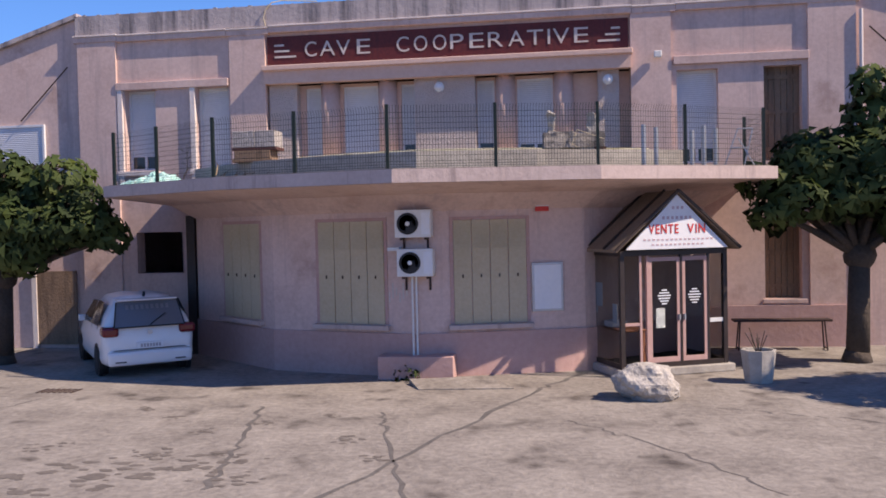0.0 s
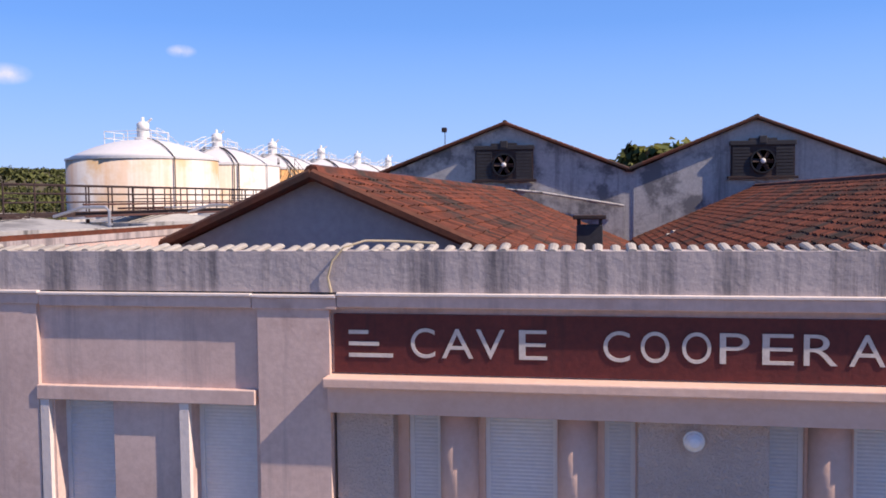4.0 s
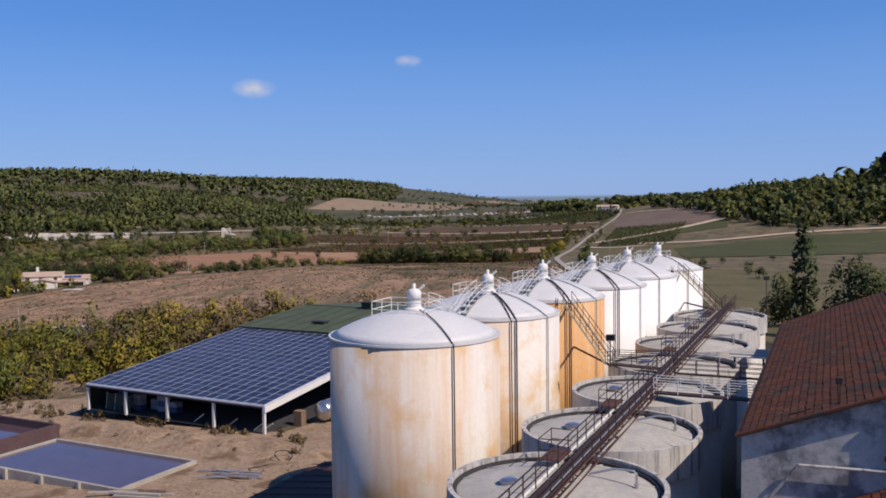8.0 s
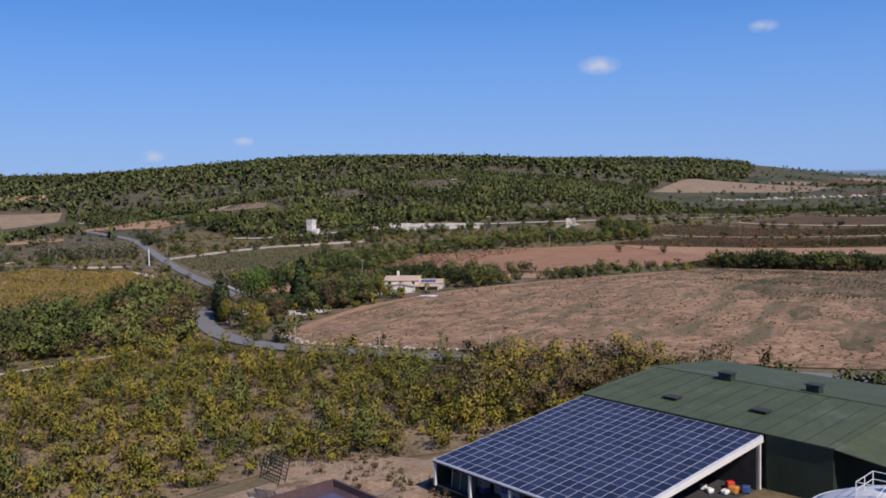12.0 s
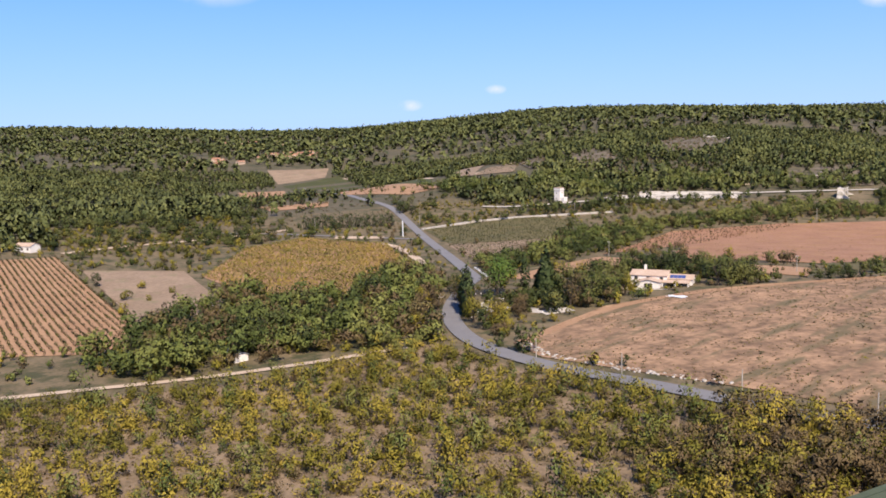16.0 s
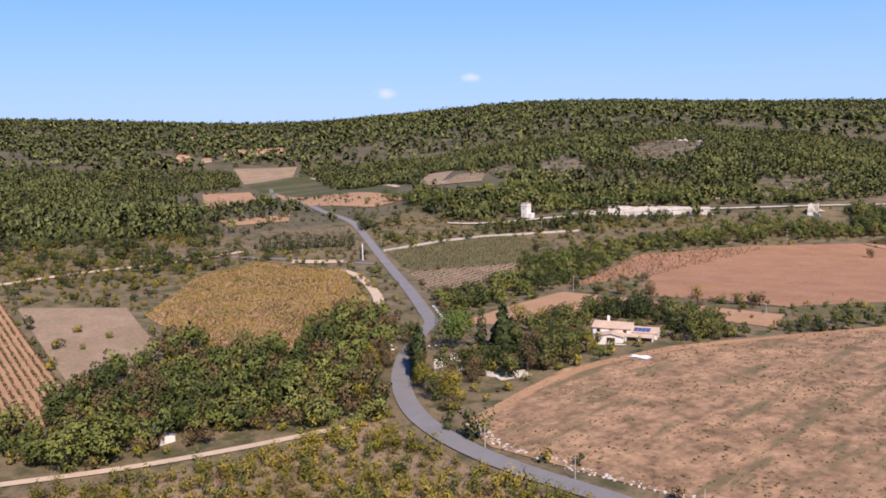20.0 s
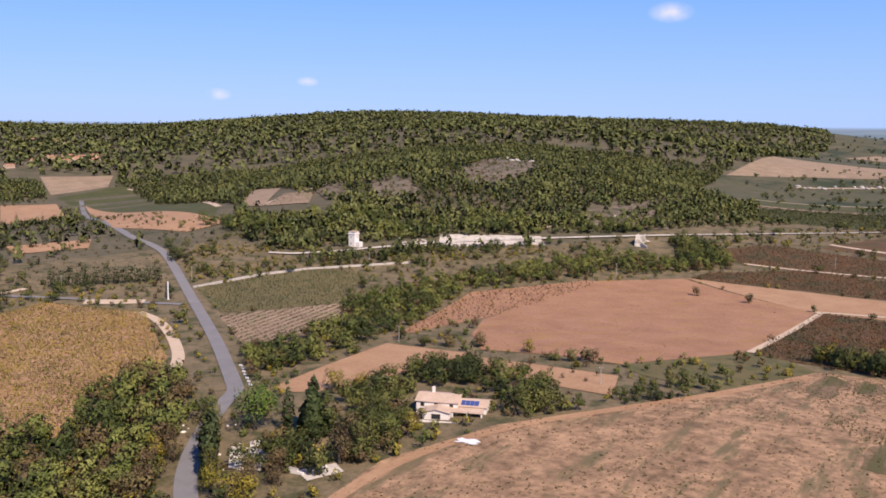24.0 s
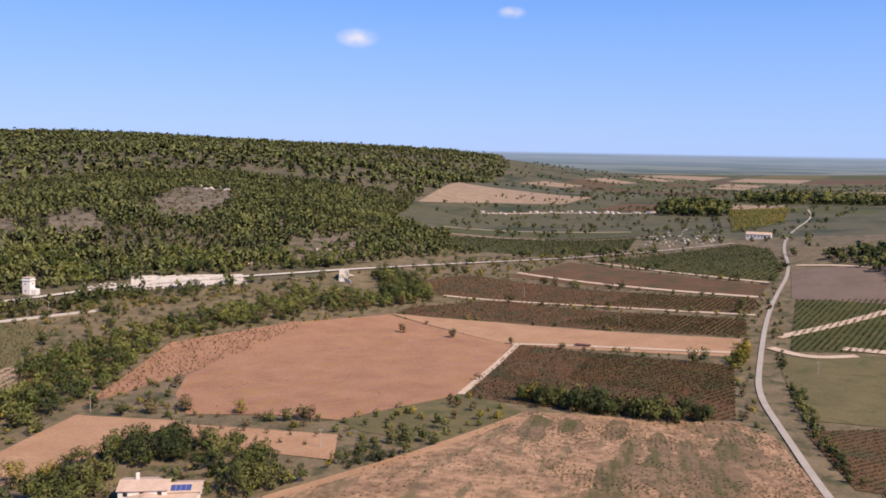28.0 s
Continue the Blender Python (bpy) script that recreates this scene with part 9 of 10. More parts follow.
stand("field_tufts", BIGFIELD, 4.2, (0.4, 0.9), TUFTS, L_SCRUB, 78, "green weeds in the stubble", "grass", (50, 0.35), fields=[])
stand("field_tufts", ORANGE, 5.0, (0.4, 0.9), TUFTS, L_DRYGRASS, 79, "dry weeds on the ploughed soil", "grass", (40, 0.2), fields=[])
stand("yard_tufts", [(-112, 84), (-72, 80), (-60, 82), (-60, 87), (-104, 92), (-128, 104), (-140, 86)], 1.5, (0.35, 0.9), SHRUBS, L_BROWN, 80, "dry brown weeds on the dirt bank", "weeds", (9, 0.1), fields=[])
stand("yard_tufts", [(-80, 46), (-50, 48), (-52, 90), (-70, 84), (-72, 60)], 1.8, (0.2, 0.5), TUFTS, L_DRYGRASS, 81, "sparse dry weeds on the yard", "weeds", (9, 0.3), fields=[])
tree("broadleaf_tree", -6, 172, 17, 8.0, L_DARKTREE, "dense dark green tree behind the halls", 18, 3400, 0.06, 0.08, 90)
tree("broadleaf_tree", 4, 182, 15, 8.5, L_PINE, "bright green leafy tree behind the halls", 18, 3400, 0.06, 0.08, 91)
tree("broadleaf_tree", 17, 176, 16, 9.0, L_PINE, "bright green leafy tree behind the halls", 18, 3400, 0.06, 0.08, 92)
tree("broadleaf_tree", 33, 186, 17, 9.0, L_DARKTREE, "dense dark green tree behind the halls", 18, 3400, 0.06, 0.08, 93)
tree("broadleaf_tree", 50, 182, 15, 9.0, L_DARKTREE, "dense dark green tree behind the halls", 18, 3400, 0.06, 0.08, 94)
tree("broadleaf_tree", -20, 205, 11, 6.5, L_DARKTREE, "rounded dark tree behind the vats", 14, 2200, 0.065, 0.08, 95)
spire("cypress", -15.6, 189.5, 25, 2.8, L_CYPRESS, "tall dark cypress behind the halls", 700, 20)
spire("fir_tree", 26, 196, 22, 5.0, L_CYPRESS, "dark layered conifer behind the halls", 800, 21, True)

# the forest on the hill
VALLEY_OPEN = [(-650, 150), (-780, 215), (-1000, 280), (-1330, 325), (-1600, 380), (-1720, 560), (-1450, 600), (-1000, 520), (-850, 450), (-720, 420), (-650, 330)]
UP_VALLEY = [[(-1559, 548), (-857, 454), (-838, 406), (-932, 372)], [(-1692, 543), (-1785, 698), (-1050, 542), (-891, 459)], [(-1610, 432), (-1608, 518), (-1359, 460), (-1255, 347)], [(-1940, 586), (-1899, 717), (-1778, 663), (-1727, 544)], HILL_VINES, HILL_FIELD]
g = np.random.default_rng(40)
for name, gap, lo, hi, size, protos, leafmat, cut, label in (
        ("hill_pines", 8.6, 0, 1900, (3.4, 6.0), HILLTREES, L_HILL, -0.28, "dense pine forest on the hillside"),
        ("hill_oaks", 11.0, 0, 1900, (2.4, 4.4), HILLTREES, L_DARKTREE, -0.25, "dark holm oaks on the hillside"),
        ("hill_garrigue", 9.0, 0, 1500, (1.4, 2.8), FARLOW, L_BROWN, 0.1, "brown low scrub in the hill clearings"),
        ("far_forest", 22.0, 1900, 4700, (6.5, 10.5), CRESTTREES, L_HILL, -0.6, "forest on the far crest of the hill")):
    xs, ys = np.arange(-4600, -560, gap), np.arange(-500, 4000, gap)
    gx, gy = np.meshgrid(xs, ys)
    gx, gy = gx.ravel() + g.uniform(-0.5, 0.5, gx.size) * gap, gy.ravel() + g.uniform(-0.5, 0.5, gy.size) * gap
    d = np.hypot(gx + 60, gy - 50)
    ok = wooded(gx, gy) & (d > lo) & (d <= hi) & (d < 4600)
    gx, gy = gx[ok], gy[ok]
    clump = patchy(gx, gy, 230, 77)
    ok = (clump if name in ("hill_pines", "far_forest") else -clump) + g.uniform(-0.75, 0.75, len(gx)) > cut
    ok &= off_road(gx, gy, ROAD, 9) & off_road(gx, gy, [(-800, 300), (-690, 440), (-662, 560), (-623, 655), (-576, 780), (-504, 933), (-314, 1160)], 16)
    for f in (GREEN_E, [(-1024, 1586), (-1185, 2038), (-1015, 2561), (-897, 2052), (-982, 1831)], [(-1559, 548), (-857, 454), (-838, 406), (-932, 372)], [(-1692, 543), (-1785, 698), (-1050, 542), (-891, 459)], [(-1610, 432), (-1608, 518), (-1359, 460), (-1255, 347)], [(-1940, 586), (-1899, 717), (-1778, 663), (-1727, 544)], PLOT_1, HILL_VINES, HILL_FIELD, *(CLEARINGS if name != "hill_garrigue" else [])):
        ok &= ~inside(gx + g.normal(0, 9, len(gx)), gy + g.normal(0, 9, len(gx)), f)
    ok &= ~inside(gx, gy, VALLEY_OPEN) | (g.uniform(0, 1, len(gx)) < 0.14)
    for f in UP_VALLEY:
        for k in (30, 60, 95):
            ok &= ~inside(gx - 0.95 * k, gy + 0.28 * k, f)
    gx, gy = gx[ok], gy[ok]
    if name == "far_forest":
        keep = g.uniform(0, 1, len(gx)) < 0.8
        gx, gy = gx[keep], gy[keep]
    s = g.uniform(*size, len(gx))
    tris = plant_many(protos, np.stack([gx, gy, land(gx, gy) - 0.1 * s], 1), s, g, g.uniform(1.0, 1.5, len(gx)))
    leaf_object(name, tris, leafmat, None, label, "stuff", "forest")


def vine_rows(poly, angle, gap, step, size, material, seed, label, hold=0.9, protos=VINES, name="vine_rows", lift=0.2, patch=None, wild=0.07):
    """Trained rows of vines on a plot, as one mesh."""
    gen = np.random.default_rng(seed)
    c, s = math.cos(radians(angle)), math.sin(radians(angle))
    p = np.array(poly, float)
    u, v = p[:, 0] * c + p[:, 1] * s, -p[:, 0] * s + p[:, 1] * c
    gu, gv = np.meshgrid(np.arange(u.min(), u.max(), step), np.arange(v.min(), v.max(), gap))
    gu, gv = gu.ravel() + gen.uniform(-0.3, 0.3, gu.size) * step, gv.ravel() + gen.uniform(-wild, wild, gv.size) * gap
    x, y = gu * c - gv * s, gu * s + gv * c
    ok = inside(x, y, poly) & (gen.uniform(0, 1, len(x)) < hold)
    if patch:
        ok &= patchy(x, y, patch, seed) + gen.uniform(-0.6, 0.6, len(x)) > -0.1
    x, y = x[ok], y[ok]
    sz = gen.uniform(*size, len(x))
    tris = plant_many(protos, np.stack([x, y, land(x, y) + lift], 1), sz, gen)
    leaf_object(name, tris, material, None, label, "stuff", "vines")


for k, outline in enumerate(CLEARINGS):
    stand("garrigue", outline, 9.0, (0.9, 2.2), FARLOW, L_BROWN, 200 + k, "sparse brown scrub in a stony clearing", "scrub", (60, -0.2), fields=[])
    stand("garrigue", outline, 17.0, (1.6, 3.4), SHRUBS, L_HILL, 210 + k, "scattered green bushes in a stony clearing", "scrub", (60, 0.0), fields=[])
vine_rows(HILL_VINES, 35, 5.0, 2.4, (1.0, 1.6), L_GREENVINE, 64, "vine rows in a clearing of the hill", 0.8)
vine_rows(YELLOW, 48, 2.7, 1.25, (1.0, 1.7), L_YELLOWVINE, 51, "rows of yellowing vines on sandy soil")
vine_rows(VINE_WEST, 4, 3.0, 1.6, (1.0, 1.5), L_GREENVINE, 52, "trained green vine rows on sandy soil", 0.9)
vine_rows(VINE_SOUTH, 73, 4.0, 1.6, (1.0, 1.7), L_REDVINE, 53, "rows of russet and dark green vines")
vine_rows(VINE_A, 85, 4.2, 2.0, (1.1, 1.8), L_REDVINE, 54, "rows of russet vines")
vine_rows(VINE_B, 85, 4.5, 2.2, (1.1, 1.8), L_REDVINE, 55, "rows of brown-red vines")
vine_rows(STRIPVINE, 60, 5.5, 3.0, (1.1, 1.9), L_REDVINE, 56, "sparse old vines on an orange strip", 0.75)
vine_rows(PLOT_1, 30, 4.0, 2.2, (0.9, 1.5), L_GREENVINE, 57, "dull green vine rows on stony soil", 0.8)
vine_rows(PLOT_2, 120, 5.2, 1.5, (0.9, 1.4), L_GREENVINE, 58, "thin vine rows on stony soil", 0.9)
vine_rows(GREEN_D, 80, 6.0, 3.0, (1.8, 2.8), L_GREENVINE, 59, "green vine rows by the lane")
vine_rows(GREEN_E, 80, 7.0, 3.5, (2.0, 3.0), L_GREENVINE, 60, "green vine rows under the hill")
vine_rows(GREEN_R, 85, 4.0, 2.0, (1.2, 1.9), L_GREENVINE, 61, "dark green vine rows beside the lane")
vine_rows(VINE_R, 60, 3.2, 1.5, (0.8, 1.3), L_GREENVINE, 62, "vine rows on sandy soil by the lane")
vine_rows(YELLOW_FAR, 80, 9, 5, (2.5, 4), L_YELLOWVINE, 63, "yellow vine rows far along the lane")


spire("cypress", -327, 186, 20, 3.4, L_CYPRESS, "tall dark green cypress beside the road", 520, seed=9)
spire("cypress", -322, 184, 17, 3.2, L_CYPRESS, "tall dark green cypress beside the road", 460, seed=10)
spire("cypress", -341, 194, 16, 2.6, L_CYPRESS, "tall dark green cypress beside the road", seed=1)
spire("cypress", -346, 196, 14, 2.4, L_CYPRESS, "tall dark green cypress beside the road", seed=2)
spire("cypress", -336, 189, 13, 2.6, L_SCRUB, "yellow-green columnar tree beside the road", seed=3)
spire("cypress", -318, 181.5, 15, 3.0, L_CYPRESS, "tall dark green cypress beside the road", 420, seed=11)
spire("cypress", -338, 221, 18, 2.5, L_CYPRESS, "slim dark cypress in the garden", 480, seed=4)
spire("fir_tree", -331, 227, 20, 5.6, L_CYPRESS, "dark layered fir tree in the garden", 1500, seed=5, layered=True)
tree("umbrella_pine", -350, 214.5, 16, 10.0, L_GREENPINE, "round-topped green umbrella pine by the road", 22, 3000, 0.05, 0.35, 6)
tree("oak_tree", -330, 106, 15, 8.5, L_DARKTREE, "big dark evergreen oak above the scrub", 16, 1200, 0.085, 0.15, 7)
tree("oak_tree", -322, 96, 12, 6.5, L_DARKTREE, "dark evergreen oak above the scrub", 12, 800, 0.09, 0.15, 8)
for k, (x, y, h, r) in enumerate(((-213, 172.5, 3.6, 2.0), (-268, 165, 3.8, 2.6), (-262, 161, 3.2, 2.4), (-254, 163, 3.0, 2.0))):
    tree("roadside_bush", x, y, h, r, L_DARKTREE, "dark green bush on the field edge by the road", 6, 260, 0.14, 0.02, 20 + k, category="bush")
for k, (x, y, h, r, lm) in enumerate(((-412, 342, 6, 4.2, L_DARKTREE), (-404, 352, 5.5, 5.0, L_BROWN), (-392, 362, 7.5, 5.5, L_BROWN), (-365, 370, 7, 3.8, L_SCRUB), (-346, 366, 5, 4.0, L_DARKTREE), (-338, 370, 6, 4.2, L_DARKTREE), (-330, 376, 6.5, 4.4, L_BROWN), (-422, 595, 7, 4.0, L_BROWN), (-384, 599, 7, 4.0, L_DARKTREE), (-341, 603, 5, 3.0, L_DARKTREE), (-262, 462, 10, 6.4, L_SCRUB), (-225, 466, 9, 6.4, L_DARKTREE), (-205, 468, 9, 6.0, L_DARKTREE), (-182, 478, 7, 4.2, L_DARKTREE))):
    tree("field_tree", x, y, h, r, lm, "uneven leafy tree on the edge of a field", 9, 420, 0.12, 0.12, 40 + k)
for k, (x, y) in enumerate(((-462, 74), (-489, 86), (-470, 97), (-455, 84))):
    tree("fallow_bush", x, y, 5.0 - k * 0.6, 3.6 - k * 0.5, L_SCRUB, "bright olive bush on the fallow field", 6, 260, 0.15, 0.03, 60 + k, category="bush")
GARDEN = ((-299, 217, 9, 4.8, L_BROWN), (-300, 227, 10, 5.2, L_DARKTREE), (-301, 238, 9, 5.0, L_PINE), (-304, 248, 8, 4.2, L_SCRUB), (-309, 228, 9, 5.0, L_BROWN), (-312, 240, 8, 5.0, L_PINE), (-321, 247, 9, 5.0, L_DARKTREE), (-294, 290, 9, 5.0, L_DARKTREE), (-289, 300, 8, 4.6, L_DARKTREE), (-301, 301, 9, 5.2, L_DARKTREE), (-345, 305, 8, 5.0, L_DARKTREE), (-324, 312, 9, 5.0, L_PINE), (-308, 190, 6, 3.4, L_BROWN), (-300, 194, 5, 3.6, L_BROWN))
for k, (x, y, h, r, lm) in enumerate(GARDEN):
    tree("garden_tree", x, y, h * 1.3, r * 1.1, lm, "leafy garden tree beside the white farmhouse", 14, 1100, 0.07, 0.1, 400 + k)
for k, (x, y, h, r, lm) in enumerate(((-286, 178, 7, 5.0, L_YELLOWSCRUB), (-295, 182, 9, 5.0, L_SCRUB), (-303, 186, 8, 4.6, L_BROWN), (-279, 172, 5, 4.0, L_BROWN), (-309, 200, 7, 4.4, L_BROWN), (-316, 207, 8, 4.4, L_DARKTREE), (-372, 263, 9, 5.5, L_SCRUB), (-362, 270, 8, 5.0, L_SCRUB), (-352, 278, 8, 5.0, L_DARKTREE))):
    tree("garden_tree", x, y, h, r, lm, "leafy tree in the rough garden below the farmhouse", 13, 1000, 0.075, 0.05, 500 + k)
VERGE = ((-352, 196, 8, 4.0, L_BROWN), (-362, 203, 8, 4.4, L_SCRUB), (-372, 206, 7, 4.4, L_DARKTREE), (-382, 212, 6, 4.2, L_PINE), (-341, 180, 8, 3.6, L_BROWN), (-335, 170, 8, 4.4, L_BROWN), (-326, 164, 7, 4.0, L_BROWN), (-346, 176, 7, 4.0, L_SCRUB), (-318, 158, 8, 4.4, L_BROWN), (-308, 154, 6, 4.0, L_SCRUB), (-315, 181, 10, 3.4, L_SCRUB), (-306, 177, 8, 3.8, L_YELLOWSCRUB), (-296, 176, 7, 3.8, L_SCRUB), (-358, 185, 7, 4.4, L_BROWN), (-366, 192, 6, 4.2, L_PINE), (-331, 160, 7, 4.2, L_PINE))
for k, (x, y, h, r, lm) in enumerate(VERGE):
    tree("roadside_tree", x, y, h * 1.4, r * 1.15, lm, "autumn-tinted tree beside the country road", 13, 1000, 0.075, 0.06, 430 + k)
for k in range(14):
    f = k / 13
    tree("orchard_tree", -372 + 70 * f + (k % 2) * 2, 336 + 16 * f + (k % 2) * 12 - 6, 2.4, 1.4, L_BROWN, "small young orchard tree on orange soil", 4, 70, 0.22, 0.2, 80 + k)
for k in range(22):
    spire("cypress", -674 - 0.75 * k + 2.0 * (k % 2), 312 - 3.3 * k, 11 + (k * 7) % 4, 2.7, L_CYPRESS, "dark cypress in a dense row by the road", 130, 120 + k)
for k, (x, y) in enumerate(((-874, 257), (-888, 244), (-880, 262), (-900, 270), (-1174, 375), (-1300, 377), (-860, 300), (-866, 290))):
    spire("cypress", x, y, 15 - k % 3, 3.0, L_CYPRESS, "tall dark cypress by a house up the valley", 110, 160 + k)
for k, (x, y, h, r) in enumerate(((-730, 348, 11, 6.5), (-738, 356, 10, 6.0), (-748, 352, 9, 5.0), (-781, 366, 9, 5.5), (-720, 352, 8, 4.6))):
    tree("holm_oak", x, y, h, r, L_DARKTREE, "dense dark holm oak beside the road", 12, 700, 0.09, 0.08, 470 + k)

vine_rows(BIGFIELD, 108, 2.2, 1.3, (0.3, 0.75), L_DRYGRASS, 82, "dry stubble tufts in loose rows", 0.7, TUFTS, "field_tufts", 0.05, 30, 0.3)
vine_rows(BIGFIELD, 108, 2.6, 1.6, (0.4, 0.9), L_GREENVINE, 83, "green weeds in rows across the stubble", 0.4, TUFTS, "field_tufts", 0.05, 60, 0.4)
vine_rows([(-256, 440), (-169, 477), (-150, 463), (-122, 396), (-96, 330), (-170, 320), (-235, 390)], 108, 2.0, 1.2, (0.4, 0.9), L_GREENVINE, 84, "green weeds growing over the field corner", 0.95, TUFTS, "field_tufts", 0.05, 50, 0.35)
vine_rows([(-340, 688), (-300, 741), (-217, 742), (-206, 687)], 85, 3.6, 1.8, (1.2, 2.0), L_GREENVINE, 85, "dense dark green vine rows")
vine_rows([(-330, 765), (-326, 820), (-223, 812), (-216, 768)], 85, 4.0, 2.0, (1.2, 2.0), L_GREENVINE, 86, "dense dark green vine rows")
vine_rows([(-270, 520), (-280, 600), (-196, 603), (-176, 510)], 73, 3.6, 1.8, (1.0, 1.7), L_GREENVINE, 87, "dense green vine rows")
# ---- farms, walls and poles in the valley ----
def at_land(x, y, dz=0.0):
    return (x, y, land_z(x, y) + dz)


def gable_block(parent, x0, x1, y0, y1, h, rise, wallmat, roofmat, along="x", over=0.4):
    """A rendered block with a tiled gable roof, as wall and two roof slopes under its house."""
    if along == "x":
        ym = (y0 + y1) / 2
        wall = prism([(x0, y0), (x1, y0), (x1, ym), (x1, y1), (x0, y1), (x0, ym)], -1.0, [h, h, h + rise, h, h, h + rise])
        s1 = prism([(x0 - over, y0 - over), (x1 + over, y0 - over), (x1 + over, ym), (x0 - over, ym)], [h - 0.1, h - 0.1, h + rise + 0.02, h + rise + 0.02], [h + 0.1, h + 0.1, h + rise + 0.2, h + rise + 0.2])
        s2 = prism([(x0 - over, ym), (x1 + over, ym), (x1 + over, y1 + over), (x0 - over, y1 + over)], [h + rise + 0.02, h + rise + 0.02, h - 0.1, h - 0.1], [h + rise + 0.2, h + rise + 0.2, h + 0.1, h + 0.1])
    else:
        xm = (x0 + x1) / 2
        wall = prism([(x0, y0), (xm, y0), (x1, y0), (x1, y1), (xm, y1), (x0, y1)], -1.0, [h, h + rise, h, h, h + rise, h])
        s1 = prism([(x0 - over, y0 - over), (xm, y0 - over), (xm, y1 + over), (x0 - over, y1 + over)], [h - 0.1, h + rise + 0.02, h + rise + 0.02, h - 0.1], [h + 0.1, h + rise + 0.2, h + rise + 0.2, h + 0.1])
        s2 = prism([(xm, y0 - over), (x1 + over, y0 - over), (x1 + over, y1 + over), (xm, y1 + over)], [h + rise + 0.02, h - 0.1, h - 0.1, h + rise + 0.02], [h + rise + 0.2, h + 0.1, h + 0.1, h + rise + 0.2])
    part("wall", wall, wallmat, parent)
    part("roof_slope", s1, roofmat, parent)
    part("roof_slope", s2, roofmat, parent)


def face_window(parent, x, y, z, w, h, axis="y", out=-1):
    """A framed window set on a wall face."""
    win = thing_part("window", parent)
    if axis == "y":
        part("window_frame", boxes((x - w / 2, x + w / 2, *sorted((y, y + out * 0.08)), z, z + h)), M_OLDWOOD, win)
        part("pane", boxes((x - w / 2 + 0.1, x + w / 2 - 0.1, *sorted((y + out * 0.08, y + out * 0.1)), z + 0.1, z + h - 0.1)), M_DARKGLASS, win)
    else:
        part("window_frame", boxes((*sorted((y, y + out * 0.08)), x - w / 2, x + w / 2, z, z + h)), M_OLDWOOD, win)
        part("pane", boxes((*sorted((y + out * 0.08, y + out * 0.1)), x - w / 2 + 0.1, x + w / 2 - 0.1, z + 0.1, z + h - 0.1)), M_DARKGLASS, win)


house = thing("farmhouse", "white rendered farmhouse with pale clay roofs among trees", "house", at_land(-315.5, 277, -0.2), 38)
house.scale = (1.3, 1.3, 1.0)
gable_block(house, -9, 3, -4, 5, 4.8, 1.5, M_HOUSEWALL, M_HOUSEROOF, "x")
gable_block(house, 3, 11, -3, 4.5, 3.4, 1.3, M_HOUSEWALL, M_HOUSEROOF, "x")
gable_block(house, -6, 1.5, -9, -4, 2.9, 1.0, M_HOUSEWALL, M_HOUSEROOF, "y")
for x, z in ((-7.2, 2.9), (-3.2, 2.9), (1.2, 2.9), (-7.4, 0.7)):
    face_window(house, x, -4.0, z, 1.1, 1.4)
for x in (5.0, 7.4, 9.6):
    face_window(house, x, -3.0, 0.9, 1.1, 1.4)
for y in (-2.0, 2.4):
    face_window(house, y, -9.0, 2.8, 1.1, 1.4, "x")
face_window(house, -2.2, -9.0, 0.4, 2.6, 1.9)
part("chimney", boxes((-5.4, -4.6, 0.6, 1.4, 6.0, 8.5), bevel=0.04), M_HOUSEWALL, house)
part("terrace_wall", boxes((-11, 11.5, -11.4, -11.0, -1.2, 0.6), (11.1, 11.5, -11.0, 2.0, -1.2, 0.6)), M_HOUSEWALL, house)
for i in range(4):
    part("solar_panel", prism([(3.6 + 1.3 * i, -2.7), (4.8 + 1.3 * i, -2.7), (4.8 + 1.3 * i, -0.3), (3.6 + 1.3 * i, -0.3)], [3.72, 3.72, 4.55, 4.55], [3.8, 3.8, 4.63, 4.63]), M_BLUE, house, "bright blue solar panel")
part("porch_roof", prism([(1.6, -6.5), (10.5, -6.5), (10.5, -3.0), (1.6, -3.0)], [2.3, 2.3, 3.0, 3.0], [2.45, 2.45, 3.15, 3.15]), M_HOUSEROOF, house)
for x in (1.9, 6.0, 10.2):
    part("porch_pillar", boxes((x - 0.2, x + 0.2, -6.4, -6.0, -0.8, 2.32), bevel=0.03), M_HOUSEWALL, house)
for x, y, w, d, h, a in ((-330, 201, 7, 0.6, 2.0, 25), (-326, 196, 6, 0.6, 1.5, 30), (-334, 206, 5, 0.6, 2.2, 115), (-322, 199, 8, 0.7, 1.2, 20), (-318, 193, 5, 0.6, 1.0, 110), (-302, 203, 6, 0.5, 1.6, 20), (-298, 209, 7, 0.5, 1.8, 112), (-384, 191, 9, 0.7, 2.0, 40), (-379, 187, 6, 0.7, 1.4, 125), (-376, 194, 8, 0.7, 1.2, 35)):
    rw = thing("garden_wall", "broken white limewashed garden wall among trees", "wall", at_land(x, y, -0.3), a)
    part("masonry", boxes((-w / 2, w * 0.1, -d / 2, d / 2, 0, h + 0.3), (w * 0.1, w / 2, -d / 2 + 0.02, d / 2 - 0.02, 0, h * 0.6 + 0.3), bevel=0.08), M_HOUSEWALL, rw)
    part("coping", boxes((-w / 2 - 0.1, w * 0.12, -d / 2 - 0.1, d / 2 + 0.1, h + 0.3, h + 0.42), bevel=0.04), M_ROCK, rw)
drape("pale_drive", [(-304, 204), (-300, 216), (-292, 214), (-294, 202)], M_RAIL, 0.3, "pale gravel drive by the garden", "drive", 4.0)
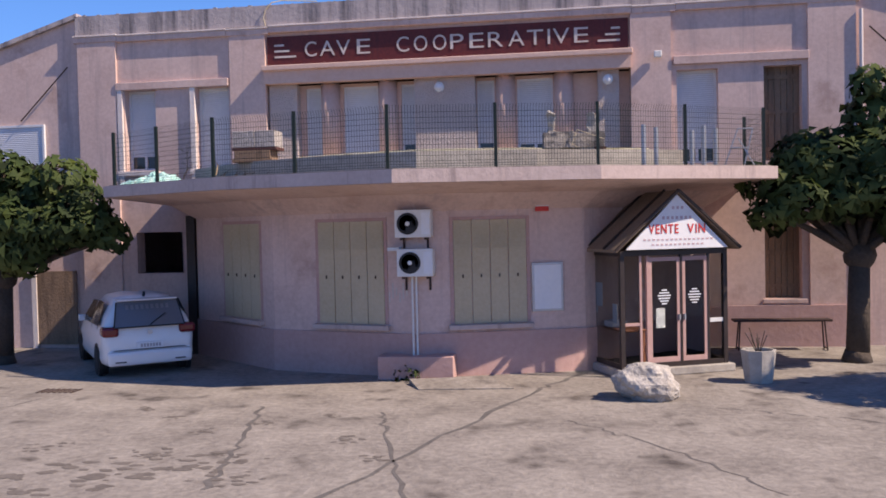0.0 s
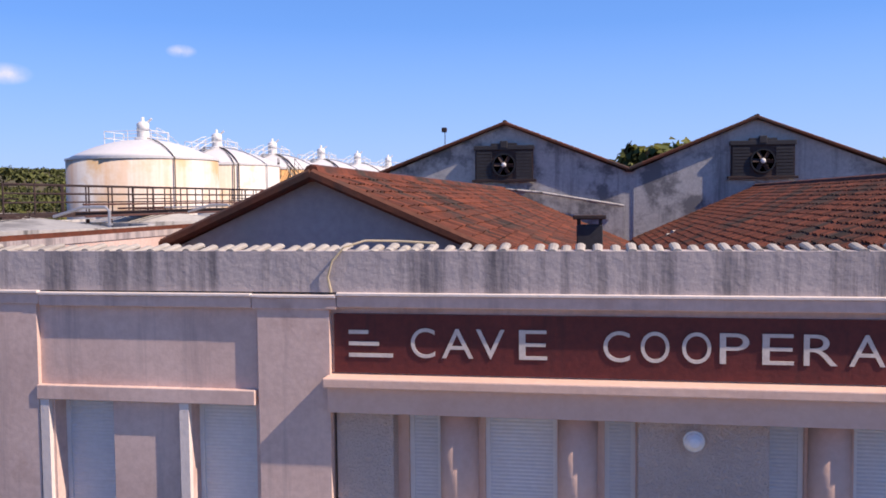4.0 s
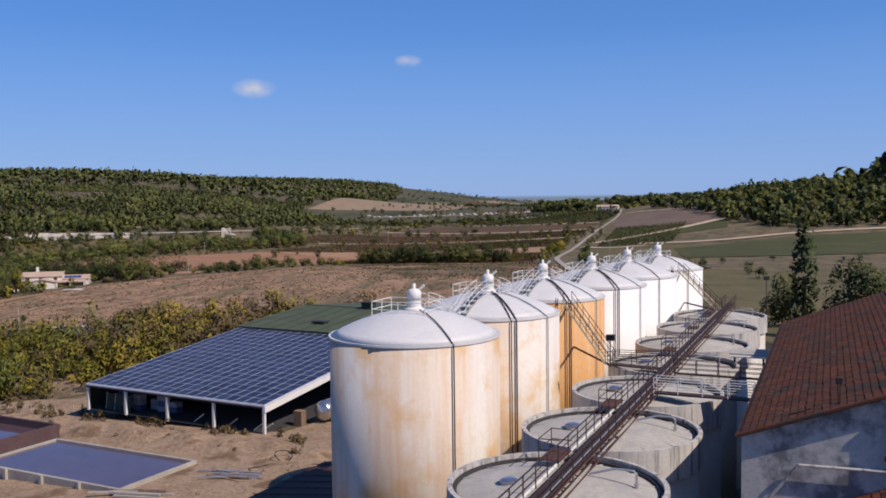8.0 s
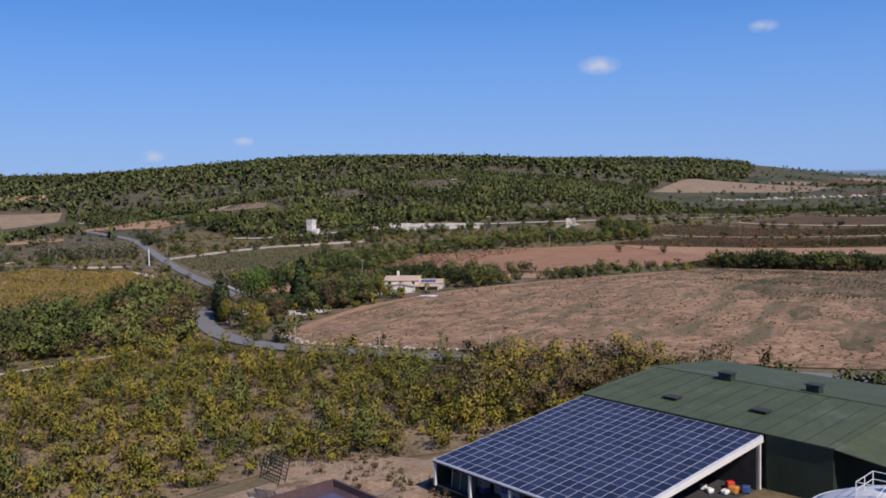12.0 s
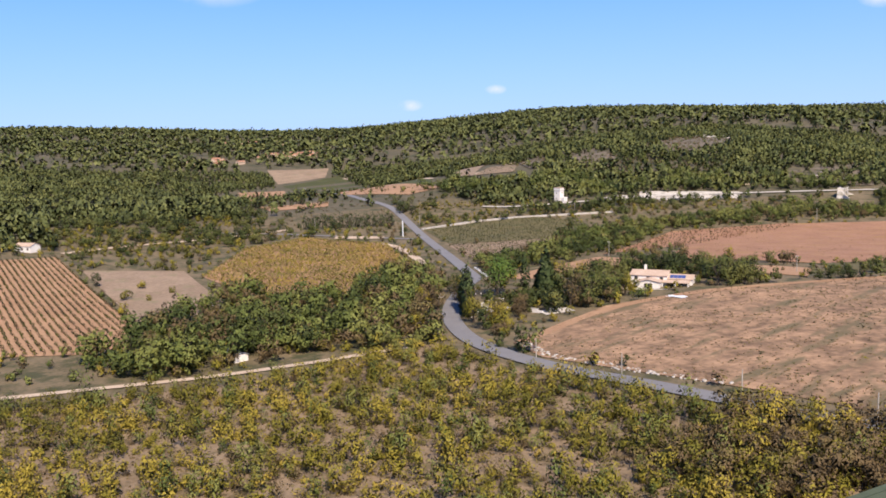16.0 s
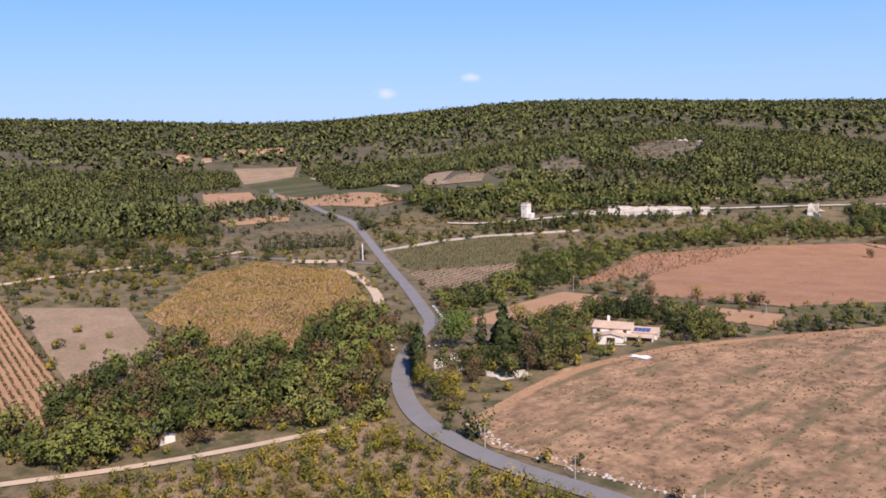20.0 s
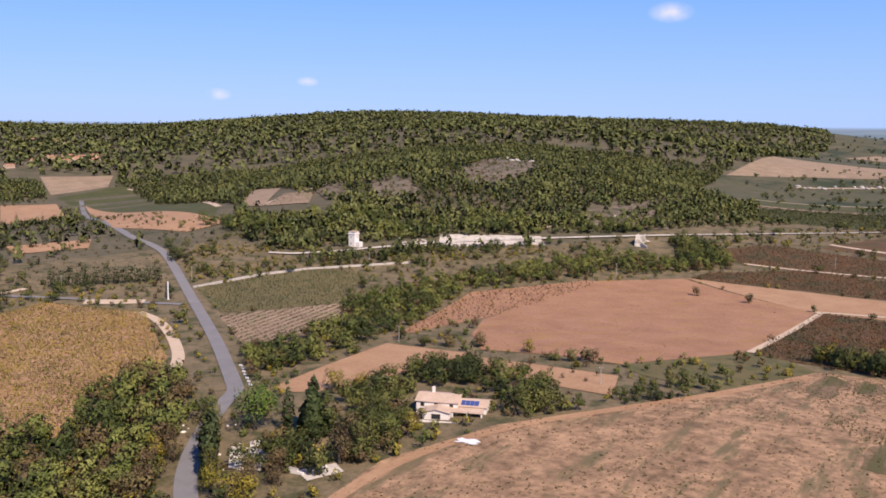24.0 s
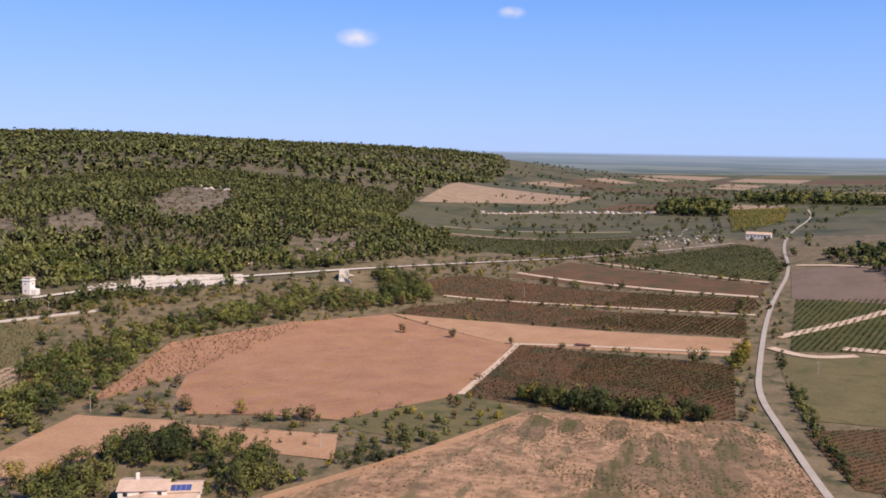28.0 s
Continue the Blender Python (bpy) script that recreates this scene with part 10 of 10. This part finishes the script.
drape("pale_terrace", [(-340, 200), (-326, 208), (-312, 196), (-322, 190)], M_RAIL, 0.3, "pale stony terraces by the road", "terrace", 4.0)
sh = thing("plastic_sheet", "crumpled white plastic sheet lying on the stubble", "sheet", at_land(-284, 258, 0.28), 30)
bm = bmesh.new()
bmesh.ops.create_grid(bm, x_segments=12, y_segments=8, size=1.0)
for v in bm.verts:
    q = v.co.copy()
    v.co = Vector((q.x * (3.6 + 0.7 * math.sin(q.y * 5)), q.y * (2.2 + 0.5 * math.sin(q.x * 4)), 0.12 + 0.3 * abs(noise.noise(q * 2.3))))
part("sheet", bm, M_PAPER, sh, smooth=True)

tower = thing("square_tower", "white square tower with a ledge under its top", "tower", at_land(-694, 492, -0.4), 20)
part("wall", boxes((-3.2, 3.2, -3.2, 3.2, -1.0, 12.6), bevel=0.06), M_HOUSEWALL, tower)
part("ledge", boxes((-3.7, 3.7, -3.7, 3.7, 10.6, 11.2), bevel=0.05), M_HOUSEWALL, tower)
part("roof", boxes((-3.6, 3.6, -3.6, 3.6, 12.6, 13.0), bevel=0.05), M_HOUSEROOF, tower)
for z in (2.2, 7.4):
    face_window(tower, -0.6, -3.2, z, 0.9, 1.3)
    face_window(tower, 0.4, 3.2, z, 0.9, 1.3, "x", 1)
part("side_wing", boxes((3.2, 7.5, -2.4, 2.6, -1.0, 4.2), bevel=0.06), M_HOUSEWALL, tower)

arch = thing("railway_arch", "pale stone railway bridge with a round arch", "bridge", at_land(-568, 722, -1.0), 118)
prof = [(-13, 0), (-3.4, 0), (-3.4, 3.2)] + [(-3.4 * math.cos(a), 3.2 + 3.4 * math.sin(a)) for a in np.linspace(0.2, math.pi - 0.2, 11)] + [(3.4, 3.2), (3.4, 0), (13, 0), (11, 4.0), (8, 8.6), (-8, 8.6), (-11, 4.0)]
bm = bmesh.new()
fa = [bm.verts.new((x, -3.0, z)) for x, z in prof]
fb = [bm.verts.new((x, 3.0, z)) for x, z in prof]
bm.faces.new(fa)
bm.faces.new(fb[::-1])
for i in range(len(prof)):
    j = (i + 1) % len(prof)
    bm.faces.new((fa[i], fb[i], fb[j], fa[j]))
bmesh.ops.recalc_face_normals(bm, faces=bm.faces)
part("abutment", bm, M_RAIL, arch)
for y in (-3.25, 3.05):
    part("parapet", boxes((-9.0, 9.0, y, y + 0.3, 8.5, 9.5), bevel=0.03), M_RAIL, arch)
for k in range(11):
    a = math.pi * (k + 0.5) / 11
    part("arch_stone", boxes((3.4, 4.1, -3.2, -2.98, -0.5, 0.5), m=Matrix.Translation((0, 0, 3.2)) @ Matrix.Rotation(-a, 4, "Y")), M_ROCK, arch)
for s in (-1, 1):
    part("wing_wall", prism([(s * 12.5, -3.0), (s * 17, -9.0), (s * 17.5, -8.6), (s * 13, -2.7)], -1.0, [4.0, 1.0, 1.0, 4.0]), M_RAIL, arch)


def utility_pole(x, y, h, mt, label, arm=True):
    p = thing("utility_pole", label, "utility pole", at_land(x, y, -0.2), 25, group="poles along the road")
    bm = bmesh.new()
    tube(bm, (0, 0, 0), (0, 0, h), 0.17, 8, 0.11)
    part("pole", bm, mt, p)
    if arm:
        part("cross_arm", boxes((-0.8, 0.8, -0.06, 0.06, h - 0.6, h - 0.45)), mt, p)
        for s in (-0.7, 0.7):
            part("insulator", lathe([(0.06, 0), (0.08, 0.1), (0.03, 0.2)], 8, m=Matrix.Translation((s, 0, h - 0.45))), M_PAPER, p)


for x, y, h in ((-206, 166, 6.5), (-172, 175, 6.5), (-140, 181, 6.5), (-240, 161, 6.5), (-430, 340, 9), (-672, 245, 11), (-660, 330, 11), (-405, 761, 10), (-296, 690, 9), (-505, 610, 9), (-300, 345, 8), (-640, 470, 9), (-150, 600, 8), (-230, 760, 9)):
    utility_pole(x, y, h, M_CONCRETE, "slim pale concrete pole beside a field", h > 7)
sp = thing("sign_post", "tall white post at the road junction", "post", at_land(-616, 294, -0.2))
part("post", boxes((-0.55, 0.55, -0.3, 0.3, 0, 12.0), bevel=0.1), M_PAPER, sp)
part("foot", boxes((-1.0, 1.0, -0.8, 0.8, 0, 0.5), bevel=0.05), M_CONCRETE, sp)


def stones(name, poly, gap, size, material, seed, label, keep=0.7):
    """Many uneven stones as one mesh."""
    g = np.random.default_rng(seed)
    x, y = scatter(poly, gap, g)
    ok = g.uniform(0, 1, len(x)) < keep
    ok &= off_road(x, y, ROAD, 6.0)
    x, y = x[ok], y[ok]
    ico = bmesh.new()
    bmesh.ops.create_icosphere(ico, subdivisions=1, radius=1.0)
    V = np.array([v.co for v in ico.verts])
    F = np.array([[v.index for v in f.verts] for f in ico.faces])
    ico.free()
    vs, fs = [], []
    for k, (a, b) in enumerate(zip(x, y)):
        s = size * g.uniform(0.4, 1.5)
        q = V * (1 + g.uniform(-0.25, 0.25, (len(V), 1))) * np.array([s * g.uniform(0.8, 1.6), s * g.uniform(0.8, 1.6), s * g.uniform(0.4, 0.9)])
        vs.append(q + [a, b, land_z(a, b) + 0.3 * s])
        fs.append(F + 12 * k if len(V) == 12 else F + len(V) * k)
    return tagged(raw_mesh(name, np.concatenate(vs), np.concatenate(fs), material), label, "stones", kind="stuff")


def ribbon_poly(line, w):
    a = [Vector((x, y)) for x, y in line]
    left, right = [], []
    for i, p in enumerate(a):
        d = (a[min(i + 1, len(a) - 1)] - a[max(i - 1, 0)]).normalized()
        s = Vector((-d.y, d.x)) * w / 2
        left.append(tuple(p + s))
        right.append(tuple(p - s))
    return left + right[::-1]


stones("roadside_stones", ribbon_poly([(-262, 170), (-240, 166), (-212, 171), (-180, 180)], 3.5), 1.1, 0.42, M_ROCK, 5, "pale stones of a broken wall beside the road")
stones("ruin_stones", [(-387, 200), (-372, 218), (-330, 200), (-300, 186), (-312, 180), (-350, 190)], 3.0, 0.6, M_HOUSEWALL, 6, "white rubble and garden walls among trees", 0.18)
stones("white_stones", [(-668, 520), (-650, 545), (-606, 640), (-618, 650), (-664, 575), (-684, 540)], 3.4, 1.0, M_ROCK, 7, "white broken stone along the railway bank", 0.75)
stones("quarry_stones", [(-412, 1104), (-333, 1169), (-348, 1269), (-447, 1483), (-473, 1372), (-421, 1147)], 10.0, 1.5, M_ROCK, 8, "pale stones of a quarry beside the lane", 0.3)
stones("bank_stones", ribbon_poly([(-885, 1594), (-774, 1752), (-602, 1803)], 30), 12, 4.0, M_ROCK, 9, "pale rocks of a far bank", 0.6)
stones("hill_stones", [(-1130, 1090), (-1060, 1150), (-1090, 1210), (-1220, 1180), (-1200, 1120)], 11, 3.2, M_ROCK, 10, "pale rock outcrop on the hillside", 0.45)
stones("hill_stones", [(-660, 790), (-610, 820), (-640, 850), (-690, 830)], 8, 1.6, M_ROCK, 11, "pale rock by the hill foot", 0.4)
wallrun = [(-640, 322), (-652, 380), (-648, 419), (-622, 497)]
tagged(part("field_wall", prism(ribbon_poly(wallrun, 1.6), [land_z(x, y) - 0.5 for x, y in ribbon_poly(wallrun, 1.6)], [land_z(x, y) + 1.3 for x, y in ribbon_poly(wallrun, 1.6)]), M_ROCK), "low pale dry-stone wall above the vines", "wall", kind="structure")
for k in range(7):
    f = k / 6
    x, y = -404 - 34 * f, 241 + 13 * f
    gp = thing("guard_post", "short white concrete guard post by the road", "guard post", at_land(x, y, 0.3), 20, group="road guard posts")
    part("post", boxes((-0.9, 0.9, -0.15, 0.15, 0, 0.75), bevel=0.04), M_PAPER, gp)

# pale tracks between the vineyards
for line, w, label in (([(-467, 729), (-336, 758), (-213, 756)], 5.0, "pale farm track between vineyard blocks"), ([(-462, 868), (-424, 860), (-220, 818)], 6.0, "pale farm track between vineyard blocks"), ([(-420, 969), (-225, 876)], 5.0, "pale farm track with a row of stakes"), ([(-786, 1278), (-678, 1400), (-528, 1428)], 9.0, "pale track at the foot of the hill"), ([(-709, 1135), (-520, 1236), (-454, 1332)], 8.0, "pale track between green vineyards"), ([(-885, 1594), (-774, 1752), (-602, 1803)], 10.0, "pale track on a far bank"), ([(-926, 526), (-983, 604), (-1039, 702)], 6.0, "pale track climbing the wooded hill"), ([(-834, 558), (-817, 625)], 5.0, "short pale track on the hill"), ([(-1731, 684), (-1581, 722), (-992, 512)], 7.0, "pale track up the side valley"), ([(-656, 682), (-658, 752), (-640, 800)], 5.0, "pale track at the wood's edge"), ([(-621, 59), (-646, 105), (-657, 154), (-689, 228)], 6.0, "pale side road by the cypress row"), ([(-340, 602), (-300, 618), (-196, 640)], 5.0, "orange earth track along the vines"), ([(-186, 660), (-160, 640), (-135, 655)], 7.0, "dirt edge beside the lane"), ([(-187, 691), (-150, 745), (-94, 837)], 9.0, "pale track behind the winery vineyards"), ([(-145, 672), (-92, 667), (-31, 710), (60, 720)], 9.0, "pale track behind the winery vineyards"), ([(-298, 455), (-336, 602)], 4.0, "grassy track between field and vines"), ([(-215, 957), (-171, 951), (-99, 912)], 6.0, "pale track to the mauve field")):
    ribbon("farm_track", line, w, M_TRACK, 0.55, label, "track")

ribbon("field_edge", [(-262, 170), (-288, 225), (-287, 277), (-270, 330), (-260, 372), (-254, 430)], 5.0, M_SAND, 0.32, "bare orange strip along the field edge", "field edge")
# cars and small buildings
def far_vehicle(x, y, turn, mt, label, L=4.4, H=1.6):
    v = thing("distant_car", label, "car", at_land(x, y, 0.5), turn)
    part("body", boxes((-L / 2, L / 2, -0.9, 0.9, 0.25, H * 0.58), bevel=0.14), mt, v)
    part("cabin", prism([(-L * 0.36, -0.78), (L * 0.24, -0.78), (L * 0.24, 0.78), (-L * 0.36, 0.78)], H * 0.56, H), M_DARKGLASS, v)
    part("roof", boxes((-L * 0.33, L * 0.2, -0.76, 0.76, H, H + 0.05), bevel=0.02), mt, v)
    for a in (-L * 0.32, L * 0.32):
        for s in (-0.86, 0.86):
            part("wheel", lathe([(0.32, -0.1), (0.32, 0.1)], 14, m=Matrix.Translation((a, s, 0.32)) @ Matrix.Rotation(radians(90), 4, "X")), M_TYRE, v)


far_vehicle(-210, 800, 100, M_CARWHITE, "white car on the pale lane")
far_vehicle(-207, 782, 98, M_GREYTEXT, "grey car on the pale lane")
far_vehicle(-423, 106, 20, M_CARWHITE, "white car parked in the fallow field")
rp = thing("red_trailer", "low dark red farm trailer on the field", "trailer", at_land(-296, 618, 0.3), 10)
part("bed", boxes((-5, 5, -2, 2, 0.5, 1.3), bevel=0.05), M_RUSTRED, rp)
for a in (-3, 3):
    part("axle", boxes((a - 0.4, a + 0.4, -2.1, 2.1, 0.0, 0.6), bevel=0.1), M_TYRE, rp)


def plain_building(x, y, w, d, h, turn, label, roof=M_HOUSEROOF, wallm=M_HOUSEWALL, category="house"):
    b = thing("country_house" if category == "house" else "barn", label, category, at_land(x, y, -0.3), turn)
    gable_block(b, -w / 2, w / 2, -d / 2, d / 2, h, 0.22 * d, wallm, roof)
    n = max(2, int(w / 4))
    for k in range(n):
        face_window(b, -w / 2 + w * (k + 0.5) / n, -d / 2, h * 0.4, 1.3, h * 0.35)
    return b


plain_building(-314, 88, 9, 5, 2.6, 15, "small white shed in the scrub", M_ALU, M_HOUSEWALL, "shed")
plain_building(-313, 139, 11, 7, 3.0, 20, "low farm shed with a faded red clay roof", M_TILE_RED, M_FALLOW, "shed")
plain_building(-300, 1235, 30, 12, 6, 5, "long white country house with a dark hedge")
plain_building(-640, 40, 14, 8, 4, 40, "pale farm building by the side road")
gv = np.random.default_rng(66)
for k in range(44):
    cx, cy, sp_ = ((-2160, 730, 60), (-2735, 760, 90), (-2095, 505, 60), (-2140, 690, 60))[k % 4]
    plain_building(cx + gv.uniform(-1, 1) * sp_, cy + gv.uniform(-1, 1) * sp_, gv.uniform(12, 22), 10, gv.uniform(4, 7), gv.uniform(0, 180), "village house with a terracotta roof among trees", M_VILLAGEROOF, M_VILLAGEWALL)
for k in range(46):
    a = gv.uniform(0, 1)
    plain_building(-3350 + 950 * a + gv.uniform(-60, 60), 7300 + gv.uniform(-60, 450), gv.uniform(18, 46), gv.uniform(12, 20), gv.uniform(8, 18), gv.uniform(0, 180), "white house of a distant town")
mast = thing("roof_lamp", "slim mast with a small lamp above the gable", "lamp", (-10.5, 44.4, 12.7))
part("pole", tubes([((0, 0, 0), (0, 0, 1.25))], 0.03, 6), M_BLACKMETAL, mast)
part("head", boxes((-0.2, 0.12, -0.12, 0.12, 1.1, 1.4), bevel=0.03), M_BLACKMETAL, mast)
ch = thing("roof_chimney", "square dark chimney in the roof valley", "chimney", (-1.37, 10.0, 7.4))
part("stack", boxes((-0.3, 0.3, -0.3, 0.3, 0, 1.55), bevel=0.02), M_SHEDDARK, ch)
part("cap", boxes((-0.38, 0.38, -0.38, 0.38, 1.68, 1.78), bevel=0.02), M_BLACKMETAL, ch)
for sx in (-0.25, 0.25):
    for sy in (-0.25, 0.25):
        part("cap_leg", boxes((sx - 0.04, sx + 0.04, sy - 0.04, sy + 0.04, 1.55, 1.68)), M_BLACKMETAL, ch)

# ---- clay tiles of the hall roofs ----
def tile_arrays(xr, zr, xe, ze, y0, y1, pitch, course, seed):
    """Half-round cover tiles laid in courses from eave to ridge: corner arrays of every tile."""
    g = np.random.default_rng(seed)
    L = math.hypot(xe - xr, ze - zr)
    d = np.array([(xe - xr) / L, 0, (ze - zr) / L])
    nrm = np.array([-d[2], 0, d[0]]) * (1 if d[0] > 0 else -1)
    n, m = int((y1 - y0) / pitch), int(L / course)
    jj, ii = np.meshgrid(np.arange(m), np.arange(n), indexing="ij")
    jj, ii = jj.ravel(), ii.ravel()
    u0 = jj * course + g.uniform(-0.03, 0.03, len(jj))
    yc = y0 + (ii + 0.5) * pitch + g.uniform(-0.012, 0.012, len(ii))
    yaw = g.uniform(-0.02, 0.02, len(ii))
    lift = g.uniform(0.0, 0.018, len(ii))
    base = np.array([xr, 0, zr + 0.125])
    quads = []
    ang = np.linspace(-1, 1, 5)
    pts = {}
    for e, (uu, r, h) in enumerate(((u0 - 0.02, 0.088, 0.004), (u0 + course + 0.04, 0.108, 0.03))):
        for k, a in enumerate(ang):
            y = yc + r * a * 1.1 + yaw * (uu - u0)
            z = h + lift + r * 0.72 * (1 - a * a)
            pts[e, k] = base + uu[:, None] * d + z[:, None] * nrm + np.stack([0 * y, y, 0 * y], 1)
    for k in range(4):
        quads.append(np.stack([pts[0, k], pts[0, k + 1], pts[1, k + 1], pts[1, k]], 1))
    return np.stack(quads, 1), ii, jj


def tiled_slope(parent, material, xr, zr, xe, ze, y0, y1, seed, pick=None):
    q, ii, jj = tile_arrays(xr, zr, xe, ze, y0, y1, 0.27, 0.37, seed)
    if pick is not None:
        yy = y0 + (ii + 0.5) * 0.27
        near = (yy > pick[0]) & (yy < pick[1]) & (jj < pick[2])
        for t in q[near]:
            v, k = np.unique(np.round(t.reshape(-1, 3), 5), axis=0, return_inverse=True)
            raw_mesh("roof_tile", v, k.reshape(4, 4), M_TILE_PIECE, parent)
        q = q[~near]
    n = len(q)
    # four quads of a tile share corners, so that each tile is one island
    v = np.stack([q[:, 0, 0], q[:, 0, 1], q[:, 1, 1], q[:, 2, 1], q[:, 3, 1], q[:, 0, 3], q[:, 0, 2], q[:, 1, 2], q[:, 2, 2], q[:, 3, 2]], 1).reshape(-1, 3)
    f = np.array([[0, 1, 6, 5], [1, 2, 7, 6], [2, 3, 8, 7], [3, 4, 9, 8]])
    f = (np.arange(n)[:, None, None] * 10 + f[None]).reshape(-1, 4)
    ob = raw_mesh("roof_tiles", v, f, material, parent)
    tagged(ob, "", "", "", "stuff")


tiled_slope(hall_w, M_TILE_RED, -6.73, 10.0, -14.9, 6.45, 5.7, 44.0, 1, (33.0, 39.5, 7))
tiled_slope(hall_w, M_TILE_RED, -6.73, 10.0, 0.75, 6.75, 5.7, 44.0, 2, (33.0, 39.5, 6))
tiled_slope(hall_e, M_TILE_RED, 8.3, 10.0, 0.85, 6.75, 5.7, 44.0, 3)
tiled_slope(hall_e, M_TILE_DARK, 8.3, 10.0, 16.2, 6.45, 5.7, 44.0, 4)
tiled_slope(rear_w, M_TILE_DARK, -6.65, 14.15, -14.95, 11.05, 43.8, 84.2, 5)
tiled_slope(rear_w, M_TILE_DARK, -6.65, 14.15, 0.9, 11.2, 43.8, 84.2, 6)
tiled_slope(rear_e, M_TILE_DARK, 8.35, 14.15, 0.95, 11.2, 43.8, 84.2, 7)
for hl, xr, zr, y0, y1 in ((hall_w, -6.73, 10.0, 5.7, 44.0), (rear_w, -6.65, 14.15, 43.8, 84.2), (hall_e, 8.3, 10.0, 5.7, 44.0), (rear_e, 8.35, 14.15, 43.8, 84.2)):
    for k in range(int((y1 - y0) / 0.42)):
        y = y0 + 0.42 * k
        part("ridge_tile", lathe([(0.15, 0), (0.17, 0.45)], 8, m=Matrix.Translation((xr, y, zr + 0.14)) @ Matrix.Rotation(radians(-91.5), 4, "X")), M_TILE_PIECE if zr < 11 else M_TILE_DARK, hl)
